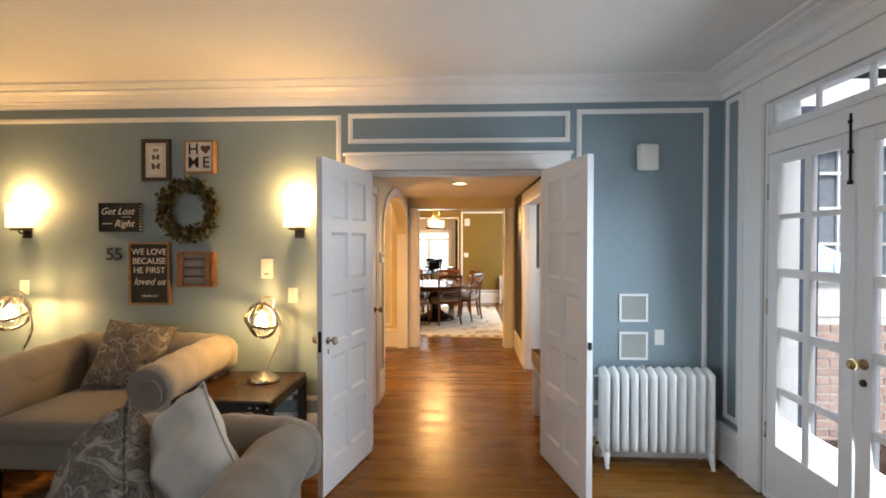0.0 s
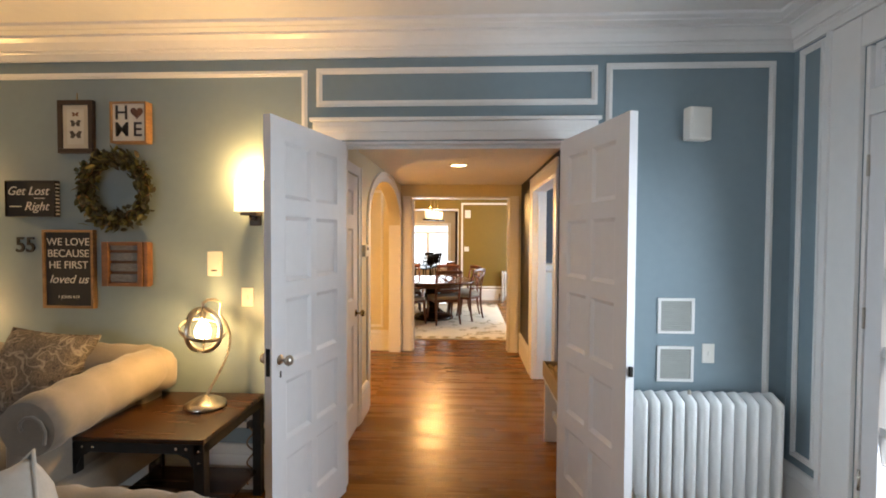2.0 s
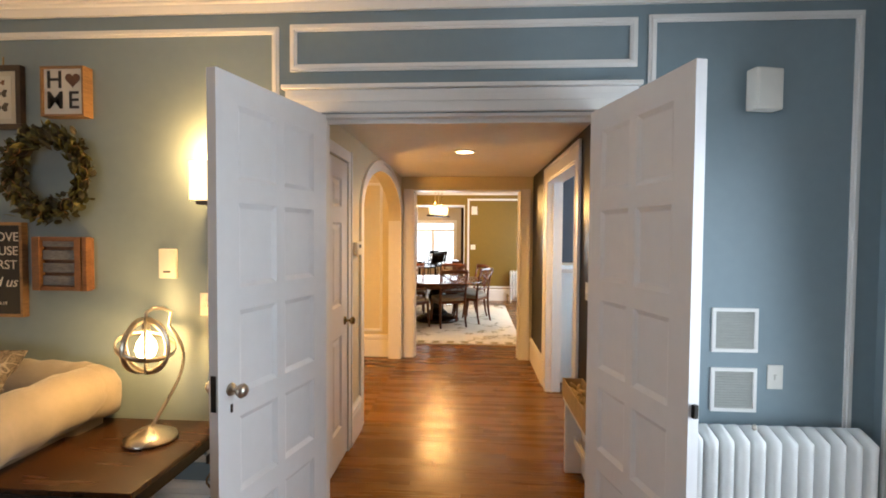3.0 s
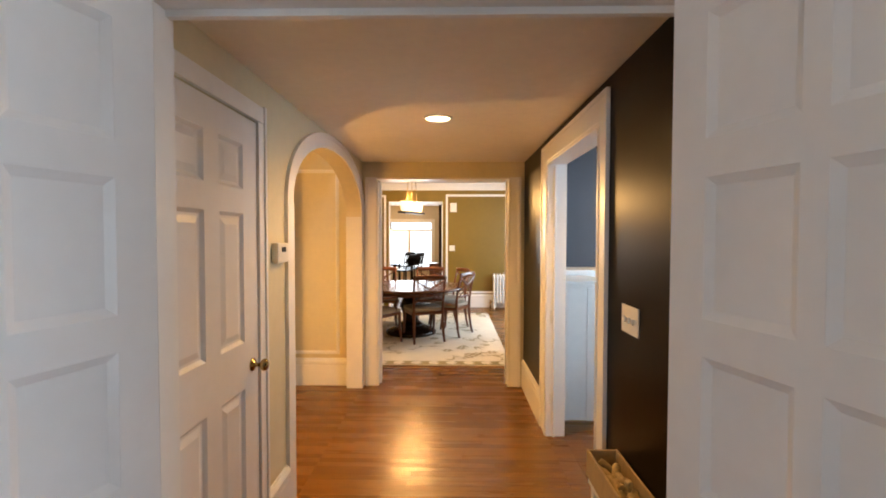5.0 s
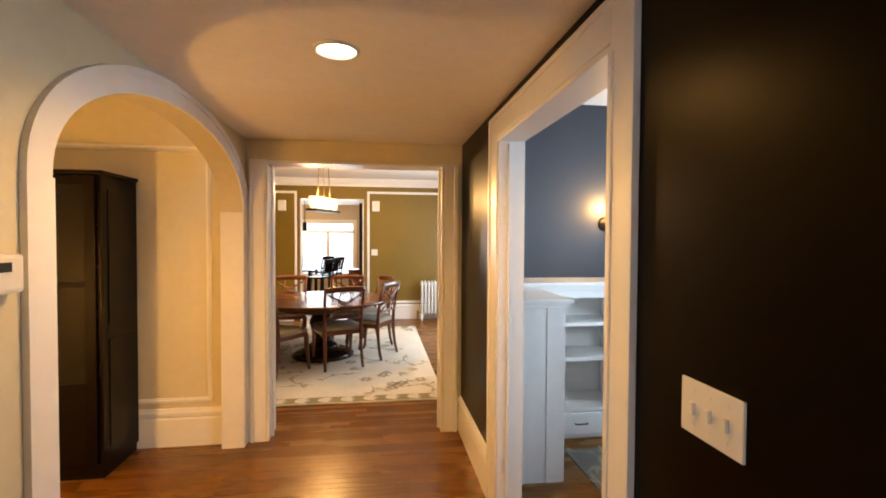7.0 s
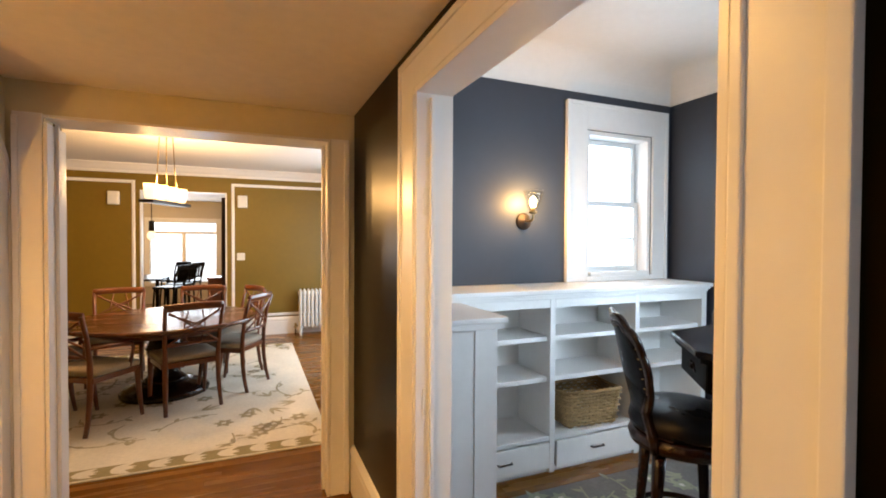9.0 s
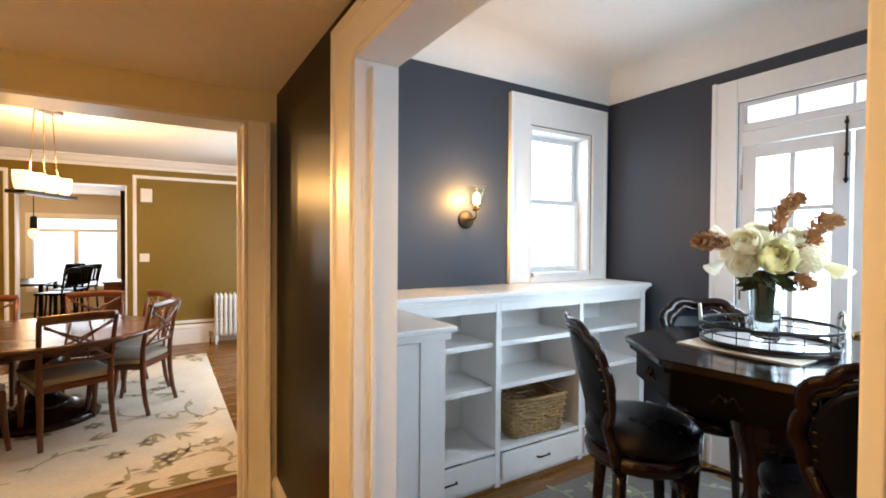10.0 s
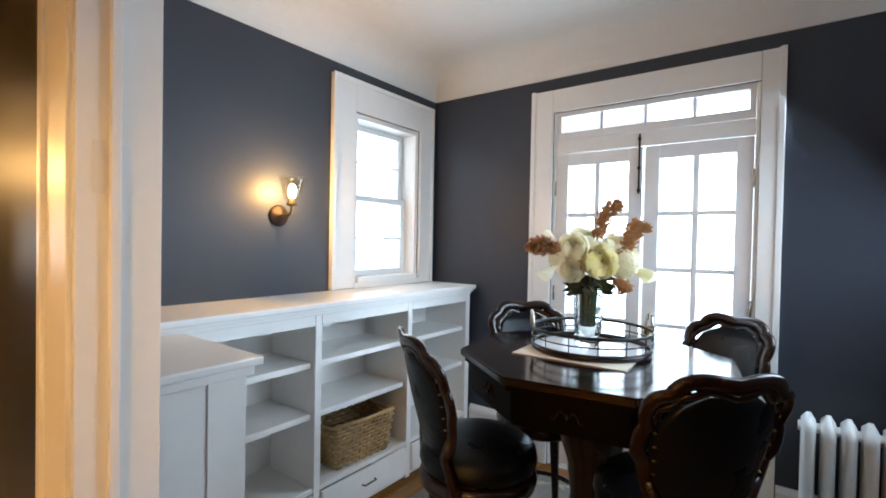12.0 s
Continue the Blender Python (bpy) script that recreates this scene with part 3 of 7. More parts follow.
bm = boxes((HR - 0.014, HR, 4.62, 4.743, 0, 2.215), (HR - 0.014, HR, 5.972, 6.15, 0, 2.215), (HR - 0.014, HR, 4.743, 5.972, DH + 0.012, 2.215), (HR - 0.022, HR - 0.0005, 4.61, 4.636, 0, 2.225), (HR - 0.022, HR - 0.0005, 6.132, 6.158, 0, 2.225), (HR - 0.022, HR - 0.0005, 4.636, 6.132, 2.2, 2.225),
           (HR - 0.02, HR, 4.725, 4.7425, 0, 2.07), (HR - 0.02, HR, 5.9725, 5.99, 0, 2.07), bevel=0.003)
structure("trim_den_casing", bm, TRIM, "white moulded casing of the den opening", "door casing")
bm = boxes((HR - 0.012, 1.05, 4.747, 4.763, 0, DH - 0.012), (HR - 0.012, 1.05, 5.952, 5.968, 0, DH - 0.012), (HR - 0.012, 1.05, 4.747, 5.968, DH - 0.011, DH + 0.010), (0.955, 0.972, 5.936, 5.951, 0, DH - 0.03), (0.955, 0.972, 4.764, 4.779, 0, DH - 0.03), bevel=0.002)
structure("trim_den_jamb", bm, TRIM, "white painted jamb of the den opening", "door jamb")
bm = boxes((0.93, 0.95, 5.949, 5.9515, 1.62, 1.72), (0.93, 0.95, 5.949, 5.9515, 0.87, 0.97), (0.93, 0.95, 5.949, 5.9515, 0.25, 0.33))
structure("trim_hinge_mortises", bm, PLASTIC, "painted-over hinge plates in the jamb", "hinge plate")
# dining opening: flat casing and jamb
bm = boxes((-0.69, -0.577, H_END - 0.02, H_END, 0, 2.122), (0.772, 0.88, H_END - 0.02, H_END, 0, 2.122), (-0.69, -0.665, H_END - 0.032, H_END - 0.0205, 0, 2.10), (0.85, 0.88, H_END - 0.032, H_END - 0.0205, 0, 2.10), bevel=0.004)
structure("trim_dining_casing", bm, TRIM, "white casing of the dining room opening", "door casing")
bm = boxes((-0.573, -0.557, H_END - 0.02, 7.345, 0, 2.078), (0.752, 0.768, H_END - 0.02, 7.345, 0, 2.10), (-0.573, 0.768, H_END - 0.02, 7.345, 2.101, 2.116), (-0.556, -0.54, 7.19, 7.21, 0, 2.09), (0.735, 0.751, 7.19, 7.21, 0, 2.09), bevel=0.002)
structure("trim_dining_jamb", bm, TRIM, "white jamb of the dining room opening", "door jamb")
# alcove behind the arch
for side, r_ in (("north", (-2.5, -0.87, 7.12, 7.23, 0, 2.6)), ("west", (-2.6, -2.5, 4.85, 7.23, 0, 2.6)), ("south", (-2.5, -0.87, 4.85, 4.95, 0, 2.6))):
    structure("wall_alcove_" + side, boxes(r_), CREAM, "cream painted alcove wall", "wall")
structure("ceiling_alcove", boxes((-2.6, -0.87, 4.85, 7.23, 2.55, 2.65)), CEIL, "white alcove ceiling", "ceiling")
bm = bmesh.new()
run(bm, BASE, "x", 7.12, -1, -2.5, -0.87)
frame_trim(bm, "y", 7.12, -1, -2.3, -0.96, 0.32, 2.2)
structure("baseboard_alcove", bm, TRIM, "cream-white baseboard and panel moulding of the alcove", "baseboard")

# ---- setting: dining room and kitchen ----
DN = 12.25
structure("wall_dining_south", cut_wall("y", 7.235, 7.345, -3.3, 0.985, 0, 2.7, [(-0.575, 0.77, 0, 2.118)]), OLIVE, "olive painted dining wall", "wall")
structure("wall_dining_south_east", boxes((0.985, 2.2, 7.425, 7.45, 0, 2.7)), OLIVE, "olive painted dining wall", "wall")
structure("wall_dining_north", cut_wall("y", DN, 12.37, -3.3, 2.2, 0, 2.7, [(-1.16, -0.01, 0, 2.25)]), OLIVE, "olive painted dining wall with a cased opening", "wall")
structure("wall_dining_east", cut_wall("x", 2.2, 2.32, 7.425, 12.37, 0, 2.7, [(9.5, 11.2, 0.75, 2.25)]), OLIVE, "olive painted dining wall with an assumed, unseen window", "wall")
structure("wall_dining_west", cut_wall("x", -3.42, -3.3, 7.235, 12.37, 0, 2.7), OLIVE, "olive painted dining wall", "wall")
structure("ceiling_dining", boxes((-3.42, 0.985, 7.235, 7.425, 2.62, 2.72), (-3.42, 2.32, 7.425, 12.37, 2.62, 2.72)), CEIL, "white dining room ceiling", "ceiling")
bm = bmesh.new()
DCROWN = [(0, 2.485), (0.02, 2.485), (0.03, 2.52), (0.06, 2.54), (0.10, 2.59), (0.12, 2.60), (0.12, 2.619), (0, 2.619)]
run(bm, DCROWN, "x", DN, -1, -3.3, 2.2)
run(bm, DCROWN, "y", 2.2, -1, 7.45, DN)
run(bm, DCROWN, "y", -3.3, 1, 7.35, DN)
run(bm, DCROWN, "x", 7.345, 1, -3.3, 0.985)
structure("crown_moulding_dining", bm, TRIM, "white dining room crown moulding", "crown moulding")
bm = bmesh.new()
run(bm, BASE, "x", DN, -1, 0.10, 2.2)
run(bm, BASE, "x", DN, -1, -3.3, -1.27)
run(bm, BASE, "y", 2.2, -1, 7.45, DN)
structure("baseboard_dining", bm, TRIM, "white dining room baseboard", "baseboard")
bm = bmesh.new()
frame_trim(bm, "y", DN, -1, 0.055, 2.05, 0.30, 2.40, w=0.045)
frame_trim(bm, "y", DN, -1, -3.1, -1.215, 0.30, 2.385, w=0.045)
structure("trim_dining_panels", bm, TRIM, "white picture-frame moulding on olive walls", "trim")
bm = boxes((-1.158, -1.14, DN - 0.01, 12.38, 0, 2.235), (-0.03, -0.012, DN - 0.01, 12.38, 0, 2.235), (-1.158, -0.012, DN - 0.01, 12.38, 2.236, 2.248))
structure("trim_kitchen_opening", bm, TRIM, "white lining of the cased opening", "trim")
for side, r_ in (("west", (-3.2, -3.1, 12.37, 17.2, 0, 2.6)), ("east", (1.6, 1.7, 12.37, 17.2, 0, 2.6))):
    structure("wall_kitchen_" + side, boxes(r_), GREY, "beige painted kitchen wall", "wall")
structure("wall_kitchen_north", cut_wall("y", 17.0, 17.12, -3.2, 1.7, 0, 2.6, [(-1.86, -0.46, 0.5, 1.66), (-1.86, -0.46, 1.72, 1.93)]), GREY, "beige painted wall with a wide window", "wall")
structure("ceiling_kitchen", boxes((-3.2, 1.7, 12.37, 17.2, 2.45, 2.6)), CEIL, "white kitchen ceiling", "ceiling")
bm = boxes((-1.97, -1.862, 16.975, 17.0, 0.42, 2.04), (-0.458, -0.35, 16.975, 17.0, 0.42, 2.04), (-1.862, -0.458, 16.975, 17.0, 1.932, 2.04), (-1.862, -0.458, 16.96, 17.0, 0.42, 0.498), (-1.20, -1.12, 17.0, 17.05, 0.5, 1.66), (-1.862, -0.458, 16.97, 17.0, 1.662, 1.718), bevel=0.004)
structure("window_kitchen_frame", bm, TRIM, "white frame of the wide kitchen window", "window")

# ---- setting: den ----
DX0, DX1, DY0, DY1, DZ = 1.045, 3.65, 4.2, 7.25, 2.68
structure("wall_den_west", cut_wall("x", 0.99, DX0, 4.1, DY1, 0, 2.95, [(4.745, 5.97, 0, 2.097)]), SLATE, "slate blue painted den wall", "wall")
structure("wall_den_north", cut_wall("y", DY1, 7.48, 0.99, 3.80, 0, 2.95, [(2.76, 3.44, 1.25, 2.40)]), SLATE, "slate blue painted den wall with a sash window", "wall")
structure("wall_den_east", cut_wall("x", DX1, 3.80, 4.0, DY1, 0, 2.95, [(5.03, 6.21, 0, 2.44)]), SLATE, "slate blue painted den wall with french doors", "wall")
structure("wall_den_south", cut_wall("y", 4.10, DY0, DX0, 3.80, 0, 2.95, [(2.35, 3.6, 1.34, 2.37)]), SLATE, "slate blue painted den wall with a window", "wall")
structure("ceiling_den", boxes((0.99, 3.80, 4.0, 7.42, 2.92, 3.0)), CEIL, "white den ceiling", "ceiling")
R = 0.24
COVE = [(0, DZ)] + [(R * (1 - math.cos(math.pi / 2 * i / 12)), DZ + 0.002 + (2.918 - DZ) * math.sin(math.pi / 2 * i / 12)) for i in range(13)] + [(0, 2.919)]
bm = bmesh.new()
run(bm, COVE, "x", DY1, -1, DX0, DX1)
COVE_Y = [(d, z - 0.001) for d, z in COVE]
run(bm, COVE_Y, "y", DX1, -1, DY0, DY1)
run(bm, COVE_Y, "y", DX0, 1, DY0, DY1)
run(bm, COVE, "x", DY0, 1, DX0, DX1)
structure("trim_den_cove", bm, CEIL, "white curved cove between wall and ceiling", "cove moulding")
bm = bmesh.new()
run(bm, BASE, "y", DX1, -1, 6.375, 6.85)
run(bm, BASE, "y", DX1, -1, DY0, 4.915)
structure("baseboard_den", bm, TRIM, "white den baseboard", "baseboard")
ROWS4 = [(1.749, 2.07), (1.409, 1.721), (1.069, 1.381), (0.724, 1.041), (0.38, 0.696)]
dd = french_door("door_french_den", "white french door with small panes, closed", DX1 + 0.03, 6.19, 5.625, ROWS4, False, knob=False)
bm = bmesh.new()
tube(bm, [(-0.03, -0.262, 1.86), (-0.03, -0.262, 2.23)], 0.006)
for z in (1.88, 2.02, 2.2):
    box(bm, -0.038, -0.022, -0.271, -0.253, z - 0.009, z + 0.009)
part("slide_bolt", bm, IRON, dd, "black iron slide bolt")
french_door("door_french_den", "white french door with small panes and a knob", DX1 + 0.03, 5.615, 5.05, ROWS4, True)
transom("window_transom_den", "white transom window with four panes", DX1 + 0.03, 6.19, 5.05, 2.30, 2.41, (5.89, 5.62, 5.35))
bm = boxes((DX1 - 0.022, DX1, 6.212, 6.37, 0, 2.595), (DX1 - 0.022, DX1, 4.92, 5.028, 0, 2.595), (DX1 - 0.022, DX1, 5.03, 6.21, 2.442, 2.595), (DX1 + 0.002, DX1 + 0.09, 6.192, 6.21, 0, 2.44), (DX1 + 0.002, DX1 + 0.09, 5.03, 5.048, 0, 2.44), (DX1 + 0.002, DX1 + 0.09, 5.049, 6.191, 2.155, 2.245), (DX1 - 0.03, DX1 - 0.0225, 6.34, 6.37, 0, 2.6), (DX1 - 0.03, DX1 - 0.0225, 4.92, 4.95, 0, 2.6), bevel=0.004)
structure("trim_french_door_den", bm, TRIM, "white casing of the den french doors", "door casing")
# sash window of the den: casing, frame, two sashes
win = tagged(part("window_sash", boxes((2.56, 2.758, DY1 - 0.022, DY1, 1.215, 2.605), (3.442, 3.60, DY1 - 0.022, DY1, 1.215, 2.605), (2.758, 3.442, DY1 - 0.022, DY1, 2.402, 2.605), (2.758, 3.442, DY1 - 0.026, DY1, 1.213, 1.251), (2.56, 2.59, DY1 - 0.034, DY1 - 0.0225, 1.215, 2.61), (3.57, 3.60, DY1 - 0.034, DY1 - 0.0225, 1.215, 2.61), (2.59, 3.57, DY1 - 0.034, DY1 - 0.0225, 2.58, 2.61), bevel=0.004), TRIM), "white double-hung sash window with thin muntins", "window", kind="structure")
part("window_frame", boxes((2.762, 2.795, DY1 + 0.002, DY1 + 0.20, 1.25, 2.40), (3.405, 3.438, DY1 + 0.002, DY1 + 0.20, 1.25, 2.40), (2.795, 3.405, DY1 + 0.002, DY1 + 0.20, 2.365, 2.398), (2.795, 3.405, DY1 - 0.03, DY1 + 0.20, 1.252, 1.285), bevel=0.003), TRIM, win)
for z0, z1, y, zm in ((1.82, 2.365, DY1 + 0.16, 2.10), (1.285, 1.86, DY1 + 0.12, 1.555)):
    part("sash", boxes((2.797, 2.835, y - 0.018, y + 0.018, z0, z1), (3.365, 3.403, y - 0.018, y + 0.018, z0, z1), (2.835, 3.365, y - 0.018, y + 0.018, z1 - 0.038, z1), (2.835, 3.365, y - 0.018, y + 0.018, z0, z0 + 0.04), bevel=0.003), TRIM, win)
    part("muntin", boxes((2.835, 3.365, y - 0.010, y + 0.010, zm - 0.006, zm + 0.006)), TRIM, win)
    for za, zb in ((z0 + 0.04, zm - 0.006), (zm + 0.006, z1 - 0.038)):
        p = part("pane", boxes((2.833, 3.367, y - 0.002, y + 0.002, za, zb)), PANE, win)
        p.visible_shadow = False

# ---- outdoors ----
structure("ground", boxes((-300, 300, -300, 300, -0.32, -0.22)), EARTH, "grey paved ground around the house", "ground")
structure("porch_floor", boxes((2.16, 7.5, -2.0, 4.0, -0.219, -0.06)), EARTH, "grey porch slab", "porch")
structure("backdrop_den", boxes((5.4, 5.42, 3.0, 8.6, -0.2, 4.5)), WHITE_GLOW, "bright overcast haze outside", "backdrop")
structure("backdrop_den_north", boxes((1.2, 5.3, 8.9, 8.92, -0.2, 4.5)), WHITE_GLOW, "bright overcast haze outside", "backdrop")
structure("backdrop_kitchen", boxes((-4.5, 2.5, 19.0, 19.02, -0.2, 4.5)), WHITE_GLOW, "bright overcast haze outside", "backdrop")
# den's outer wall by the porch: white boarding, window, shutter, brick below
structure("wall_outside", cut_wall("y", 4.0, 4.095, 2.16, 4.6, 1.0, 3.2, [(2.35, 3.6, 1.34, 2.37)]), SIDING, "white boarded outer wall above brick", "wall")
ow = tagged(part("window_outside", boxes((2.315, 2.35, 3.96, 4.05, 1.30, 2.41), (3.6, 3.635, 3.96, 4.05, 1.30, 2.41), (2.35, 3.6, 3.96, 4.05, 2.37, 2.41), (2.29, 3.66, 3.94, 4.05, 1.28, 1.34), bevel=0.004), SIDING), "white-framed window in the outer wall", "window", kind="structure")
for a in (2.6, 2.8, 3.0, 3.2, 3.4):
    part("muntin", boxes((a - 0.009, a + 0.009, 4.03, 4.05, 1.34, 2.37)), SIDING, ow)
for a in (1.59, 1.88, 2.166):
    part("muntin", boxes((2.35, 3.6, 4.028, 4.048, a - 0.012, a + 0.012)), SIDING, ow)
p = part("pane", boxes((2.35, 3.6, 4.06, 4.066, 1.34, 2.37)), SMOKED, ow)
structure("trim_outer_reveal", boxes((2.152, 2.272, 3.138, 3.36, -0.06, 2.7), (2.152, 2.272, 1.58, 1.80, -0.06, 2.7), (2.152, 2.272, 1.801, 3.137, 2.50, 2.7), bevel=0.004), SIDING, "white outer reveal of the french doors", "door casing")
sh = thing("shutter", "tall dark navy louvred shutter folded out beside the french door", "shutter", pose(2.332, 3.155, -0.058))
part("backing", boxes((-0.034, 0.034, -0.003, 0.003, 0.10, 2.42)), SHUTTER, sh)
part("shutter_frame", boxes((-0.056, -0.034, -0.015, 0.015, 0, 2.52), (0.034, 0.056, -0.015, 0.015, 0, 2.52), (-0.034, 0.034, -0.015, 0.015, 0, 0.10), (-0.034, 0.034, -0.015, 0.015, 2.42, 2.52), (-0.034, 0.034, -0.015, 0.015, 1.18, 1.26)), SHUTTER, sh)
for i in range(64):
    z = 0.102 + i * 0.0362
    if not 1.14 < z < 1.262:
        part("slat", boxes((-0.034, 0.034, -0.008, 0.010, z, z + 0.030)), SHUTTER, sh)

# ---- double doors to the hall ----


def panel_leaf(name, label, width, m, knob_side, cols, rows_z, knobs=(-1, 1)):
    """A painted panel door leaf hinged at its local x = 0, running to x = width; panels sunk on both faces."""
    d = thing(name, label, "door", m)
    z0, z1, t = 0.012, 2.135, 0.020
    st = 0.105
    pw = (width - 2 * st - (cols - 1) * 0.05) / cols
    panels = []
    bm = bmesh.new()
    box(bm, 0, st, -t, t, z0, z1)
    box(bm, width - st, width, -t, t, z0, z1)
    for c in range(1, cols):
        x = st + c * pw + (c - 1) * 0.05
        box(bm, x, x + 0.05, -t, t, z0, z1)
    edges = [z0] + [e for r in rows_z for e in r] + [z1]
    for a, b in zip(edges[::2], edges[1::2]):
        for c in range(cols):
            x = st + c * (pw + 0.05)
            box(bm, x, x + pw, -t, t, a, b)
    part("door_frame", bm, DOOR, d)
    for a, b in rows_z:
        for c in range(cols):
            x = st + c * (pw + 0.05)
            bm = bmesh.new()
            box(bm, x - 0.002, x + pw + 0.002, -t + 0.012, t - 0.012, a - 0.002, b + 0.002)
            for s in (-1, 1):
                q = [(x, a), (x + pw, a), (x + pw, b), (x, b)]
                i = [(x + 0.020, a + 0.020), (x + pw - 0.020, a + 0.020), (x + pw - 0.020, b - 0.020), (x + 0.020, b - 0.020)]
                o = [bm.verts.new((u, s * (t - 0.001), w)) for u, w in q]
                n = [bm.verts.new((u, s * (t - 0.0115), w)) for u, w in i]
                for k in range(4):
                    bm.faces.new((o[k], o[(k + 1) % 4], n[(k + 1) % 4], n[k]))
            part("panel", bm, DOOR, d)
    for s in knobs:
        bm = bmesh.new()
        lathe(bm, [(0.024, 0), (0.022, 0.006), (0.009, 0.01), (0.008, 0.03), (0.022, 0.038), (0.027, 0.05), (0.020, 0.062), (0.005, 0.066)], 16)
        bmesh.ops.rotate(bm, verts=bm.verts, matrix=Matrix.Rotation(radians(-90 * s), 3, "X"))
        bmesh.ops.translate(bm, verts=bm.verts, vec=(width - 0.062, s * t, 0.985))
        part("knob", bm, STEEL, d, "tarnished metal knob")
        if s == knob_side:
            bm = boxes((width - 0.066, width - 0.058, s * (t + 0.002) - 0.002, s * (t + 0.002) + 0.002, 0.90, 0.93))
            part("keyhole", bm, BRONZE, d)
    if knobs:
        part("latch_plate", boxes((width - 0.001, width + 0.003, -0.011, 0.011, 0.92, 1.05)), IRON, d, "dark iron latch plate")
    else:
        part("latch_bolt", boxes((width - 0.002, width + 0.014, -0.008, 0.008, 0.955, 1.0), bevel=0.002), IRON, d, "dark iron latch bolt")
    for z in (0.25, 1.07, 1.9):
        bm = bmesh.new()
        tube(bm, [(-0.004, -knob_side * t, z - 0.045), (-0.004, -knob_side * t, z + 0.045)], 0.007)
        part("hinge", bm, STEEL, d)
    return d


FIVE = [(0.20, 0.49), (0.58, 0.87), (0.955, 1.27), (1.355, 1.67), (1.755, 2.03)]
a = math.degrees(math.atan2(2.925 - 3.595, -0.748 + 0.572))
panel_leaf("double_door_leaf", "white painted panel door, standing open", 0.69, pose(-0.572, 3.597, 0, 0, 0, a), 1, 2, FIVE)
a = math.degrees(math.atan2(2.925 - 3.597, 0.905 - 0.738))
panel_leaf("double_door_leaf", "white painted panel door, standing open beside a radiator", 0.69, pose(0.738, 3.597, 0, 0, 0, a), -1, 2, FIVE, ())

# six-panel closet door in the hall
d6 = thing("door_six_panel", "white six-panel hall door with brass knob, closed", "door", pose(HL - 0.012, 3.762, 0))
W6 = 0.80
cols6, rows6 = [(0.135, 0.35), (0.46, 0.664)], [(0.24, 0.87), (1.073, 1.632), (1.735, 1.928)]
bm = bmesh.new()
for u0, u1 in ((0.0, 0.135), (0.35, 0.46), (0.664, W6)):
    box(bm, -0.018, 0.018, u0, u1, 0.01, 2.05)
for w0, w1 in ((0.01, 0.24), (0.87, 1.073), (1.632, 1.735), (1.928, 2.05)):
    for c in cols6:
        box(bm, -0.018, 0.018, c[0], c[1], w0, w1)
part("door_frame", bm, DOOR, d6)
for u0, u1 in cols6:
    for w0, w1 in rows6:
        bm = bmesh.new()
        q = lambda e, x: [bm.verts.new((x, y, z)) for y, z in ((u0 + e, w0 + e), (u1 - e, w0 + e), (u1 - e, w1 - e), (u0 + e, w1 - e))]
        r = [q(0, 0.0175), q(0.014, 0.006), q(0.024, 0.006), q(0.05, 0.014)]
        for A, B in zip(r, r[1:]):
            for k in range(4):
                bm.faces.new((A[k], A[(k + 1) % 4], B[(k + 1) % 4], B[k]))
        bm.faces.new(r[-1])
        part("panel", bm, DOOR, d6)
bm = bmesh.new()
lathe(bm, [(0.030, 0), (0.028, 0.006), (0.010, 0.012), (0.009, 0.035), (0.022, 0.042), (0.028, 0.055), (0.022, 0.068), (0.006, 0.073)], 18)
bmesh.ops.rotate(bm, verts=bm.verts, matrix=Matrix.Rotation(radians(90), 3, "Y"))
bmesh.ops.translate(bm, verts=bm.verts, vec=(0.018, W6 - 0.062, 0.955))
part("knob", bm, BRASS, d6, "polished brass knob")
bm = boxes((HL - 0.002, HL + 0.018, 4.567, 4.637, 0, 2.058), (HL - 0.002, HL + 0.018, 3.704, 3.757, 0, 2.058), (HL - 0.002, HL + 0.018, 3.704, 4.637, 2.06, 2.135), (HL, HL + 0.026, 4.622, 4.645, 0, 2.14), bevel=0.004)
structure("trim_hall_door_casing", bm, TRIM, "white casing of the hall door", "door casing")


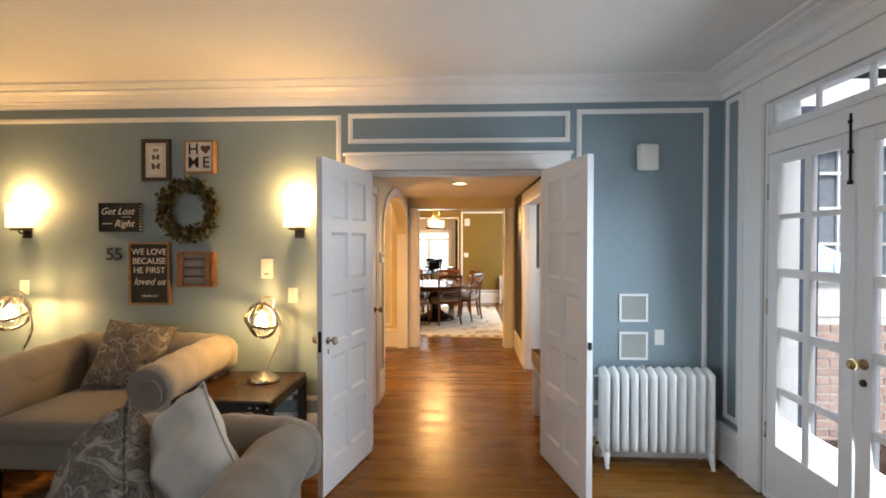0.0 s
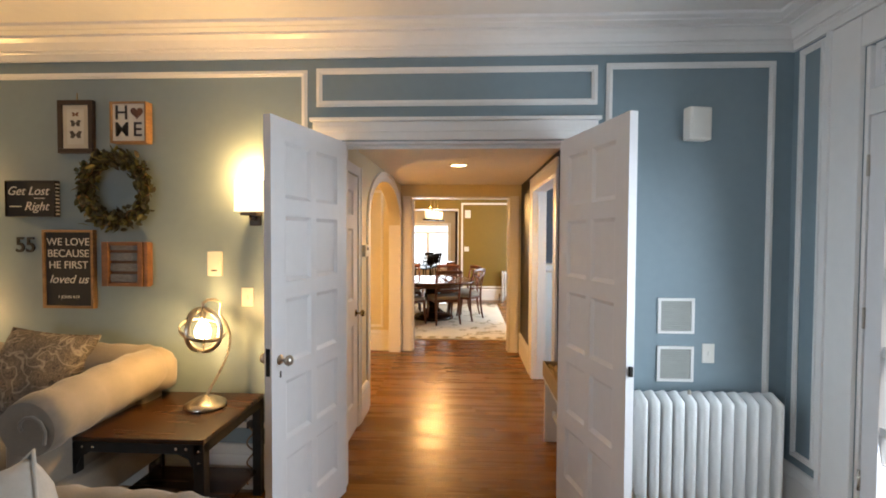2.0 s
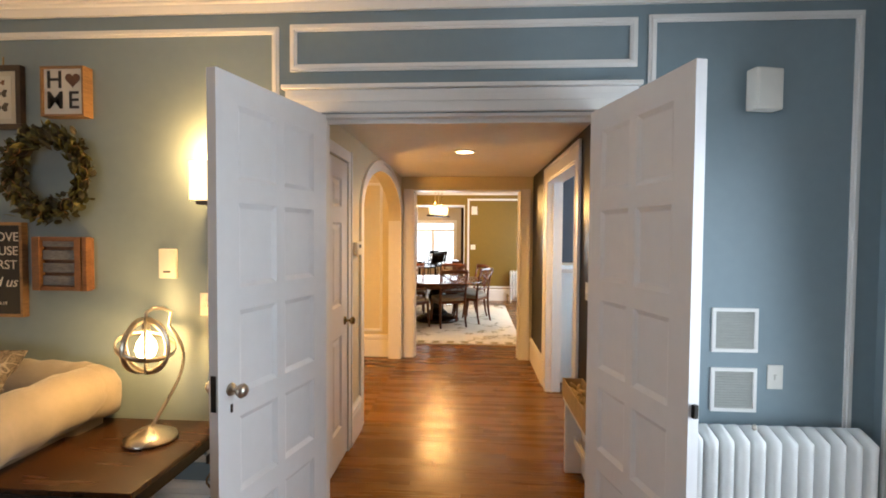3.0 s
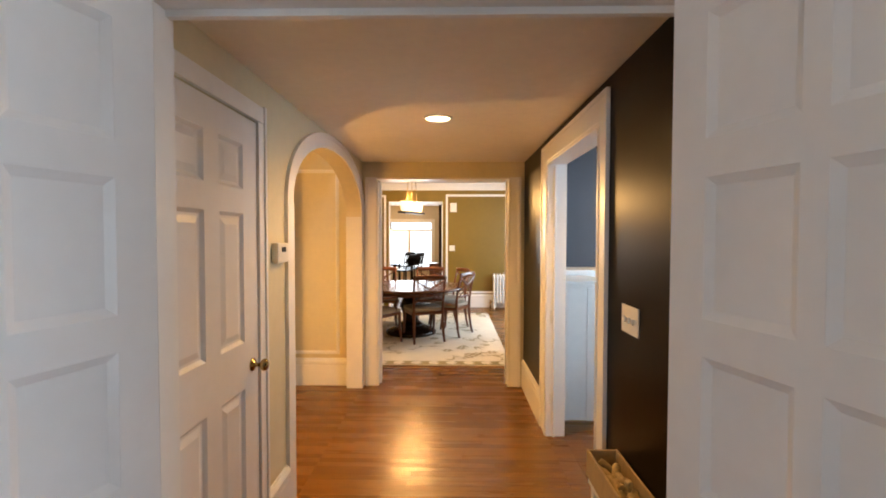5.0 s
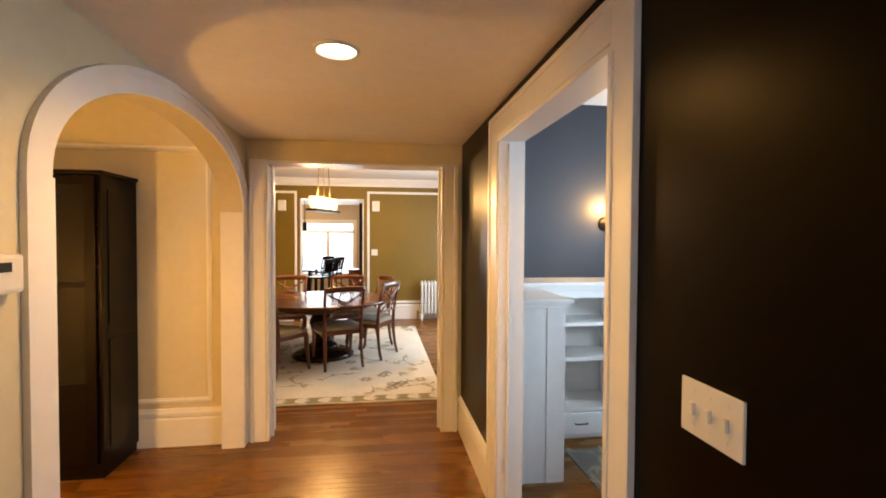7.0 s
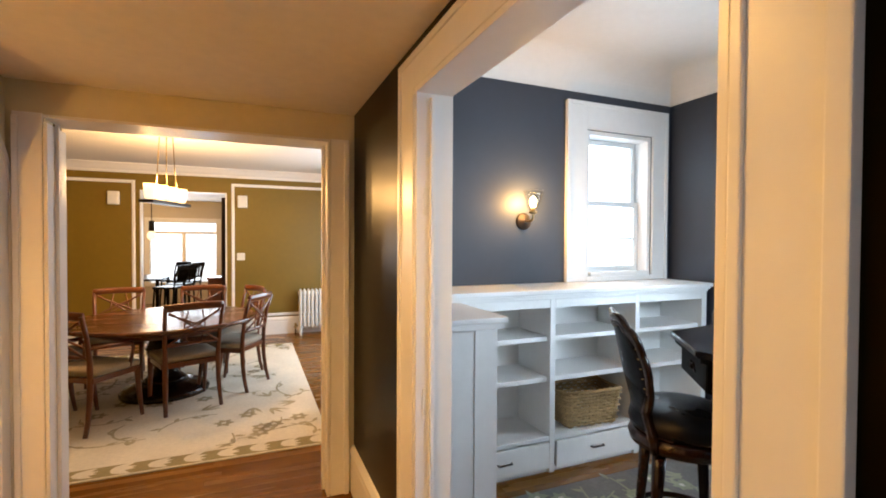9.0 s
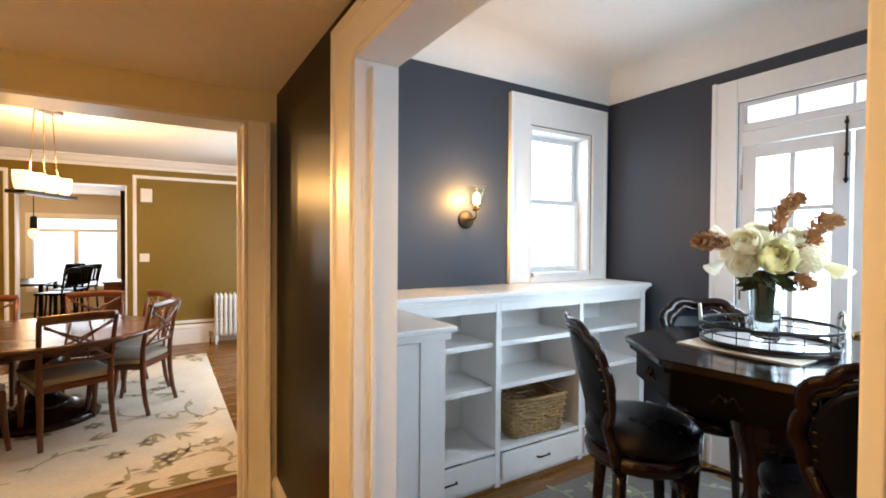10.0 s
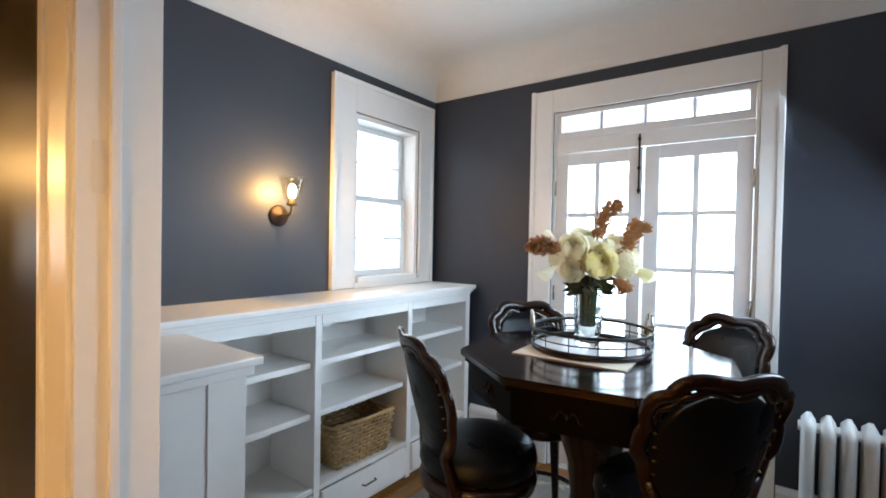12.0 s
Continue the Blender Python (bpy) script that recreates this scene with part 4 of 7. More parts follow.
# ---- radiators ----
def radiator(m, sections, height, label, depth=0.2, pitch=0.066, valve=-1):
    """Cast-iron column radiator: rounded sections along local x, feet on the end sections, valve and pipe."""
    r = thing("radiator", label, "radiator", m)
    zb = 0.085
    hw, hd = pitch * 0.41, depth / 2
    bm = bmesh.new()
    rings = []
    for k in range(0, 17):
        v = k / 16
        z = zb + (height - zb) * v
        cap = min(1, math.sqrt(max(0.0, 1 - max(0, (0.07 - v) / 0.07) ** 2)) + 0.12) * min(1, math.sqrt(max(0.0, 1 - max(0, (v - 0.88) / 0.12) ** 2)) + 0.12)
        waist = 1.0 - 0.05 * math.sin(math.pi * v)
        rings.append([bm.verts.new((hw * waist * cap ** 0.5 * math.copysign(abs(math.cos(q)) ** 0.75, math.cos(q)), hd * cap * math.copysign(abs(math.sin(q)) ** 0.7, math.sin(q)), z)) for q in [2 * math.pi * (j + 0.5) / 14 for j in range(14)]])
    for A, B in zip(rings, rings[1:]):
        for j in range(14):
            f = bm.faces.new((A[j], A[(j + 1) % 14], B[(j + 1) % 14], B[j]))
            f.smooth = True
    bm.faces.new(rings[0][::-1])
    bm.faces.new(rings[-1])
    first = part("section", bm, RAD, r, smooth=True)
    x0 = -pitch * (sections - 1) / 2
    first.location.x = x0
    for i in range(1, sections):
        s = new("section", first.data)
        s.parent = r
        s.location.x = x0 + i * pitch
    for z in (zb + 0.06, height - 0.07):
        bm = bmesh.new()
        tube(bm, [(x0 - hw - 0.01, 0, z), (-x0 + hw + 0.01, 0, z)], 0.024, 10)
        part("connecting_tube", bm, RAD, r)
    for sx in (x0, -x0):
        for sy in (-1, 1):
            bm = bmesh.new()
            tube(bm, [(sx, sy * hd * 0.55, zb + 0.05), (sx, sy * hd * 0.75, 0.06), (sx + math.copysign(0.004, sx), sy * hd * 0.92, 0.012), (sx, sy * hd * 0.98, 0.0)], [0.03, 0.02, 0.014, 0.017], 8)
            part("foot", bm, RAD, r)
    ex = -valve * (-x0 + hw + 0.035)
    bm = bmesh.new()
    tube(bm, [(ex, 0, 0.0), (ex, 0, zb + 0.06), (ex + valve * 0.035, 0, zb + 0.065)], 0.011)
    part("return_pipe", bm, BRASS, r, "brass return pipe")
    vx = valve * (-x0 + hw + 0.05)
    bm = bmesh.new()
    tube(bm, [(vx, 0, 0.0), (vx, 0, zb + 0.07)], 0.011)
    tube(bm, [(vx, 0, zb + 0.06), (vx - valve * 0.06, 0, zb + 0.06)], 0.012)
    part("supply_pipe", bm, BRASS, r, "brass supply pipe")
    bm = bmesh.new()
    lathe(bm, [(0.006, 0), (0.011, 0.006), (0.011, 0.018), (0.005, 0.026)], 10, (x0 + pitch * (sections // 3), -hd * 0.3, height - 0.008))
    part("bleed_valve", bm, STEEL, r)
    bm = bmesh.new()
    lathe(bm, [(0.022, 0), (0.024, 0.02), (0.014, 0.03), (0.012, 0.05), (0.02, 0.055), (0.02, 0.07)], 12, (vx, 0, zb + 0.03))
    part("valve", bm, BRASS, r, "brass valve")
    return r


radiator(pose(1.525, 3.50, 0), 12, 0.705, "white cast-iron column radiator below a blue wall")
radiator(pose(1.32, 12.08, 0), 9, 0.74, "white cast-iron radiator by an olive wall", depth=0.18, pitch=0.062)
radiator(pose(3.50, 4.53, 0, 0, 0, 90), 8, 0.74, "white cast-iron radiator by a slate wall", pitch=0.075, valve=1)
bm = bmesh.new()
tube(bm, [(1.09, 3.54, 0.0), (1.09, 3.54, 0.62), (1.15, 3.53, 0.63)], 0.012)
tagged(part("radiator_pipe", bm, RAD), "white riser pipe beside the radiator", "pipe")


# ---- small wall fittings ----
def plate(label, m, w, h, toggles, kind="switch"):
    """A wall plate in the local xz plane, facing local -y."""
    p = thing("light_switch" if kind == "switch" else kind, label, "light switch" if kind == "switch" else kind, m)
    part("plate", boxes((-w / 2, w / 2, -0.007, 0, -h / 2, h / 2), bevel=0.003), PLASTIC, p)
    for i in range(toggles):
        x = (i - (toggles - 1) / 2) * 0.046
        part("toggle", boxes((x - 0.006, x + 0.006, -0.016, -0.007, -0.014, 0.012), bevel=0.002), PLASTIC, p)
        for z in (-0.035, 0.035):
            part("screw", boxes((x - 0.003, x + 0.003, -0.0085, -0.007, z - 0.003, z + 0.003)), PLASTIC, p)
    return p


plate("white triple toggle switch plate on a black wall", pose(HR, 4.337, 1.195, 0, 0, -90), 0.172, 0.115, 3)
plate("white switch plate on a blue wall", pose(1.60, WALL_N, 0.895), 0.07, 0.115, 1)
plate("white switch plate below a sconce", pose(-1.175, WALL_N, 1.195), 0.075, 0.115, 1)
plate("white switch plate near the sofa", pose(-3.345, WALL_N, 1.245), 0.075, 0.115, 1)
plate("white switch plate on an olive wall", pose(0.19, DN, 1.26), 0.115, 0.115, 2)
dm = thing("intercom", "white wall control box with a small dark slot", "intercom", pose(-1.375, WALL_N, 1.40))
part("housing", boxes((-0.045, 0.045, -0.022, 0, -0.075, 0.075), bevel=0.006), PLASTIC, dm)
part("slot", boxes((-0.018, 0.018, -0.0245, -0.0225, -0.045, -0.036)), INK, dm)
part("insert_panel", boxes((-0.03, 0.03, -0.026, -0.0225, -0.02, 0.055), bevel=0.002), PLASTIC, dm)
for x, y, z in ((1.484, WALL_N, 2.228), (-1.47, DN, 2.115), (0.215, DN, 2.12)):
    sp = thing("wall_speaker", "small white wall-mounted speaker box", "speaker", pose(x, y, z, 0, 0, 12 if x > 1 else 0), group="wall speakers")
    part("housing", boxes((-0.07, 0.07, -0.075, -0.01, -0.095, 0.095), bevel=0.012), PLASTIC, sp)
    part("grille", boxes((-0.058, 0.058, -0.079, -0.0745, -0.083, 0.083), bevel=0.002), PLASTIC, sp)
    part("bracket", boxes((-0.02, 0.02, -0.0105, 0, -0.03, 0.03)), PLASTIC, sp)
VENT = mat("grey_vent_grille", (0.40, 0.41, 0.38), 0.6, vary=0.08, scale=60)
for z in (1.115, 0.83):
    v = thing("wall_vent", "square grey wall vent in a white frame", "vent", pose(1.41, WALL_N, z), group="wall vents")
    part("frame", boxes((-0.105, 0.105, -0.012, 0, 0.088, 0.105), (-0.105, 0.105, -0.012, 0, -0.105, -0.088), (-0.105, -0.088, -0.012, 0, -0.088, 0.088), (0.088, 0.105, -0.012, 0, -0.088, 0.088), bevel=0.002), TRIM, v)
    part("backing", boxes((-0.088, 0.088, -0.003, 0, -0.088, 0.088)), VENT, v)
    for i in range(14):
        zz = -0.082 + i * 0.0125
        part("slat", boxes((-0.087, 0.087, -0.008, -0.0035, zz, zz + 0.006)), VENT, v)
th = thing("thermostat", "white wall thermostat with a small display", "thermostat", pose(HL, 4.82, 1.447, 0, 0, 90))
part("housing", boxes((-0.075, 0.075, -0.036, 0, -0.052, 0.052), bevel=0.012), PLASTIC, th)
part("display", boxes((-0.028, 0.028, -0.038, -0.0355, 0.005, 0.03)), INK, th, "dark display window")
dl = thing("downlight", "lit recessed ceiling downlight with white ring", "ceiling light", pose(0.095, 5.36, H_CEIL))
bm = bmesh.new()
tube(bm, [(0.082 * math.cos(2 * math.pi * i / 28), 0.082 * math.sin(2 * math.pi * i / 28), -0.004) for i in range(28)], 0.009, 8, True)
part("ring", bm, TRIM, dl)
bm = bmesh.new()
lathe(bm, [(0.074, -0.006), (0.074, -0.002)], 28)
part("lens", bm, CAN_GLOW, dl, "glowing lens")
lamp("downlight_light", "SPOT", 88, look((0.095, 5.36, H_CEIL - 0.03), (0.095, 5.36, 0)), TUNGSTEN, radius=0.06, cone=160, blend=0.6)


# unseen fixture added; its place follows from the arched light on the hall ceiling
al = thing("wall_lamp", "unseen stand-in wall lamp with a bare bulb in the alcove", "wall lamp", pose(-1.9, 4.95, 1.0))
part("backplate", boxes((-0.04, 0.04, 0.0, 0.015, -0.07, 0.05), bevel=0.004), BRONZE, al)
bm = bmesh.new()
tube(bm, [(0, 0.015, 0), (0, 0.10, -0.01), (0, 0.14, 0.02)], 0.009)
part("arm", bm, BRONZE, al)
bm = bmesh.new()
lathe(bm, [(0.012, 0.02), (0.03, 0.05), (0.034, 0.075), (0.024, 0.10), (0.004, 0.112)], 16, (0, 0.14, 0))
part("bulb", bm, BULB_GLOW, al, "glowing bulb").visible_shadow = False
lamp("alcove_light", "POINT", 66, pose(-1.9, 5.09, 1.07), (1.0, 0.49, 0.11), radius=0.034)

# ---- lamps of the living room ----
def wall_sconce(x):
    s = thing("wall_sconce", "lit wall sconce with frosted glass shade and bronze bracket", "wall lamp", pose(x, WALL_N, 1.72), group="living room sconces")
    part("backplate", boxes((-0.035, 0.035, -0.018, 0, -0.085, 0.045), bevel=0.005), BRONZE, s)
    bm = boxes((-0.05, 0.05, -0.105, -0.018, -0.025, -0.005), bevel=0.004)
    tube(bm, [(0, -0.018, -0.045), (0, -0.07, -0.045), (0, -0.085, -0.02)], 0.008)
    part("bracket", bm, BRONZE, s)
    bm = bmesh.new()
    pts = [(-0.095, -0.045), (-0.095, -0.085), (-0.065, -0.125), (0, -0.14), (0.065, -0.125), (0.095, -0.085), (0.095, -0.045)]
    inn = [(u * 0.95, v + 0.005 if v < -0.06 else v) for u, v in pts]
    rows = [[bm.verts.new((u, v, z)) for u, v in q] for q, z in ((pts, 0.0), (pts, 0.185), (inn, 0.185), (inn, 0.006))]
    for A, B in zip(rows, rows[1:]):
        for k in range(len(A) - 1):
            bm.faces.new((A[k], A[k + 1], B[k + 1], B[k]))
    bm.faces.new(rows[0])
    part("shade", bm, SHADE_GLOW, s, "glowing frosted shade").visible_shadow = False
    lamp("sconce_light", "POINT", 23, pose(x, WALL_N - 0.085, 1.72 + 0.215), WARM, radius=0.03)
    return s


wall_sconce(-1.12)
wall_sconce(-3.31)


def orb_lamp(m, label):
    """Table lamp: round stepped base, curved arm, a cage of straps around a bulb hanging from the arm."""
    t = thing("table_lamp", label, "table lamp", m, group="orb table lamps")
    bm = bmesh.new()
    lathe(bm, [(0.108, 0), (0.112, 0.008), (0.108, 0.02), (0.085, 0.034), (0.05, 0.052), (0.02, 0.062), (0.012, 0.068)], 32)
    part("base", bm, STEEL, t, "brushed nickel base")
    bm = bmesh.new()
    pts = [(0.0, 0, 0.06), (0.0, 0, 0.09)]
    pts = [(0.01, 0, 0.06)] + [(0.01 + 0.145 * math.sin(math.pi * k / 22) ** 1.0, 0, 0.06 + 0.54 * (k / 22) ** 0.9) for k in range(1, 19)]
    pts += [(0.10 + 0.0, 0, 0.575), (0.06, 0, 0.597), (0.02, 0, 0.60), (-0.01, 0, 0.585), (-0.012, 0, 0.555)]
    tube(bm, pts, 0.008, 10)
    part("arm", bm, STEEL, t, "curved nickel arm")
    c = Vector((-0.012, 0, 0.435))
    R_ = 0.118
    for k in range(4):
        bm = bmesh.new()
        rot = Matrix.Rotation(math.pi * k / 4 + 0.3, 3, "Z") @ Matrix.Rotation(radians(90), 3, "X")
        if k == 3:
            rot = Matrix.Rotation(radians(22), 3, "X")
        tube(bm, [c + rot @ Vector((R_ * math.cos(2 * math.pi * i / 36), R_ * math.sin(2 * math.pi * i / 36), 0)) for i in range(36)], 0.006, 6, True, flat=(0.003, 0.0135) if k == 3 else (0.0135, 0.003))
        part("cage_strap", bm, STEEL, t, "nickel cage strap")
    bm = bmesh.new()
    lathe(bm, [(0.014, 0.0), (0.018, -0.03), (0.016, -0.05)][::-1], 12, tuple(c + Vector((0, 0, 0.115))))
    part("socket", bm, STEEL, t)
    bm = bmesh.new()
    lathe(bm, [(0.010, -0.058), (0.034, -0.045), (0.044, -0.012), (0.036, 0.02), (0.016, 0.05), (0.013, 0.06)], 16, tuple(c))
    b = part("bulb", bm, BULB_GLOW, t, "glowing bulb")
    b.visible_shadow = False
    p = m @ c
    lamp("table_lamp_light", "POINT", 20, pose(*p), WARM, radius=0.034)
    return t


# ---- side tables ----
def side_table(m, label):
    t = thing("side_table", label, "side table", m, group="side tables")
    w, d, h = 0.34, 0.325, 0.61
    part("tabletop", boxes((-w, w, -d, d, h - 0.022, h), bevel=0.003), TABLE_WOOD, t, "dark wood top")
    bm = boxes((-w + 0.02, w - 0.02, -d, -d + 0.006, h - 0.07, h - 0.023), (-w + 0.02, w - 0.02, d - 0.006, d, h - 0.07, h - 0.023), (-w, -w + 0.006, -d + 0.01, d - 0.01, h - 0.07, h - 0.023), (w - 0.006, w, -d + 0.01, d - 0.01, h - 0.07, h - 0.023))
    part("apron", bm, IRON, t, "black iron apron")
    for sx in (-1, 1):
        for sy in (-1, 1):
            x, y = sx * (w - 0.025), sy * (d - 0.025)
            part("leg", boxes((x - 0.025, x + 0.025, y - 0.025, y + 0.025, 0, h - 0.024), bevel=0.003), IRON, t)
            bm = bmesh.new()
            for k, (ox, oz) in enumerate(((0.0, 0.045), (0.0, 0.10), (0.06, 0.035), (0.11, 0.035))):
                lathe(bm, [(0.007, 0), (0.006, 0.003), (0.003, 0.005)], 8)
                vs = list(bm.verts)[-24:]
                bmesh.ops.rotate(bm, verts=vs, matrix=Matrix.Rotation(radians(-90 * sy), 3, "X"))
                bmesh.ops.translate(bm, verts=vs, vec=(x - sx * ox, y + sy * (0.0255 if ox == 0 else 0.0255), h - 0.01 - oz))
            part("rivet", bm, STEEL, t)
            bm = bmesh.new()
            prism(bm, [(x - sx * 0.025, h - 0.07), (x - sx * 0.10, h - 0.07), (x - sx * 0.05, h - 0.095), (x - sx * 0.025, h - 0.15)], y + sy * 0.018, y + sy * 0.0245, "y")
            part("gusset", bm, IRON, t)
    part("shelf", boxes((-w + 0.03, w - 0.03, -d + 0.03, d - 0.03, 0.14, 0.16), bevel=0.003), TABLE_WOOD, t, "lower wooden shelf")
    return t


side_table(pose(-1.40, 3.255, 0), "dark wood and black iron side table with rivets")
side_table(pose(-3.34, 3.255, 0), "dark wood and iron side table behind the armchair")
orb_lamp(pose(-1.293, 3.35, 0.611, 0, 0, 62), "lit orb-cage table lamp on a curved nickel stand")
orb_lamp(pose(-3.19, 3.36, 0.645, 0, 0, 0), "lit orb-cage table lamp beside the armchair")
part_bm = boxes((-3.30, -3.08, 3.25, 3.47, 0.612, 0.644), bevel=0.004)
tagged(part("book", part_bm, SLATE_BOARD), "dark closed book under a lamp", "book")
bm = bmesh.new()
tube(bm, [(-1.15 + 0.018 * math.sin(i * 0.9), 3.585 - 0.01 * math.cos(i), 0.40 - 0.018 * i) for i in range(21)], 0.005, 6)
tagged(part("power_cord", bm, OAK), "tan lamp cord hanging at the baseboard", "cord")
so = thing("wall_outlet", "white wall outlet with plugs beside the table", "outlet", pose(-1.15, WALL_N, 0.44))
part("plate", boxes((-0.036, 0.036, -0.006, 0, -0.058, 0.058), bevel=0.002), PLASTIC, so)
part("plug", boxes((-0.018, 0.018, -0.045, -0.006, -0.05, -0.008), bevel=0.004), BRONZE, so)


# ---- upholstery ----
def soft(bm, x0, x1, y0, y1, z0, z1, r, puff=0.0, cuts=8):
    """A padded block: a rounded box whose faces swell."""
    sub = bmesh.new()
    bmesh.ops.create_cube(sub, size=1.0)
    bmesh.ops.subdivide_edges(sub, edges=sub.edges, cuts=cuts, use_grid_fill=True)
    hx, hy, hz = (x1 - x0) / 2, (y1 - y0) / 2, (z1 - z0) / 2
    c = Vector(((x0 + x1) / 2, (y0 + y1) / 2, (z0 + z1) / 2))
    remap = {}
    for v in sub.verts:
        q = Vector((v.co.x * 2 * hx, v.co.y * 2 * hy, v.co.z * 2 * hz))
        k = Vector((max(-hx + r, min(hx - r, q.x)), max(-hy + r, min(hy - r, q.y)), max(-hz + r, min(hz - r, q.z))))
        d = q - k
        if d.length > 1e-6:
            q = k + d.normalized() * min(r, d.length * 1.0 if d.length < r else r)
        s = (1 - (v.co.x * 2) ** 2) * (1 - (v.co.y * 2) ** 2) if abs(v.co.z) > 0.49 else 0
        q.z += math.copysign(puff * s, v.co.z) if s else 0
        remap[v] = bm.verts.new(c + q)
    for f in sub.faces:
        g = bm.faces.new([remap[v] for v in f.verts])
        g.smooth = True
    sub.free()
    return bm


def rolled(bm, pts, r, seg=18):
    """A padded roll along pts with a rounded nose."""
    tube(bm, pts, r, seg)
    return bm


def roll_chair(m, label, W_=1.30, D_=0.94, arms=(-1, 1), name="armchair"):
    """Chesterfield armchair facing local -y: back and arms of one height with outward rolls, seat cushion, scrolled fronts, low plinth and feet."""
    t = thing(name, label, name.replace("_", " "), m, group="linen seats")
    hx, hy = W_ / 2, D_ / 2
    bm = bmesh.new()
    soft(bm, -hx + 0.08, hx - 0.08, -hy + 0.02, hy - 0.05, 0.24, 0.42, 0.03)
    part("seat_base", bm, LINEN, t)
    bm = bmesh.new()
    soft(bm, -hx + (0.235 if -1 in arms else 0.06), hx - 0.235, -hy - 0.02, hy - 0.24, 0.405, 0.555, 0.05, 0.02, cuts=10)
    part("seat_cushion", bm, LINEN, t, "beige seat cushion")
    for s in arms:
        bm = bmesh.new()
        soft(bm, min(s * (hx - 0.15), s * (hx - 0.26)), max(s * (hx - 0.15), s * (hx - 0.26)), -hy + 0.01, hy - 0.1, 0.24, 0.76, 0.05)
        part("arm_panel", bm, LINEN, t)
        bm = bmesh.new()
        x = s * (hx - 0.125)
        n = 14
        pts = [(x, -hy + 0.0 + 0.0 * k, 0.72) for k in (0,)] + [(x - s * 0.02 * math.sin(math.pi * k / n), -hy + 0.02 + (D_ - 0.12) * k / n, 0.725 + 0.03 * (k / n)) for k in range(1, n + 1)]
        rad = [0.118] + [0.125 + 0.006 * math.sin(k * 1.9) for k in range(1, n)] + [0.11]
        tube(bm, pts, rad, 20)
        part("arm_roll", bm, LINEN, t, "rolled padded arm")
        bm = bmesh.new()
        spiral = [(x + (0.10 - 0.012 * k) * math.cos(-0.6 + s * 0.55 * k) * s, -hy - 0.006, 0.72 + (0.10 - 0.012 * k) * math.sin(-0.6 + 0.55 * k)) for k in range(8)]
        tube(bm, spiral, 0.007, 6)
        part("scroll_piping", bm, LINEN, t)
    bm = bmesh.new()
    soft(bm, -hx + 0.10, hx - 0.10, hy - 0.26, hy - 0.05, 0.24, 0.79, 0.06)
    part("back_panel", bm, LINEN, t)
    bm = bmesh.new()
    n = 18
    pts = [(-hx + 0.13 + (W_ - 0.26) * k / n, hy - 0.13 - 0.0 * k, 0.755 + 0.012 * math.sin(math.pi * k / n)) for k in range(n + 1)]
    tube(bm, pts, [0.12] + [0.128 + 0.005 * math.sin(k * 2.3) for k in range(1, n)] + [0.12], 20)
    part("back_roll", bm, LINEN, t, "rolled padded back")
    for sx in (-1, 1):
        bm = bmesh.new()
        lathe(bm, [(0.12, -0.10), (0.126, -0.04), (0.126, 0.03), (0.10, 0.08), (0.05, 0.115), (0.01, 0.125)], 20, (sx * (hx - 0.128), hy - 0.13, 0.752))
        part("corner_pad", bm, LINEN, t)
    for i in range(4):
        for j in range(2):
            bm = bmesh.new()
            lathe(bm, [(0.014, 0), (0.012, 0.006), (0.004, 0.009)], 10)
            bmesh.ops.rotate(bm, verts=bm.verts, matrix=Matrix.Rotation(radians(90), 3, "X"))
            bmesh.ops.translate(bm, verts=bm.verts, vec=((i - 1.5) * W_ * 0.154, hy - 0.262, 0.56 + j * 0.12))
            part("tuft_button", bm, LINEN, t)
    for sx in (-1, 1):
        for sy in (-1, 1):
            bm = bmesh.new()
            lathe(bm, [(0.022, 0), (0.034, 0.02), (0.036, 0.18), (0.03, 0.245)], 14, (sx * (hx - 0.14), sy * (hy - 0.1), 0))
            part("foot", bm, EBONY, t, "dark turned foot")
    return t


roll_chair(pose(-2.205, 3.14, 0) @ Matrix.Diagonal((1, 1, 1.04, 1)), "beige linen chesterfield armchair against the wall", 1.30, 0.92)
roll_chair(pose(-0.985, 1.73, 0) @ Matrix.Diagonal((1, 1, 0.95, 1)), "beige linen one-armed chaise with scatter pillows", 1.03, 0.94, (1,), "chaise")


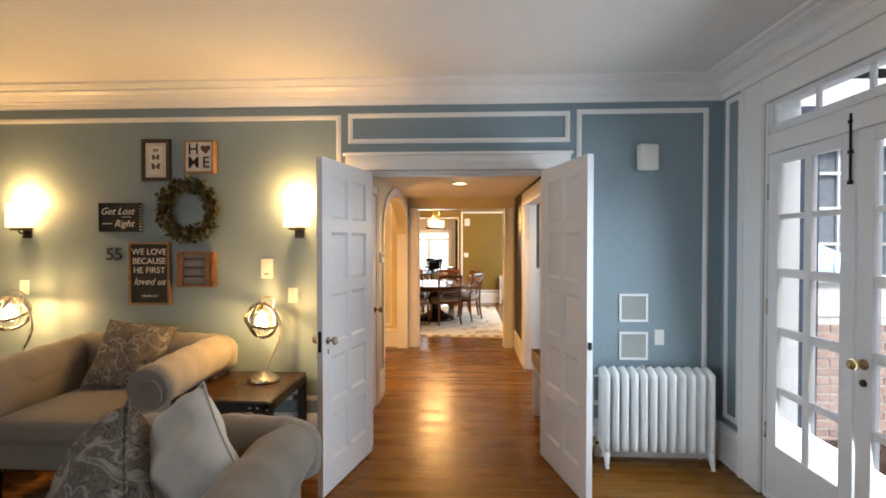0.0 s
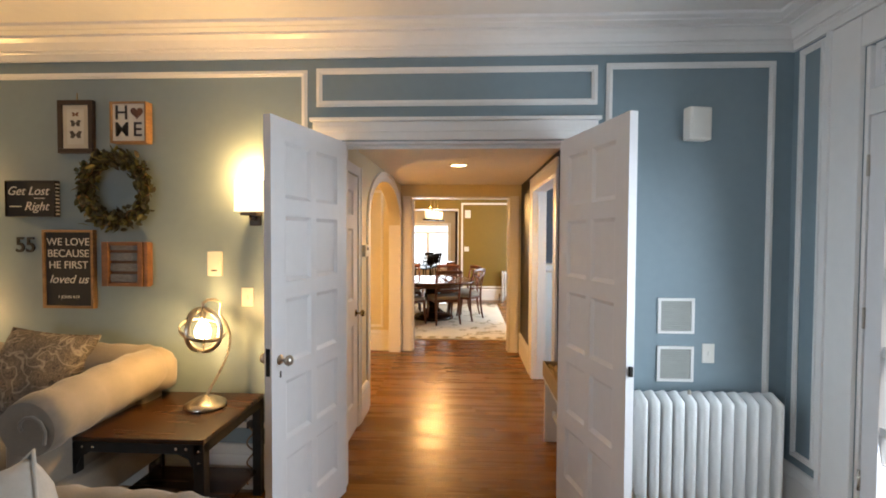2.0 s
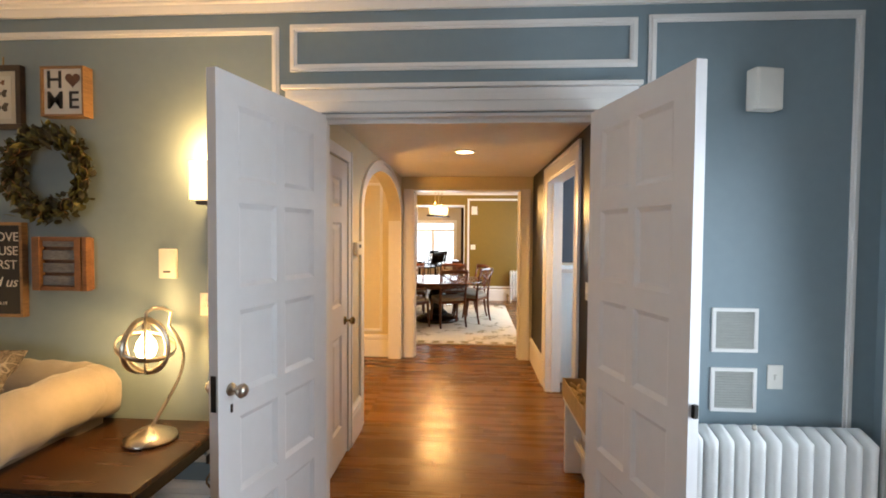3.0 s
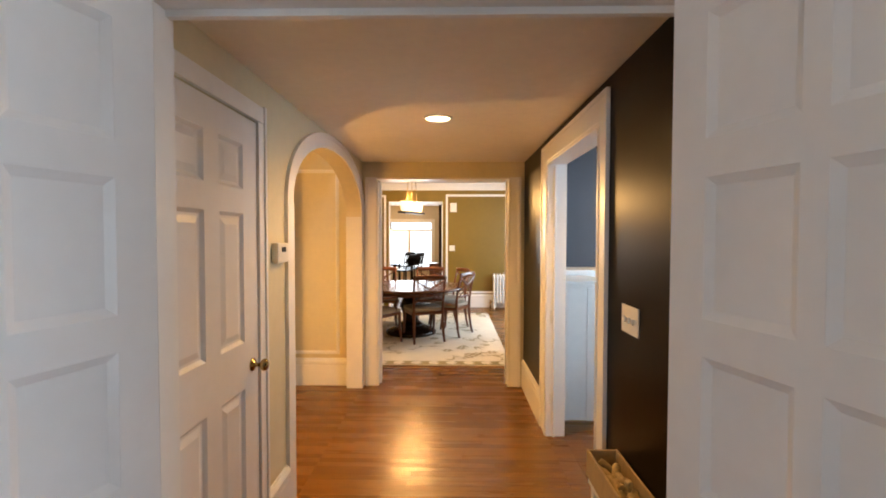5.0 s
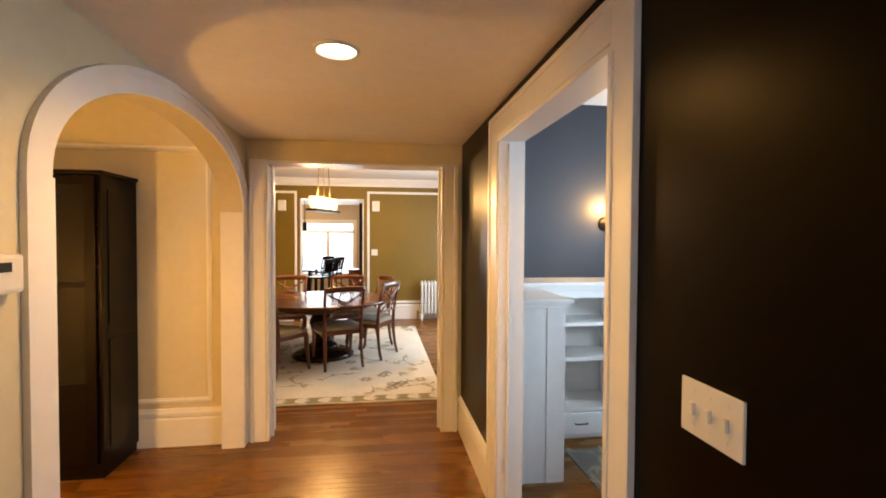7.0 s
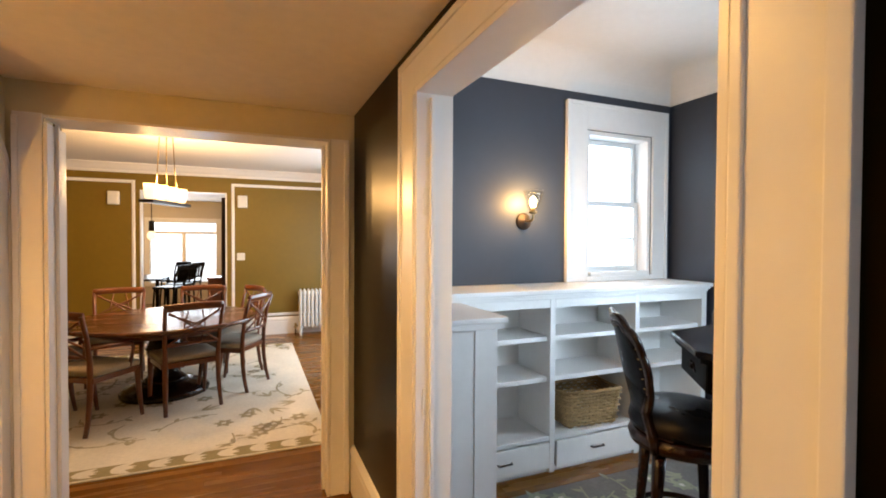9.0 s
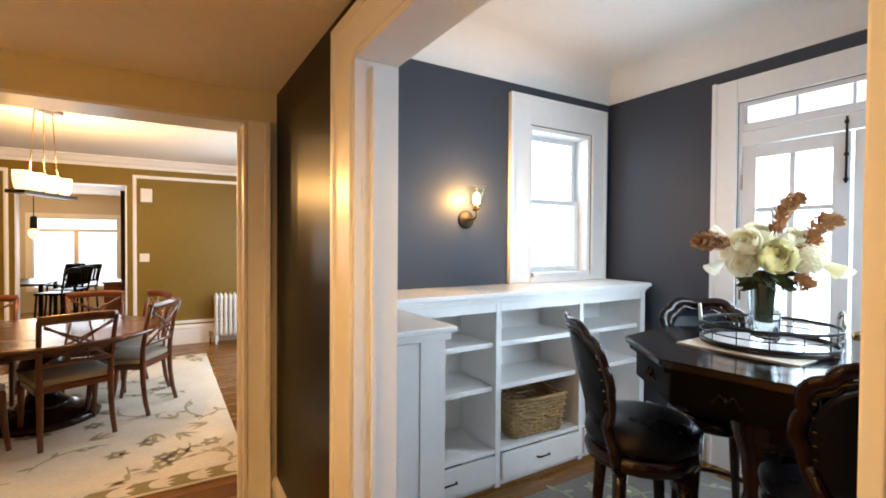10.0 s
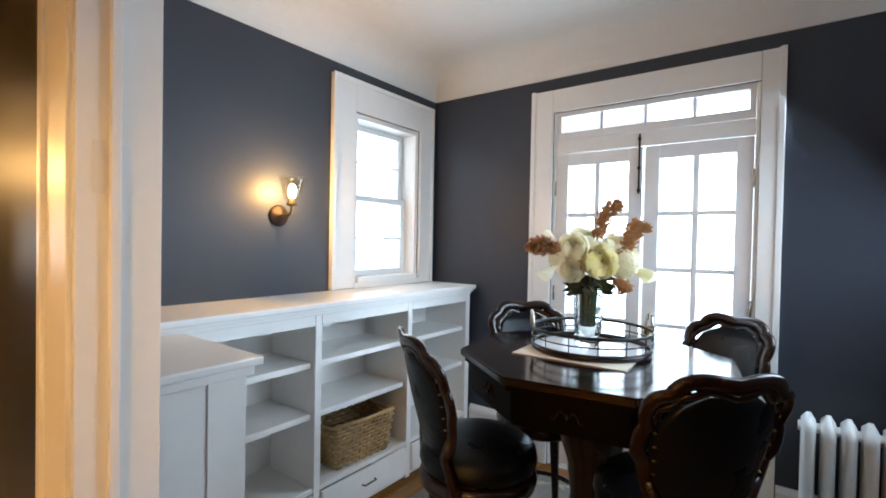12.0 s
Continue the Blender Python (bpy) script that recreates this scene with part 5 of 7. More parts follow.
def paisley():
    """Woven cloth of grey-brown scrolls with cream outlines."""
    m = mat("paisley_pillow_cloth", (0.16, 0.13, 0.10), 0.9, vary=0.1, scale=12, bump=0.4, bump_scale=350)
    nt = m.node_tree
    n, l = nt.nodes, nt.links
    b = n["Principled BSDF"]
    tc = n.new("ShaderNodeTexCoord")
    scroll = n.new("ShaderNodeTexNoise")
    scroll.inputs["Scale"].default_value, scroll.inputs["Detail"].default_value, scroll.inputs["Distortion"].default_value = 19, 5, 2.2
    l.new(tc.outputs["Object"], scroll.inputs["Vector"])
    ramp = n.new("ShaderNodeValToRGB")
    e = ramp.color_ramp.elements
    e[0].position, e[1].position = 0.36, 0.66
    e[0].color, e[1].color = (0.055, 0.050, 0.046, 1), (0.22, 0.20, 0.175, 1)
    for at, c in ((0.46, (0.19, 0.16, 0.13, 1)), (0.50, (0.10, 0.085, 0.07, 1)), (0.57, (0.125, 0.105, 0.085, 1))):
        ramp.color_ramp.elements.new(at).color = c
    l.new(scroll.outputs[0], ramp.inputs[0])
    vine = n.new("ShaderNodeTexNoise")
    vine.inputs["Scale"].default_value, vine.inputs["Detail"].default_value, vine.inputs["Distortion"].default_value = 6.5, 1.5, 1.6
    l.new(tc.outputs["Object"], vine.inputs["Vector"])
    thin = n.new("ShaderNodeValToRGB")
    thin.color_ramp.elements[0].position, thin.color_ramp.elements[1].position = 0.475, 0.535
    thin.color_ramp.elements[0].color, thin.color_ramp.elements[1].color = (0, 0, 0, 1), (0, 0, 0, 1)
    thin.color_ramp.elements.new(0.505).color = (0.85, 0.85, 0.85, 1)
    l.new(vine.outputs[0], thin.inputs[0])
    lay = n.new("ShaderNodeMixRGB")
    lay.inputs[2].default_value = (0.34, 0.31, 0.27, 1)
    l.new(thin.outputs[0], lay.inputs[0])
    l.new(ramp.outputs[0], lay.inputs[1])
    l.new(lay.outputs[0], b.inputs["Base Color"])
    return m


PAISLEY = paisley()


def pillow(name, label, material, m, size=0.5, thick=0.15, rumple=1.0):
    """A scatter cushion in the local xz plane, its lower edge at z = 0, with pinched corners and a piped seam."""
    n = 18
    t = thing(name, label, "pillow", m)
    bm = bmesh.new()
    grid = {}
    for s in (-1, 1):
        for i in range(n + 1):
            for j in range(n + 1):
                u, v = i / n * 2 - 1, j / n * 2 - 1
                edge = (1 - abs(u) ** 2.6) * (1 - abs(v) ** 2.6)
                if edge < 1e-6 and s == 1:
                    grid[s, i, j] = grid[-1, i, j]
                    continue
                pin = 1 - 0.07 * (1 - abs(u) ** 2) * abs(v) ** 4
                pin2 = 1 - 0.07 * (1 - abs(v) ** 2) * abs(u) ** 4
                w = rumple * (0.006 * math.sin(9 * u + 4 * v) + 0.004 * math.sin(13 * v - 5 * u) + 0.005 * math.sin(6 * u * v + 3 * u))
                grid[s, i, j] = bm.verts.new((u * size / 2 * pin2, s * (thick / 2 * max(0, edge) ** 0.45 + (w if edge > 0.02 else 0)), (v * pin + 1) * size / 2))
    for s in (-1, 1):
        for i in range(n):
            for j in range(n):
                f = bm.faces.new((grid[s, i, j], grid[s, i + 1, j], grid[s, i + 1, j + 1], grid[s, i, j + 1]))
                f.smooth = True
    part("cover", bm, material, t)
    bm = bmesh.new()
    ring = []
    for k in range(4 * n):
        q, r_ = divmod(k, n)
        u, v = [(-1 + 2 * r_ / n, -1), (1, -1 + 2 * r_ / n), (1 - 2 * r_ / n, 1), (-1, 1 - 2 * r_ / n)][q]
        pin = 1 - 0.07 * (1 - abs(u) ** 2) * abs(v) ** 4
        pin2 = 1 - 0.07 * (1 - abs(v) ** 2) * abs(u) ** 4
        ring.append((u * size / 2 * pin2, 0, (v * pin + 1) * size / 2))
    tube(bm, ring, 0.005, 6, True)
    part("piping", bm, material, t)
    return t


def propped(x, y, z, lean, spin, yaw, size):
    """A pillow by its middle: spun in its own plane, leaning back, turned."""
    return pose(x, y, z, lean, 0, yaw) @ Matrix.Rotation(radians(spin), 4, "Y") @ Matrix.Translation((0, 0, -size / 2))


pillow("scatter_pillow", "paisley patterned brown pillow on the armchair", PAISLEY, pose(-2.24, 3.17, 0.585, -30, 6, 6), 0.49, 0.17)
pillow("scatter_pillow", "plain oatmeal pillow leaning in the armchair", LINEN_LIGHT, propped(-0.93, 1.79, 0.745, -25, 42, -18, 0.46), 0.46, 0.24, 1.9)
pillow("scatter_pillow", "paisley patterned grey pillow in the armchair", PAISLEY, propped(-1.15, 1.70, 0.675, -15, 40, -42, 0.50), 0.50, 0.30)

# ---- pictures and signs on the living room wall ----


def framed(name, label, category, x0, x1, z0, z1, depth, bar, wood, face, face_label=""):
    t = thing(name, label, category, pose((x0 + x1) / 2, WALL_N, (z0 + z1) / 2))
    w, h = (x1 - x0) / 2, (z1 - z0) / 2
    part("frame", boxes((-w, w, -depth, 0, h - bar, h), (-w, w, -depth, 0, -h, -h + bar), (-w, -w + bar, -depth, 0, -h + bar, h - bar), (w - bar, w, -depth, 0, -h + bar, h - bar), bevel=0.003), wood, t)
    part("face", boxes((-w + bar, w - bar, -depth + 0.012, -0.002, -h + bar, h - bar)), face, t, face_label)
    return t, -depth + 0.0105


F = 0.003
t, fy = framed("picture_frame", "dark-framed butterfly print on the wall", "picture", -2.36, -2.135, 2.08, 2.405, 0.03, 0.028, mat("dark_picture_frame", (0.05, 0.03, 0.018), 0.4, vary=0.2), PAPER)
part("mat_line", boxes((-0.055, 0.055, fy - 0.002, fy, -0.108, 0.108)), mat("pale_print", (0.74, 0.70, 0.60), 0.8, vary=0.03), t)
for cz, s_, c_ in ((0.075, 0.022, (0.25, 0.12, 0.06)), (0.02, 0.034, (0.10, 0.08, 0.06)), (-0.05, 0.04, (0.13, 0.10, 0.07))):
    bm = bmesh.new()
    for sx in (-1, 1):
        prism(bm, [(sx * 0.002, cz + 0.004), (sx * s_ * 0.5, cz + s_ * 0.62), (sx * s_, cz + s_ * 0.5), (sx * s_ * 0.75, cz), (sx * s_ * 0.85, cz - s_ * 0.45), (sx * s_ * 0.4, cz - s_ * 0.55), (sx * 0.002, cz - 0.006)], fy - 0.004, fy - 0.002, "y")
    part("butterfly", bm, mat("butterfly_print", c_, 0.7, vary=0.3, scale=80), t)
bm = bmesh.new()
tube(bm, [(0, -0.008, 0.165), (0, -0.006, 0.21)], 0.003)
part("hanger", bm, BRASS, t)
t, fy = framed("home_sign", "square sign reading HOME with a heart", "sign", -2.0, -1.77, 2.135, 2.385, 0.06, 0.012, OAK, CHALK)
for body, x, z in (("H", -0.045, 0.055), ("M", -0.043, -0.047), ("E", 0.055, -0.047)):
    text_mesh(body, 0.122, INK, t, pose(x, fy - 0.002, z, 90), bold=0.001)
bm = bmesh.new()
heart = [(0.052 + 0.0024 * 16 * math.sin(a) ** 3, 0.058 + 0.0024 * (13 * math.cos(a) - 5 * math.cos(2 * a) - 2 * math.cos(3 * a) - math.cos(4 * a))) for a in [2 * math.pi * k / 32 for k in range(32)]]
prism(bm, heart, fy - 0.004, fy - 0.001, "y")
part("heart", bm, mat("brown_heart", (0.14, 0.06, 0.035), 0.6, vary=0.2), t)
t, fy = framed("quote_sign", "charcoal sign with white lettering in a wooden frame", "sign", -2.47, -2.14, 1.115, 1.605, 0.035, 0.016, OAK, SLATE_BOARD)
for k, body in enumerate(("WE LOVE", "BECAUSE", "HE FIRST")):
    text_mesh(body, 0.066, CHALK, t, pose(0, fy - 0.002, 0.168 - 0.072 * k, 90))
text_mesh("loved us", 0.075, CHALK, t, pose(0, fy - 0.002, -0.065, 90), shear=0.35)
text_mesh("1 JOHN 4:19", 0.026, CHALK, t, pose(0, fy - 0.002, -0.175, 90))
t, fy = framed("lost_sign", "black sign with white script lettering", "sign", -2.70, -2.375, 1.685, 1.91, 0.04, 0.004, SLATE_BOARD, SLATE_BOARD)
text_mesh("Get Lost", 0.075, CHALK, t, pose(-0.01, -0.043, 0.045, 90), shear=0.35)
text_mesh("Right", 0.075, CHALK, t, pose(0.045, -0.043, -0.05, 90), shear=0.35)
for k in range(9):
    part("dash", boxes((0.1635, 0.1655, -0.034, -0.008, -0.10 + k * 0.023, -0.09 + k * 0.023)), CHALK, t)
for u0, u1, w0, w1 in ((-0.13, -0.05, -0.052, -0.046), (0.03, 0.10, 0.0, 0.004)):
    part("dash", boxes((u0, u1, -0.0415, -0.0405, w0, w1)), CHALK, t)
fb = thing("number_sign", "dark metal numerals 55 on the wall", "sign", pose(-2.605, WALL_N - 0.004, 1.505))
text_mesh("55", 0.135, INK, fb, pose(0, 0, 0, 90), "numeral", extrude=0.004, bold=0.0015)
t = thing("slat_sign", "orange wooden slatted sign with blue-grey boards", "sign", pose(-1.922, WALL_N, 1.395) @ Matrix.Diagonal((0.95, 1, 1, 1)))
part("backing", boxes((-0.15, 0.15, -0.02, -0.001, -0.132, 0.132)), ORANGE_WOOD, t)
for x0, x1 in ((-0.155, -0.112), (0.085, 0.12), (0.128, 0.155)):
    part("upright", boxes((x0, x1, -0.055, -0.02, -0.137, 0.137), bevel=0.003), ORANGE_WOOD, t)
SLATW = mat("blue_grey_board", (0.20, 0.20, 0.21), 0.6, vary=0.3, scale=14, stretch=(1, 1, 5))
for k in range(4):
    z = -0.105 + k * 0.066
    part("slat", boxes((-0.11, 0.083, -0.036, -0.021, z - 0.006, z + 0.042), bevel=0.002), SLATW, t)
for z0, z1 in ((-0.137, -0.115), (0.115, 0.137)):
    part("rail", boxes((-0.11, 0.083, -0.05, -0.021, z0, z1), bevel=0.003), ORANGE_WOOD, t)

# wreath: twig ring with leaves, pods and loose tendrils
wr = thing("wreath", "round leafy green wreath with brown twigs", "wreath", pose(-1.977, WALL_N - 0.03, 1.852))
rnd = random.Random(5)
bm = bmesh.new()
for k in range(9):
    ph, dr = rnd.random() * 6, 0.018 * (k - 4) / 4
    tube(bm, [((0.178 + dr + 0.012 * math.sin(5 * a + ph)) * math.cos(a), 0.012 * math.cos(4 * a + ph), (0.178 + dr + 0.012 * math.sin(5 * a + ph)) * math.sin(a)) for a in [2 * math.pi * i / 40 for i in range(40)]], 0.006, 5, True)
part("twig_ring", bm, mat("dark_twig", (0.045, 0.032, 0.02), 0.8, vary=0.3), wr, "dark twig ring")


def leaf(bm, at, d, side, length, width):
    at, d, side = Vector(at), Vector(d).normalized(), Vector(side)
    nrm = d.cross(side).normalized()
    v = [bm.verts.new(at + d * length * a + side * width * b + nrm * length * c) for a, b, c in ((0, 0, 0), (0.3, 0.42, 0.03), (0.7, 0.36, 0.05), (1, 0, 0), (0.7, -0.36, 0.05), (0.3, -0.42, 0.03), (0.5, 0, 0.12))]
    for i in range(6):
        bm.faces.new((v[i], v[(i + 1) % 6], v[6]))


for mname, col, cnt in (("leaves", LEAF, 330), ("pale_leaves", mat("pale_green_leaf", (0.13, 0.125, 0.035), 0.6, vary=0.3, scale=20), 150), ("dark_leaves", mat("brown_green_leaf", (0.035, 0.032, 0.014), 0.6, vary=0.3, scale=20), 240)):
    bm = bmesh.new()
    for k in range(cnt):
        a = rnd.random() * 2 * math.pi
        q = rnd.gauss(0, 0.026)
        r_ = 0.182 + q
        at = (r_ * math.cos(a), -0.02 + rnd.random() * 0.03 - 0.02 * (1 - abs(q) / 0.08), r_ * math.sin(a))
        b = a + rnd.choice((1, 1, -1)) * (0.5 + rnd.random() * 1.2)
        d = Vector((math.cos(b), rnd.uniform(-0.7, 0.1), math.sin(b)))
        side = d.orthogonal().normalized()
        side = Matrix.Rotation(rnd.random() * 6, 3, d) @ side
        leaf(bm, at, d, side, rnd.uniform(0.03, 0.068), rnd.uniform(0.024, 0.044))
    tagged(part(mname, bm, col, wr), kind="stuff")
bm = bmesh.new()
for k in range(12):
    a = rnd.random() * 2 * math.pi
    c = Vector((0.2 * math.cos(a), -0.03, 0.2 * math.sin(a)))
    tube(bm, [c + Vector((0.03 * math.cos(j * 0.8 + a) * (1 + j * 0.05), -0.01, 0.03 * math.sin(j * 0.8 + a) * (1 + j * 0.05))) for j in range(8)], 0.002, 4)
tagged(part("tendril", bm, OAK, wr), kind="stuff")

# ---- narrow bench with a crate of golden pieces in the hall ----
be = thing("hall_bench", "narrow white slatted bench by the black wall", "bench", pose(0.84, 4.10, 0))
for y in (-0.30, 0.30):
    part("leg", boxes((-0.055, 0.05, y - 0.018, y + 0.018, 0, 0.47), bevel=0.003), TRIM, be)
part("top", boxes((-0.062, 0.052, -0.335, 0.335, 0.47, 0.495), bevel=0.003), TRIM, be)
part("rail", boxes((0.0, 0.02, -0.28, 0.28, 0.20, 0.24)), TRIM, be)
CRATE_WOOD = mat("pale_crate_wood", (0.46, 0.32, 0.15), 0.55, vary=0.15, scale=12, stretch=(1, 6, 1), bump=0.2)
cr = thing("wooden_crate", "shallow pale wooden crate filled with golden pieces", "crate", pose(0.842, 4.115, 0.495))
part("side_board", boxes((-0.068, -0.058, -0.335, 0.335, 0, 0.115), bevel=0.002), CRATE_WOOD, cr)
part("side_board", boxes((0.055, 0.065, -0.335, 0.335, 0, 0.115), bevel=0.002), CRATE_WOOD, cr)
for y in (-0.335, 0.325):
    part("end_board", boxes((-0.058, 0.055, y, y + 0.010, 0, 0.113), bevel=0.002), CRATE_WOOD, cr)
part("bottom_board", boxes((-0.058, 0.055, -0.325, 0.325, 0, 0.01)), CRATE_WOOD, cr)
bm = bmesh.new()
for k in range(52):
    c = Vector((0.842 + rnd.uniform(-0.03, 0.028), 4.115 + rnd.uniform(-0.285, 0.25), 0.495 + 0.03 + 0.055 * (k / 52) ** 0.6))
    d = Vector((rnd.uniform(-0.5, 0.5), rnd.uniform(-1, 1), rnd.uniform(-0.3, 0.4))).normalized() * 0.038
    if abs(c.x + d.x - 0.84) > 0.04:
        d.x *= 0.2
    tube(bm, [c - d, c - d * 0.8, c + d * 0.8, c + d], [0.010, 0.0145, 0.0145, 0.010], 10)
tagged(part("straw_pieces", bm, BREAD), "heap of rounded golden pieces in the crate", "filling", kind="stuff")

# ---- alcove cabinet ----
cb = thing("display_cabinet", "tall near-black cabinet with glass doors in the alcove", "cabinet", pose(-1.86, 6.885, 0))
for n_, r_ in (("side_panel", (-0.40, -0.375, -0.215, 0.21, 0.06, 1.93)), ("side_panel", (0.375, 0.40, -0.215, 0.21, 0.06, 1.93)), ("back_panel", (-0.375, 0.375, 0.19, 0.21, 0.06, 1.93)), ("bottom_panel", (-0.375, 0.375, -0.215, 0.19, 0.06, 0.10))):
    part(n_, boxes(r_, bevel=0.002), CABINET, cb)
part("cornice", boxes((-0.415, 0.415, -0.235, 0.21, 1.93, 1.955), bevel=0.006), CABINET, cb)
part("plinth", boxes((-0.39, 0.39, -0.20, 0.20, 0, 0.06)), CABINET, cb)
for z in (0.62, 1.0, 1.32, 1.62):
    part("shelf", boxes((-0.375, 0.375, -0.19, 0.19, z, z + 0.02)), CABINET, cb)
for s in (-1, 1):
    x0, x1 = (0.003, 0.373) if s > 0 else (-0.373, -0.003)
    dr = part("door", boxes((x0, x0 + 0.06, -0.236, -0.216, 0.11, 1.92), (x1 - 0.06, x1, -0.236, -0.216, 0.11, 1.92), (x0 + 0.06, x1 - 0.06, -0.236, -0.216, 1.86, 1.92), (x0 + 0.06, x1 - 0.06, -0.236, -0.216, 0.11, 0.62), (x0 + 0.06, x1 - 0.06, -0.236, -0.216, 1.22, 1.26), bevel=0.002), CABINET, cb)
    part("pane", boxes((x0 + 0.058, x1 - 0.058, -0.228, -0.224, 0.62, 1.86)), DARK_GLASS, dr)
    bm = bmesh.new()
    lathe(bm, [(0.008, 0), (0.007, 0.012), (0.013, 0.02), (0.010, 0.03)], 10)
    bmesh.ops.rotate(bm, verts=bm.verts, matrix=Matrix.Rotation(radians(90), 3, "X"))
    bmesh.ops.translate(bm, verts=bm.verts, vec=(s * 0.035, -0.236, 0.95))
    part("knob", bm, BRASS, dr)
for s_ in (1,):
    part("side_panel", boxes((0.401, 0.406, -0.15, 0.15, 0.18, 0.88), (0.401, 0.406, -0.15, 0.15, 0.98, 1.84), bevel=0.001), CABINET, cb)

# ---- dining room ----


def flat_leaf(bm, x, y, ang, length, width, z):
    c, s = math.cos(ang), math.sin(ang)
    pts = [(0, 0), (0.25, 0.5), (0.6, 0.42), (1, 0), (0.6, -0.42), (0.25, -0.5)]
    bm.faces.new([bm.verts.new((x + c * a * length - s * b * width, y + s * a * length + c * b * width, z)) for a, b in pts])


def flat_stroke(bm, pts, w, z):
    prev = None
    for i, (x, y) in enumerate(pts):
        a = pts[max(0, i - 1)]
        b = pts[min(len(pts) - 1, i + 1)]
        d = Vector((b[0] - a[0], b[1] - a[1])).normalized()
        ww = w * (0.5 + 0.5 * math.sin(math.pi * (i + 0.5) / len(pts)))
        cur = (bm.verts.new((x - d.y * ww, y + d.x * ww, z)), bm.verts.new((x + d.y * ww, y - d.x * ww, z)))
        if prev:
            bm.faces.new((prev[0], prev[1], cur[1], cur[0]))
        prev = cur


def floral(bm, bm2, rnd, x0, x1, y0, y1, count, size, z):
    """Loose scrolling stems with leaves and open blossoms, woven into a rug."""
    for k in range(count):
        x, y, a = rnd.uniform(x0, x1), rnd.uniform(y0, y1), rnd.uniform(0, 6.3)
        kind = rnd.random()
        if kind < 0.5:
            cur = rnd.uniform(-3.2, 3.2)
            pts = []
            px, py, aa = x, y, a
            n = 9
            for i in range(n):
                pts.append((px, py))
                aa += cur / n
                px += math.cos(aa) * size * 0.16
                py += math.sin(aa) * size * 0.16
            pts = [(min(x1, max(x0, u)), min(y1, max(y0, v))) for u, v in pts]
            flat_stroke(bm, pts, size * 0.022, z)
            for i in range(1, n, 2):
                flat_leaf(bm, pts[i][0], pts[i][1], a + i, size * 0.22, size * 0.09, z + 0.0006)
        elif kind < 0.8:
            for i in range(6):
                flat_leaf(bm, x, y, a + i * 1.047, size * 0.2, size * 0.13, z)
            flat_leaf(bm2, x - size * 0.06 * math.cos(a), y - size * 0.06 * math.sin(a), a, size * 0.12, size * 0.1, z + 0.0012)
        else:
            for i in range(3):
                flat_leaf(bm, x, y, a + (i - 1) * 0.5, size * 0.42, size * 0.08, z + 0.0006 * i)


rug = thing("area_rug", "cream wool rug with olive floral border under the table", "rug", pose(-0.885, 9.645, 0))
RX, RY = 1.78, 1.815
part("ground_weave", boxes((-RX, RX, -RY, RY, 0.0, 0.010), bevel=0.003), RUG_CREAM, rug)
bm = boxes((-RX + 0.02, RX - 0.02, -RY + 0.02, -RY + 0.17, 0.0105, 0.0115), (-RX + 0.02, RX - 0.02, RY - 0.17, RY - 0.02, 0.0105, 0.0115), (-RX + 0.02, -RX + 0.17, -RY + 0.172, RY - 0.172, 0.0105, 0.0115))
part("border", bm, RUG_OLIVE, rug, "olive border band")
bm, bm2 = bmesh.new(), bmesh.new()
rnd = random.Random(11)
for i in range(17):
    x = -RX + 0.12 + i * 0.21
    for y in (-RY + 0.095, RY - 0.095):
        for k in range(4):
            flat_leaf(bm2, x - 0.07, y + rnd.uniform(-0.01, 0.01), -0.5 + 0.33 * k, 0.15, 0.055, 0.0122 + k * 0.0003)
    for xx in (-RX + 0.095,):
        for k in range(4):
            flat_leaf(bm2, xx + rnd.uniform(-0.01, 0.01), -RY + 0.2 + i * 0.205, 1.07 + 0.33 * k, 0.14, 0.055, 0.0122 + k * 0.0003)
floral(bm, bm2, rnd, -RX + 0.25, RX - 0.08, -RY + 0.25, RY - 0.25, 105, 0.42, 0.0115)
tagged(part("pattern", bm, RUG_FADED, rug, "olive floral pattern"), kind="stuff")
tagged(part("pale_pattern", bm2, RUG_CREAM, rug, "cream blossoms"), kind="stuff")

dt = thing("dining_table", "round polished cherry pedestal dining table", "dining table", pose(-0.45, 9.62, 0.012) @ Matrix.Diagonal((1.02, 1.02, 1, 1)))
bm = bmesh.new()
lathe(bm, [(0.50, 0.695), (0.80, 0.70), (0.815, 0.712), (0.82, 0.725), (0.805, 0.738), (0.79, 0.742)], 64)
part("tabletop", bm, CHERRY_TOP, dt, "polished cherry top")
bm = bmesh.new()
lathe(bm, [(0.56, 0.62), (0.57, 0.63), (0.57, 0.694)], 64)
part("apron", bm, CHERRY, dt)
bm = bmesh.new()
lathe(bm, [(0.20, 0.12), (0.17, 0.15), (0.11, 0.20), (0.10, 0.26), (0.15, 0.36), (0.17, 0.44), (0.13, 0.53), (0.12, 0.58), (0.22, 0.62)], 32)
part("pedestal", bm, CARVED, dt, "dark turned pedestal")
bm = bmesh.new()
lathe(bm, [(0.38, 0.0), (0.385, 0.03), (0.36, 0.06), (0.28, 0.09), (0.20, 0.12)], 40)
part("base", bm, CARVED, dt)


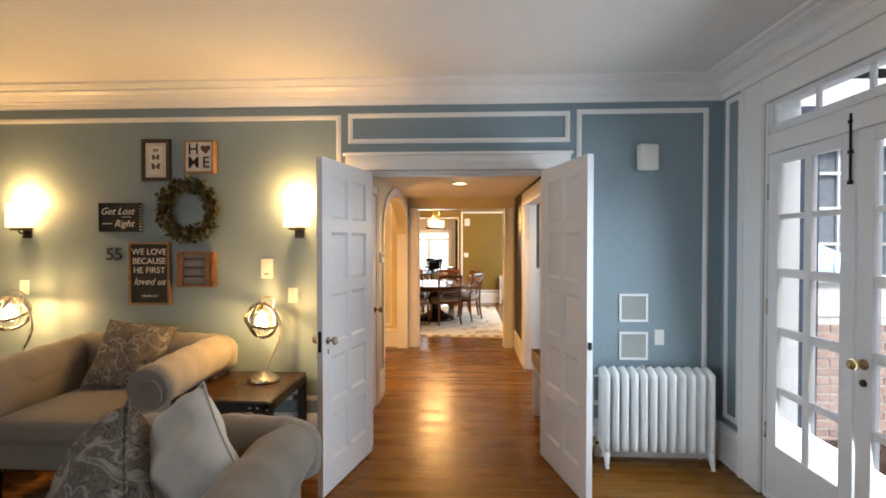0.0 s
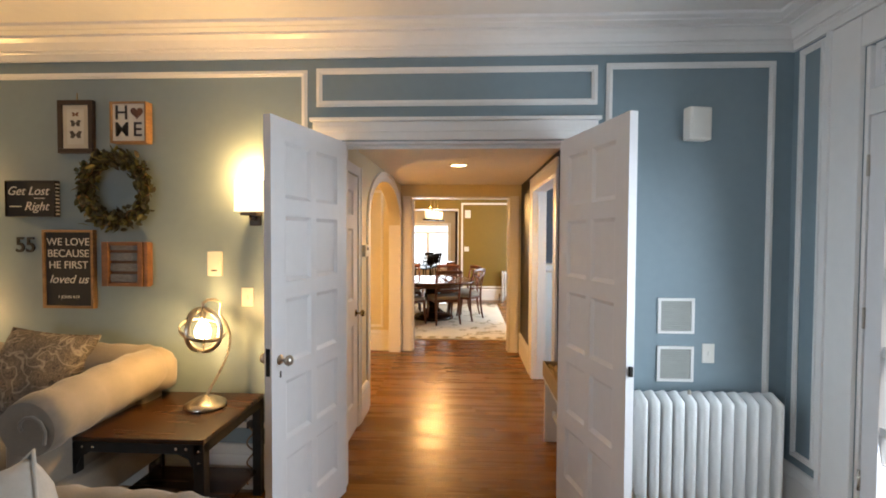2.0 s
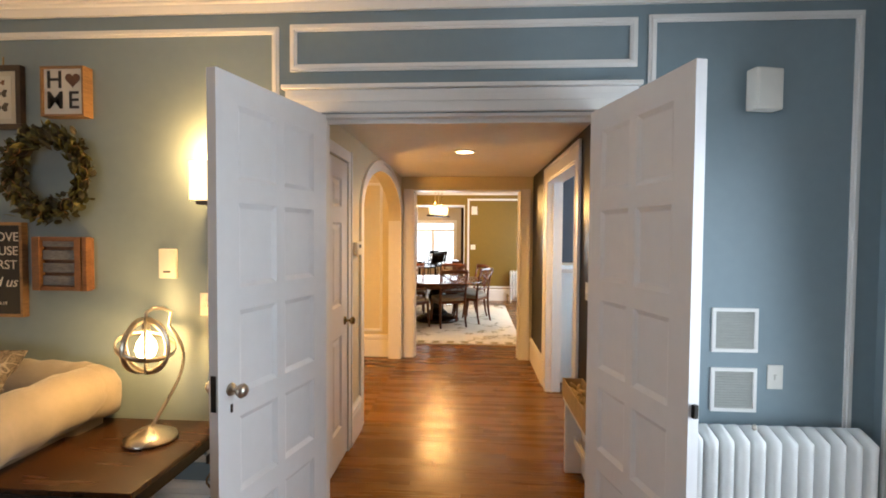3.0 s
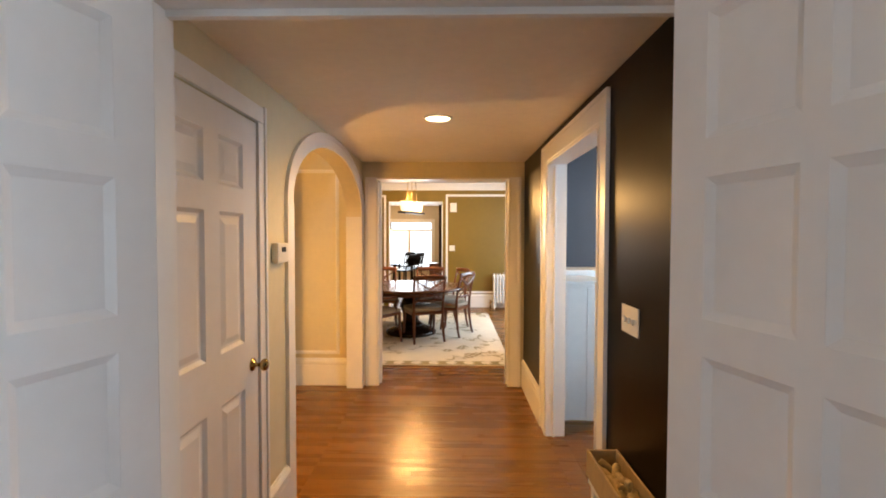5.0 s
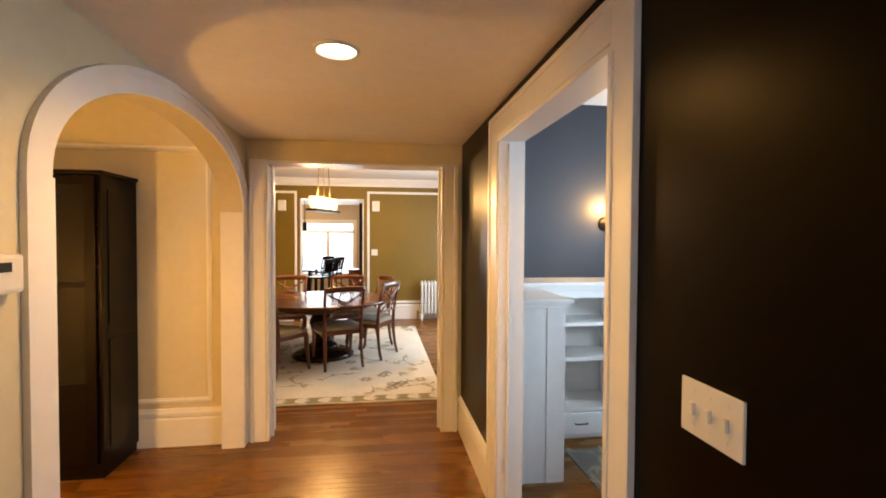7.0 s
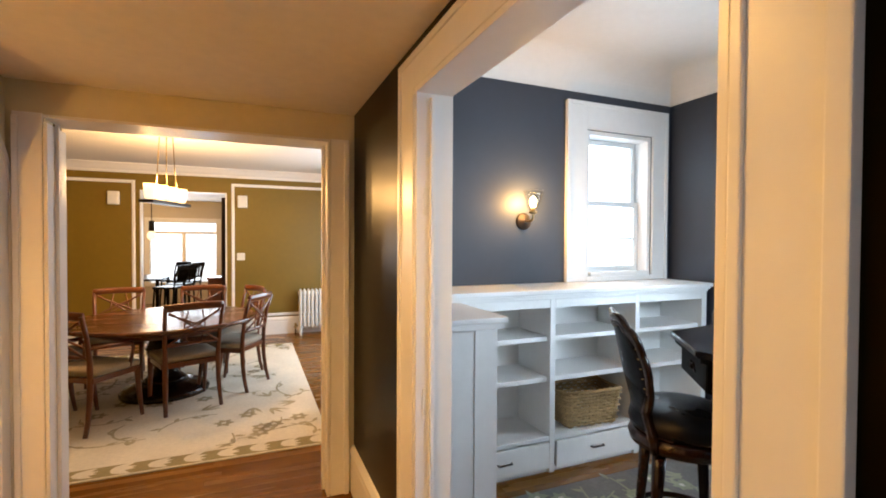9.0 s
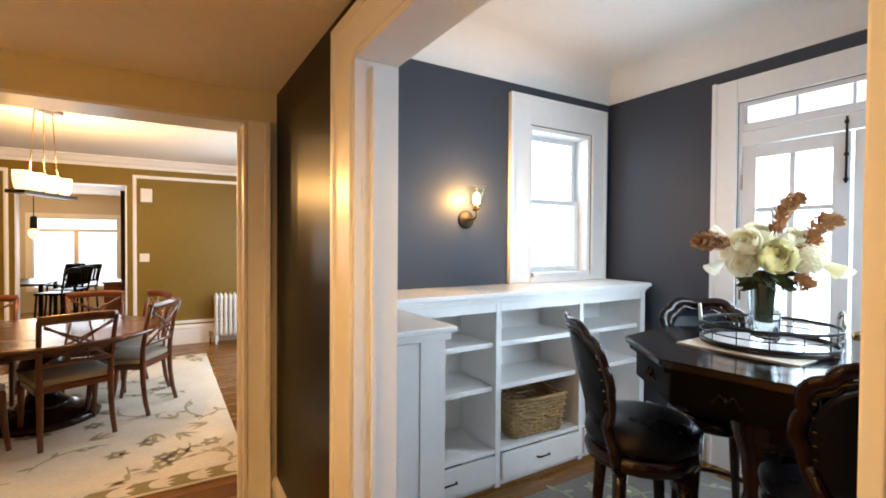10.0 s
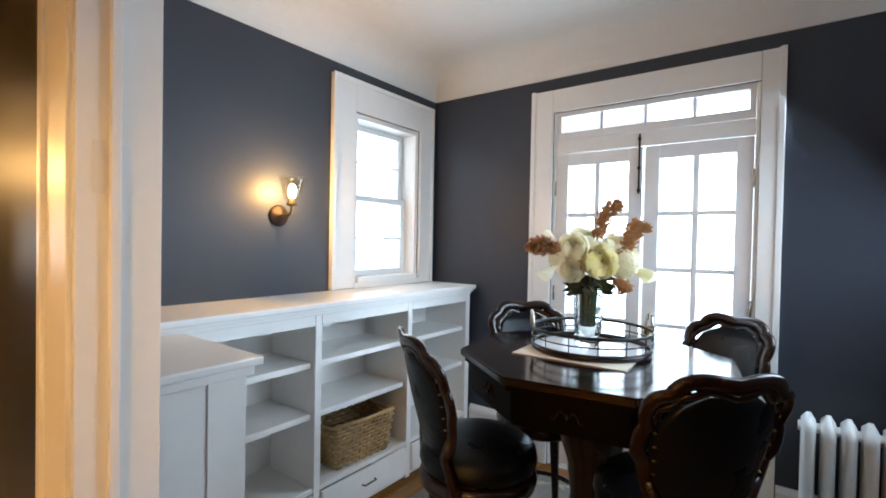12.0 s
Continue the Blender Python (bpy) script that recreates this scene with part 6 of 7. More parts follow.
def dining_chair(m, arms=False):
    """X-back side chair facing local +y: sabre legs, upholstered seat, curved top rail, crossed lattice."""
    c = thing("dining_chair", "cherry X-back dining chair with taupe seat", "dining chair", m, group="chairs round the table")
    w = 0.235
    for s in (-1, 1):
        bm = bmesh.new()
        tube(bm, [(s * (w - 0.01), -0.255, 0), (s * (w - 0.015), -0.225, 0.12), (s * (w - 0.02), -0.205, 0.28), (s * (w - 0.02), -0.20, 0.42), (s * (w - 0.018), -0.205, 0.55), (s * (w - 0.01), -0.235, 0.75), (s * (w - 0.002), -0.285, 0.93)], [0.017, 0.019, 0.021, 0.023, 0.02, 0.018, 0.017], 8)
        part("back_post", bm, CHERRY, c)
        bm = bmesh.new()
        tube(bm, [(s * w, 0.255, 0), (s * w, 0.235, 0.12), (s * w, 0.215, 0.28), (s * w, 0.205, 0.43)], [0.015, 0.018, 0.022, 0.025], 8)
        part("leg", bm, CHERRY, c)
    part("seat_frame", boxes((-w - 0.01, w + 0.01, -0.205, 0.225, 0.395, 0.44), bevel=0.006), CHERRY, c)
    bm = bmesh.new()
    soft(bm, -w - 0.012, w + 0.012, -0.195, 0.235, 0.437, 0.495, 0.022, 0.012)
    part("seat", bm, SEAT_CLOTH, c, "taupe upholstered seat")
    bm = bmesh.new()
    arc = [(-w - 0.005 + (2 * w + 0.01) * k / 12, -0.275 - 0.028 * math.sin(math.pi * k / 12), 0.925 + 0.01 * math.sin(math.pi * k / 12)) for k in range(13)]
    tube(bm, arc, 0.03, 8, flat=(0.013, 0.034))
    part("top_rail", bm, CHERRY, c)
    bm = bmesh.new()
    tube(bm, [(x * 0.96, y + 0.06, z - 0.33) for x, y, z in arc], 0.02, 8, flat=(0.010, 0.016))
    part("lower_rail", bm, CHERRY, c)
    for s in (-1, 1):
        for k in (0.0, 0.30):
            bm = bmesh.new()
            tube(bm, [(s * (w - 0.03) * (1 - 2 * q) + 0.0, -0.228 - 0.05 * q - 0.022 * math.sin(math.pi * q), 0.60 + k * 0.25 + (0.29 - k * 0.3) * q) for q in [i / 8 for i in range(9)]], 0.009, 6)
            part("lattice_bar", bm, CHERRY, c)
    for i in (-1, 1):
        bm = bmesh.new()
        tube(bm, [(i * 0.055, -0.245, 0.61), (i * 0.085, -0.27, 0.75), (i * 0.055, -0.295, 0.90)], 0.007, 6)
        part("lattice_bar", bm, CHERRY, c)
    if arms:
        for s in (-1, 1):
            bm = bmesh.new()
            tube(bm, [(s * (w - 0.01), -0.215, 0.67), (s * (w + 0.025), -0.05, 0.665), (s * (w + 0.03), 0.12, 0.655), (s * (w + 0.01), 0.16, 0.60), (s * w, 0.13, 0.45)], [0.014, 0.017, 0.018, 0.015, 0.015], 8)
            part("armrest", bm, CHERRY, c)
    return c


zc = 0.012
c1 = dining_chair(pose(-0.22, 9.148, zc, 0, 0, 22))
c2 = dining_chair(pose(-0.87, 8.915, zc, 0, 0, -34), arms=True)
c2["label"] = "cherry X-back dining armchair with taupe seat"
for x, y, a in ((0.18, 9.58, 62), (0.13, 10.17, 116), (-0.17, 10.30, 184), (-1.0, 10.26, 187)):
    copy_thing(c1, pose(x, y, zc, 0, 0, a))
copy_thing(c2, pose(-1.34, 9.55, zc, 0, 0, -92))
# linear pendant with glass shades
ch = thing("chandelier", "lit linear pendant with white glass shades on brass rods", "chandelier", pose(-0.44, 9.66, 1.87, 0, 0, -22))
part("bar", boxes((-0.07, 0.07, -0.33, 0.33, 0.0, 0.03), bevel=0.006), BRONZE, ch, "dark bronze bar")
for i, y in enumerate((-0.255, -0.085, 0.085, 0.255)):
    bm = bmesh.new()
    lathe(bm, [(0.025, 0.035), (0.045, 0.045), (0.055, 0.09), (0.06, 0.18), (0.056, 0.18), (0.051, 0.09), (0.04, 0.05)], 20, (0, y, 0))
    part("shade", bm, SHADE_GLOW, ch, "glowing glass shade").visible_shadow = False
    if i in (0, 3):
        q = ch.matrix_world @ Vector((0, y, 0.2))
        lamp("chandelier_light", "POINT", 80, pose(*q), WARM, radius=0.05)
for y in (-0.18, 0.0, 0.18):
    bm = bmesh.new()
    tube(bm, [(0, y, 0.03), (0, y * 0.6, 0.72)], 0.005)
    part("rod", bm, BRASS, ch)
part("canopy", boxes((-0.06, 0.06, -0.16, 0.16, 0.72, 0.748), bevel=0.006), BRONZE, ch)

# ---- kitchen seen beyond ----
sb = thing("low_cabinet", "low red-brown cabinet beyond the opening", "cabinet", pose(-0.17, 13.0, 0))
part("body", boxes((-0.15, 0.15, -0.2, 0.2, 0.05, 0.87), bevel=0.004), CHERRY, sb)
part("top", boxes((-0.17, 0.17, -0.22, 0.22, 0.87, 0.90), bevel=0.004), CHERRY, sb)
part("plinth", boxes((-0.14, 0.14, -0.19, 0.19, 0, 0.05)), CHERRY, sb)
cu = thing("curtain_panel", "narrow dark brown curtain at the opening's edge", "curtain", pose(-0.03, 12.55, 0))
bm = bmesh.new()
rows = [[bm.verts.new((-0.07 + 0.14 * i / 24, 0.03 * math.sin(i * 1.3), z)) for i in range(25)] for z in (0.02, 2.2)]
for i in range(24):
    f = bm.faces.new((rows[0][i], rows[0][i + 1], rows[1][i + 1], rows[1][i]))
    f.smooth = True
bmesh.ops.solidify(bm, geom=bm.faces, thickness=0.004)
part("cloth", bm, mat("brown_curtain_cloth", (0.09, 0.035, 0.015), 0.85, vary=0.2), cu)


def bar_stool(m):
    c = thing("bar_stool", "dark wooden high-back bar stool in the kitchen", "bar stool", m, group="kitchen bar stools")
    for sx in (-1, 1):
        for sy in (-1, 1):
            bm = bmesh.new()
            tube(bm, [(sx * 0.20, sy * 0.20, 0), (sx * 0.17, sy * 0.17, 0.62)], 0.018, 6)
            part("leg", bm, CABINET, c)
    part("seat", boxes((-0.20, 0.20, -0.2, 0.2, 0.61, 0.65), bevel=0.012), CABINET, c)
    for s in (-1, 1):
        bm = bmesh.new()
        tube(bm, [(s * 0.18, -0.18, 0.64), (s * 0.19, -0.22, 0.85), (s * 0.19, -0.27, 1.02)], 0.016, 6)
        part("back_post", bm, CABINET, c)
    for z, hgt in ((0.74, 0.02), (1.0, 0.045)):
        part("rail", boxes((-0.19, 0.19, -0.275 + (1.0 - z) * 0.2, -0.252 + (1.0 - z) * 0.2, z - hgt, z + hgt), bevel=0.006), CABINET, c)
    for k in range(4):
        x = -0.12 + k * 0.08
        bm = bmesh.new()
        tube(bm, [(x, -0.212, 0.74), (x, -0.235, 0.86), (x, -0.262, 0.98)], 0.012, 6, flat=(0.022, 0.007))
        part("splat", bm, CABINET, c)
    return c


k1 = bar_stool(pose(-0.92, 15.5, 0, 0, 0, 60))
for x, y, a in ((-0.98, 14.85, 65), (-1.22, 15.95, 50), (-1.08, 14.25, 70)):
    copy_thing(k1, pose(x, y, 0, 0, 0, a))
kt = thing("kitchen_table", "dark wooden table near the kitchen window", "table", pose(-1.85, 15.5, 0))
part("tabletop", boxes((-0.55, 0.55, -0.7, 0.7, 0.71, 0.75), bevel=0.006), CABINET, kt)
for sx in (-1, 1):
    for sy in (-1, 1):
        part("leg", boxes((sx * 0.48 - 0.03, sx * 0.48 + 0.03, sy * 0.62 - 0.03, sy * 0.62 + 0.03, 0, 0.71)), CABINET, kt)

kl = thing("pendant_lamp", "lit globe pendant lamp on a dark stem in the kitchen", "pendant lamp", pose(-1.57, 15.5, 1.6))
bm = bmesh.new()
tube(bm, [(0, 0, 0.10), (0, 0, 0.45), (0, 0, 0.849)], 0.008)
part("stem", bm, IRON, kl)
bm = bmesh.new()
lathe(bm, [(0.05, 0.09), (0.055, 0.10), (0.05, 0.30), (0.02, 0.32)], 16)
part("sleeve", bm, IRON, kl, "dark metal sleeve")
bm = bmesh.new()
lathe(bm, [(0.02, -0.09), (0.06, -0.065), (0.085, 0.0), (0.07, 0.06), (0.04, 0.09)], 20)
part("globe", bm, SHADE_GLOW, kl, "glowing glass globe").visible_shadow = False
lamp("pendant_light", "POINT", 55, pose(-1.57, 15.5, 1.6), WARM, radius=0.07)

# ---- den: built-in bookcase ----
FY = 6.845
bk = thing("bookcase", "white built-in bookcase with open shelves and drawers", "bookcase", pose(0, 0, 0))
ends = [1.44, 2.17, 2.90, 3.575]
part("back_panel", boxes((1.047, 3.60, 7.235, 7.248, 0.0, 1.15)), TRIM, bk)
for i, x in enumerate(ends):
    w = 0.02 if i in (1, 2) else 0.026
    part("divider", boxes((x - w, x + w, FY, 7.234, 0.0, 1.145), bevel=0.002), TRIM, bk)
part("face_rail", boxes((1.47, 2.148, FY + 0.001, FY + 0.02, 1.09, 1.145), (2.192, 2.878, FY + 0.001, FY + 0.02, 1.09, 1.145), (2.922, 3.547, FY + 0.001, FY + 0.02, 1.09, 1.145)), TRIM, bk)
for a, b in zip(ends, ends[1:]):
    a, b = a + 0.023, b - 0.023
    part("bottom_board", boxes((a, b, FY + 0.002, 7.234, 0.215, 0.24), bevel=0.002), TRIM, bk)
    for z in (0.60, 0.87):
        part("shelf", boxes((a, b, FY + 0.03, 7.234, z - 0.006, z + 0.026), bevel=0.003), TRIM, bk)
    part("kick_board", boxes((a, b, FY + 0.02, FY + 0.035, 0, 0.03)), TRIM, bk)
    dr = part("drawer", boxes((a + 0.006, b - 0.006, FY - 0.012, FY + 0.01, 0.035, 0.205), bevel=0.004), TRIM, bk)
    m_ = (a + b) / 2
    bm = bmesh.new()
    tube(bm, [(m_ - 0.05, FY - 0.012, 0.125), (m_ - 0.045, FY - 0.032, 0.125), (m_ + 0.045, FY - 0.032, 0.125), (m_ + 0.05, FY - 0.012, 0.125)], 0.005, 6)
    part("handle", bm, BRONZE, dr, "dark bronze pull")
tp = thing("wooden_ledge", "white moulded top of the built-in bookcase", "ledge", pose(0, 0, 0))
part("top_board", boxes((1.047, 3.62, 6.80, 7.249, 1.182, 1.212), bevel=0.006), TRIM, tp)
part("under_moulding", boxes((1.047, 3.605, 6.815, 7.249, 1.165, 1.1815), (1.047, 3.595, 6.83, 7.249, 1.146, 1.1645), bevel=0.003), TRIM, tp)
ret = thing("bookcase_return", "white panelled return cabinet beside the opening", "cabinet", pose(0, 0, 0))
part("side_panel", boxes((1.10, 1.40, 6.269, FY - 0.003, 0, 1.105)), TRIM, ret)
part("stile", boxes((1.305, 1.425, 6.262, 6.2685, 0, 1.105), (1.10, 1.16, 6.262, 6.2685, 0, 1.105), bevel=0.002), TRIM, ret)
part("end_board", boxes((1.4015, 1.425, 6.2695, FY - 0.003, 0, 1.105)), TRIM, ret)
part("top_board", boxes((1.047, 1.475, 6.245, 6.798, 1.135, 1.162), bevel=0.006), TRIM, ret)
part("under_moulding", boxes((1.08, 1.45, 6.255, 6.81, 1.106, 1.1345), bevel=0.004), TRIM, ret)

# woven basket on the shelf
ba = thing("wicker_basket", "rectangular woven seagrass basket on a shelf", "basket", pose(2.54, 7.0, 0.241, 0, 0, -4))
bw, bd, bh = 0.225, 0.135, 0.25
bm = bmesh.new()
levels = 11
for i in range(levels):
    z = 0.02 + (bh - 0.03) * i / (levels - 1)
    g = 0.86 + 0.14 * z / bh
    pts = []
    for (xa, ya), (xb, yb) in zip(((-1, -1), (1, -1), (1, 1), (-1, 1)), ((1, -1), (1, 1), (-1, 1), (-1, -1))):
        for k in range(14):
            u = k / 14
            wob = 0.0095 * (1 if (k + i) % 2 else -1)
            x, y = xa + (xb - xa) * u, ya + (yb - ya) * u
            nx, ny = (0, ya) if ya == yb else (xa, 0)
            pts.append((x * bw * g + nx * wob, y * bd * g + ny * wob, z))
    tube(bm, pts, 0.0098, 6, True)
part("weave", bm, WICKER, ba, "woven strands")
bm = bmesh.new()
for (xa, ya), (xb, yb) in zip(((-1, -1), (1, -1), (1, 1), (-1, 1)), ((1, -1), (1, 1), (-1, 1), (-1, -1))):
    for k in range(8):
        u = (k + 0.5) / 8
        x, y = xa + (xb - xa) * u, ya + (yb - ya) * u
        tube(bm, [(x * bw * 0.86, y * bd * 0.86, 0.01), (x * bw, y * bd, bh)], 0.005, 5)
tagged(part("stake", bm, WICKER, ba), kind="stuff")
bm = bmesh.new()
tube(bm, [(-bw, -bd, bh), (0, -bd * 1.02, bh - 0.006), (bw, -bd, bh), (bw * 1.02, 0, bh - 0.01), (bw, bd, bh), (0, bd, bh - 0.006), (-bw, bd, bh), (-bw * 1.02, 0, bh - 0.01)], 0.013, 8, True)
part("rim", bm, WICKER, ba)
for sx in (-1, 1):
    for sy in (-1, 1):
        bm = bmesh.new()
        lathe(bm, [(0.018, 0), (0.022, 0.012), (0.016, 0.024)], 10, (sx * bw * 0.74, sy * bd * 0.72, 0))
        part("foot", bm, WICKER, ba)
part("bottom", boxes((-bw * 0.86, bw * 0.86, -bd * 0.86, bd * 0.86, 0.018, 0.026)), WICKER, ba)

# sconce of the den
ds = thing("wall_sconce", "lit brass sconce with clear glass shade on a slate wall", "wall lamp", pose(2.19, DY1, 1.67))
bm = bmesh.new()
lathe(bm, [(0.062, 0), (0.062, 0.008), (0.050, 0.016), (0.02, 0.024), (0.012, 0.03)], 28)
bmesh.ops.rotate(bm, verts=bm.verts, matrix=Matrix.Rotation(radians(90), 3, "X"))
part("backplate", bm, BRONZE, ds, "round bronze backplate")
bm = bmesh.new()
tube(bm, [(0, -0.02, 0), (0, -0.10, 0.0), (0, -0.125, 0.012), (0, -0.13, 0.04), (0, -0.13, 0.075)], 0.008, 8)
lathe(bm, [(0.012, 0.05), (0.03, 0.058), (0.03, 0.066), (0.018, 0.072), (0.018, 0.095)], 16, (0, -0.13, 0))
part("arm", bm, BRASS, ds, "aged brass arm")
bm = bmesh.new()
lathe(bm, [(0.010, 0.09), (0.022, 0.115), (0.024, 0.14), (0.016, 0.165), (0.004, 0.175)], 14, (0, -0.13, 0))
b = part("bulb", bm, BULB_GLOW, ds, "glowing bulb")
b.visible_shadow = False
bm = bmesh.new()
lathe(bm, [(0.030, 0.07), (0.045, 0.10), (0.068, 0.19), (0.072, 0.215), (0.070, 0.215), (0.066, 0.19), (0.043, 0.10), (0.028, 0.072)], 28, (0, -0.13, 0))
g = part("shade", bm, THIN, ds, "clear glass shade")
g.visible_shadow = False
lamp("den_sconce_light", "POINT", 24, pose(2.19, DY1 - 0.13, 1.67 + 0.14), WARM, radius=0.02)

# rug of the den
dr_ = thing("area_rug", "grey-brown rug with pale green leaf pattern", "rug", pose(2.72, 5.55, 0))
part("ground_weave", boxes((-1.12, 0.75, -1.1, 1.12, 0, 0.009), bevel=0.003), RUG_GREY, dr_)
bm, bm2 = bmesh.new(), bmesh.new()
rnd = random.Random(3)
floral(bm, bm2, rnd, -1.08, 0.7, -1.05, 1.08, 120, 0.34, 0.0095)
tagged(part("pattern", bm, RUG_LEAF, dr_, "pale green leaves"), kind="stuff")
tagged(part("pale_pattern", bm2, RUG_CREAM, dr_), kind="stuff")

# ---- den: counter-height games table ----
TX, TY = 2.59, 5.55
gt = thing("pub_table", "black polished octagonal counter-height table", "table", pose(TX, TY, 0.010))
turn = radians(31)
oct_ = lambda r: [(r * math.cos(turn + math.pi / 4 * k), r * math.sin(turn + math.pi / 4 * k)) for k in range(8)]
bm = bmesh.new()
prism(bm, oct_(0.572), 1.035, 1.065)
bmesh.ops.bevel(bm, geom=[e for e in bm.edges], offset=0.006, segments=2, affect="EDGES")
part("tabletop", bm, EBONY, gt, "glossy black octagonal top")
bm = bmesh.new()
prism(bm, oct_(0.55), 1.012, 1.034)
part("under_moulding", bm, EBONY_SATIN, gt)
bm = bmesh.new()
prism(bm, oct_(0.52), 0.885, 1.011)
bmesh.ops.bevel(bm, geom=[e for e in bm.edges], offset=0.004, segments=2, affect="EDGES")
part("apron", bm, EBONY_SATIN, gt, "deep dark apron")
for k in range(8):
    a = turn + math.pi / 4 * (k + 0.5)
    bm = bmesh.new()
    r_ = 0.52 * math.cos(math.pi / 8) + 0.004
    ctr = Vector((r_ * math.cos(a), r_ * math.sin(a), 0.95))
    tdir = Vector((-math.sin(a), math.cos(a), 0))
    for s in (-1, 1):
        tube(bm, [ctr + tdir * s * (0.008 + 0.05 * q) + Vector((0, 0, 0.018 * math.sin(q * 6))) for q in [i / 8 for i in range(9)]], [0.006 * (1 - 0.7 * i / 8) for i in range(9)], 6)
    lathe(bm, [(0.004, -0.016), (0.012, 0), (0.004, 0.016)], 8, ctr)
    part("carving", bm, CARVED, gt, "small carved ornament")
bm = bmesh.new()
lathe(bm, [(0.10, 0.14), (0.15, 0.18), (0.16, 0.24), (0.11, 0.34), (0.085, 0.45), (0.10, 0.60), (0.14, 0.72), (0.15, 0.80), (0.20, 0.884)], 28)
part("pedestal", bm, CARVED, gt, "turned pedestal")
for k in range(4):
    a = radians(45 + 90 * k + 12)
    bm = bmesh.new()
    d = Vector((math.cos(a), math.sin(a), 0))
    tube(bm, [d * 0.08 + Vector((0, 0, 0.24)), d * 0.20 + Vector((0, 0, 0.22)), d * 0.31 + Vector((0, 0, 0.12)), d * 0.38 + Vector((0, 0, 0.05)), d * 0.42 + Vector((0, 0, 0.03))], [0.06, 0.055, 0.045, 0.04, 0.03], 10)
    part("foot", bm, CARVED, gt)


def carved_stool(m, label):
    """Swivel counter stool facing local +y: round leather seat, carved scalloped back ring with leather pad, four turned legs, foot ring."""
    c = thing("counter_stool", label, "counter stool", m, group="stools round the pub table")
    bm = bmesh.new()
    lathe(bm, [(0.205, 0.66), (0.225, 0.675), (0.232, 0.70), (0.225, 0.735), (0.19, 0.765), (0.11, 0.782), (0.01, 0.786)], 36)
    part("seat", bm, LEATHER, c, "black leather seat")
    bm = bmesh.new()
    lathe(bm, [(0.20, 0.585), (0.225, 0.60), (0.232, 0.63), (0.222, 0.655), (0.20, 0.662)], 36)
    part("seat_ring", bm, CARVED, c, "carved seat ring")
    for k in range(4):
        a = math.pi / 4 + math.pi / 2 * k
        d = Vector((math.cos(a), math.sin(a), 0))
        bm = bmesh.new()
        tube(bm, [d * 0.235 + Vector((0, 0, 0)), d * 0.222 + Vector((0, 0, 0.04)), d * 0.21 + Vector((0, 0, 0.20)), d * 0.19 + Vector((0, 0, 0.42)), d * 0.175 + Vector((0, 0, 0.60))], [0.022, 0.016, 0.021, 0.026, 0.032], 10)
        part("leg", bm, CARVED, c)
    bm = bmesh.new()
    tube(bm, [(0.205 * math.cos(2 * math.pi * i / 32), 0.205 * math.sin(2 * math.pi * i / 32), 0.24) for i in range(32)], 0.014, 8, True)
    part("foot_ring", bm, CARVED, c)

    def back(u, v):
        """A point of the back: u across from -1 to 1, v up from 0 to 1; the back leans and wraps the seat."""
        z = 0.72 + 0.44 * v
        half = 0.175 + 0.055 * v
        ang = u * (0.95 + 0.08 * v)
        return Vector((half * math.sin(ang) * 1.12, -0.205 - 0.10 * v ** 1.4 + 0.115 * (1 - math.cos(ang)), z))
    rim = []
    n = 64
    for i in range(n + 1):
        a = -0.30 * math.pi + 1.6 * math.pi * i / n
        u, v = math.cos(a), 0.5 + 0.5 * math.sin(a)
        u = math.copysign(abs(u) ** 0.75, u)
        v = 0.5 + math.copysign(0.5 * abs(math.sin(a)) ** 0.8, math.sin(a))
        p = back(u, v)
        scal = 0.019 * abs(math.sin(i * math.pi / 8)) if v > 0.45 else 0.0
        p += Vector((p.x, 0, p.z - 0.95)).normalized() * scal
        rim.append(p)
    bm = bmesh.new()
    tube(bm, rim, 0.02, 10, flat=(0.016, 0.025))
    part("back_frame", bm, CARVED, c, "carved scalloped frame")
    bm = bmesh.new()
    top = [p for p in rim if p.z > 1.04]
    tube(bm, [Vector((p.x * 0.86, p.y + 0.004, 0.95 + (p.z - 0.95) * 0.855)) + Vector((0, 0, 0.006 * math.sin(i * 1.2))) for i, p in enumerate(top)], 0.015, 8, flat=(0.011, 0.017))
    part("pierced_rail", bm, CARVED, c)
    for i in range(3, len(top) - 3, 4):
        p, q = top[i], top[min(i + 3, len(top) - 1)]
        bm = bmesh.new()
        tube(bm, [p, Vector(((p.x + q.x) / 2 * 0.93, (p.y + q.y) / 2, 0.95 + (((p.z + q.z) / 2) - 0.95) * 0.92)), Vector((q.x * 0.87, q.y, 0.95 + (q.z - 0.95) * 0.85))], 0.008, 6)
        part("carved_link", bm, CARVED, c)
    bm = bmesh.new()
    for s in (1, -1):
        rows = []
        for j in range(9):
            v = 0.06 + 0.87 * j / 8
            lim = 0.93 * math.sqrt(max(0.05, 1 - (2 * (v - 0.46) / 0.98) ** 2))
            rows.append([bm.verts.new(back(lim * (k / 6 - 1), v) + Vector((0, s * (0.006 + 0.016 * (1 - (k / 6 - 1) ** 2) * math.sin(math.pi * (j + 0.4) / 8.8)), 0))) for k in range(13)])
        for A, B in zip(rows, rows[1:]):
            for k in range(12):
                f = bm.faces.new((A[k], A[k + 1], B[k + 1], B[k]))
                f.smooth = True
        if s == 1:
            first = rows
    edge = lambda r: r[0] + [q[-1] for q in r[1:]] + r[-1][-2::-1] + [q[0] for q in r[-2:0:-1]]
    A, B = edge(first), edge(rows)
    for k in range(len(A)):
        bm.faces.new((A[k], A[(k + 1) % len(A)], B[(k + 1) % len(A)], B[k]))
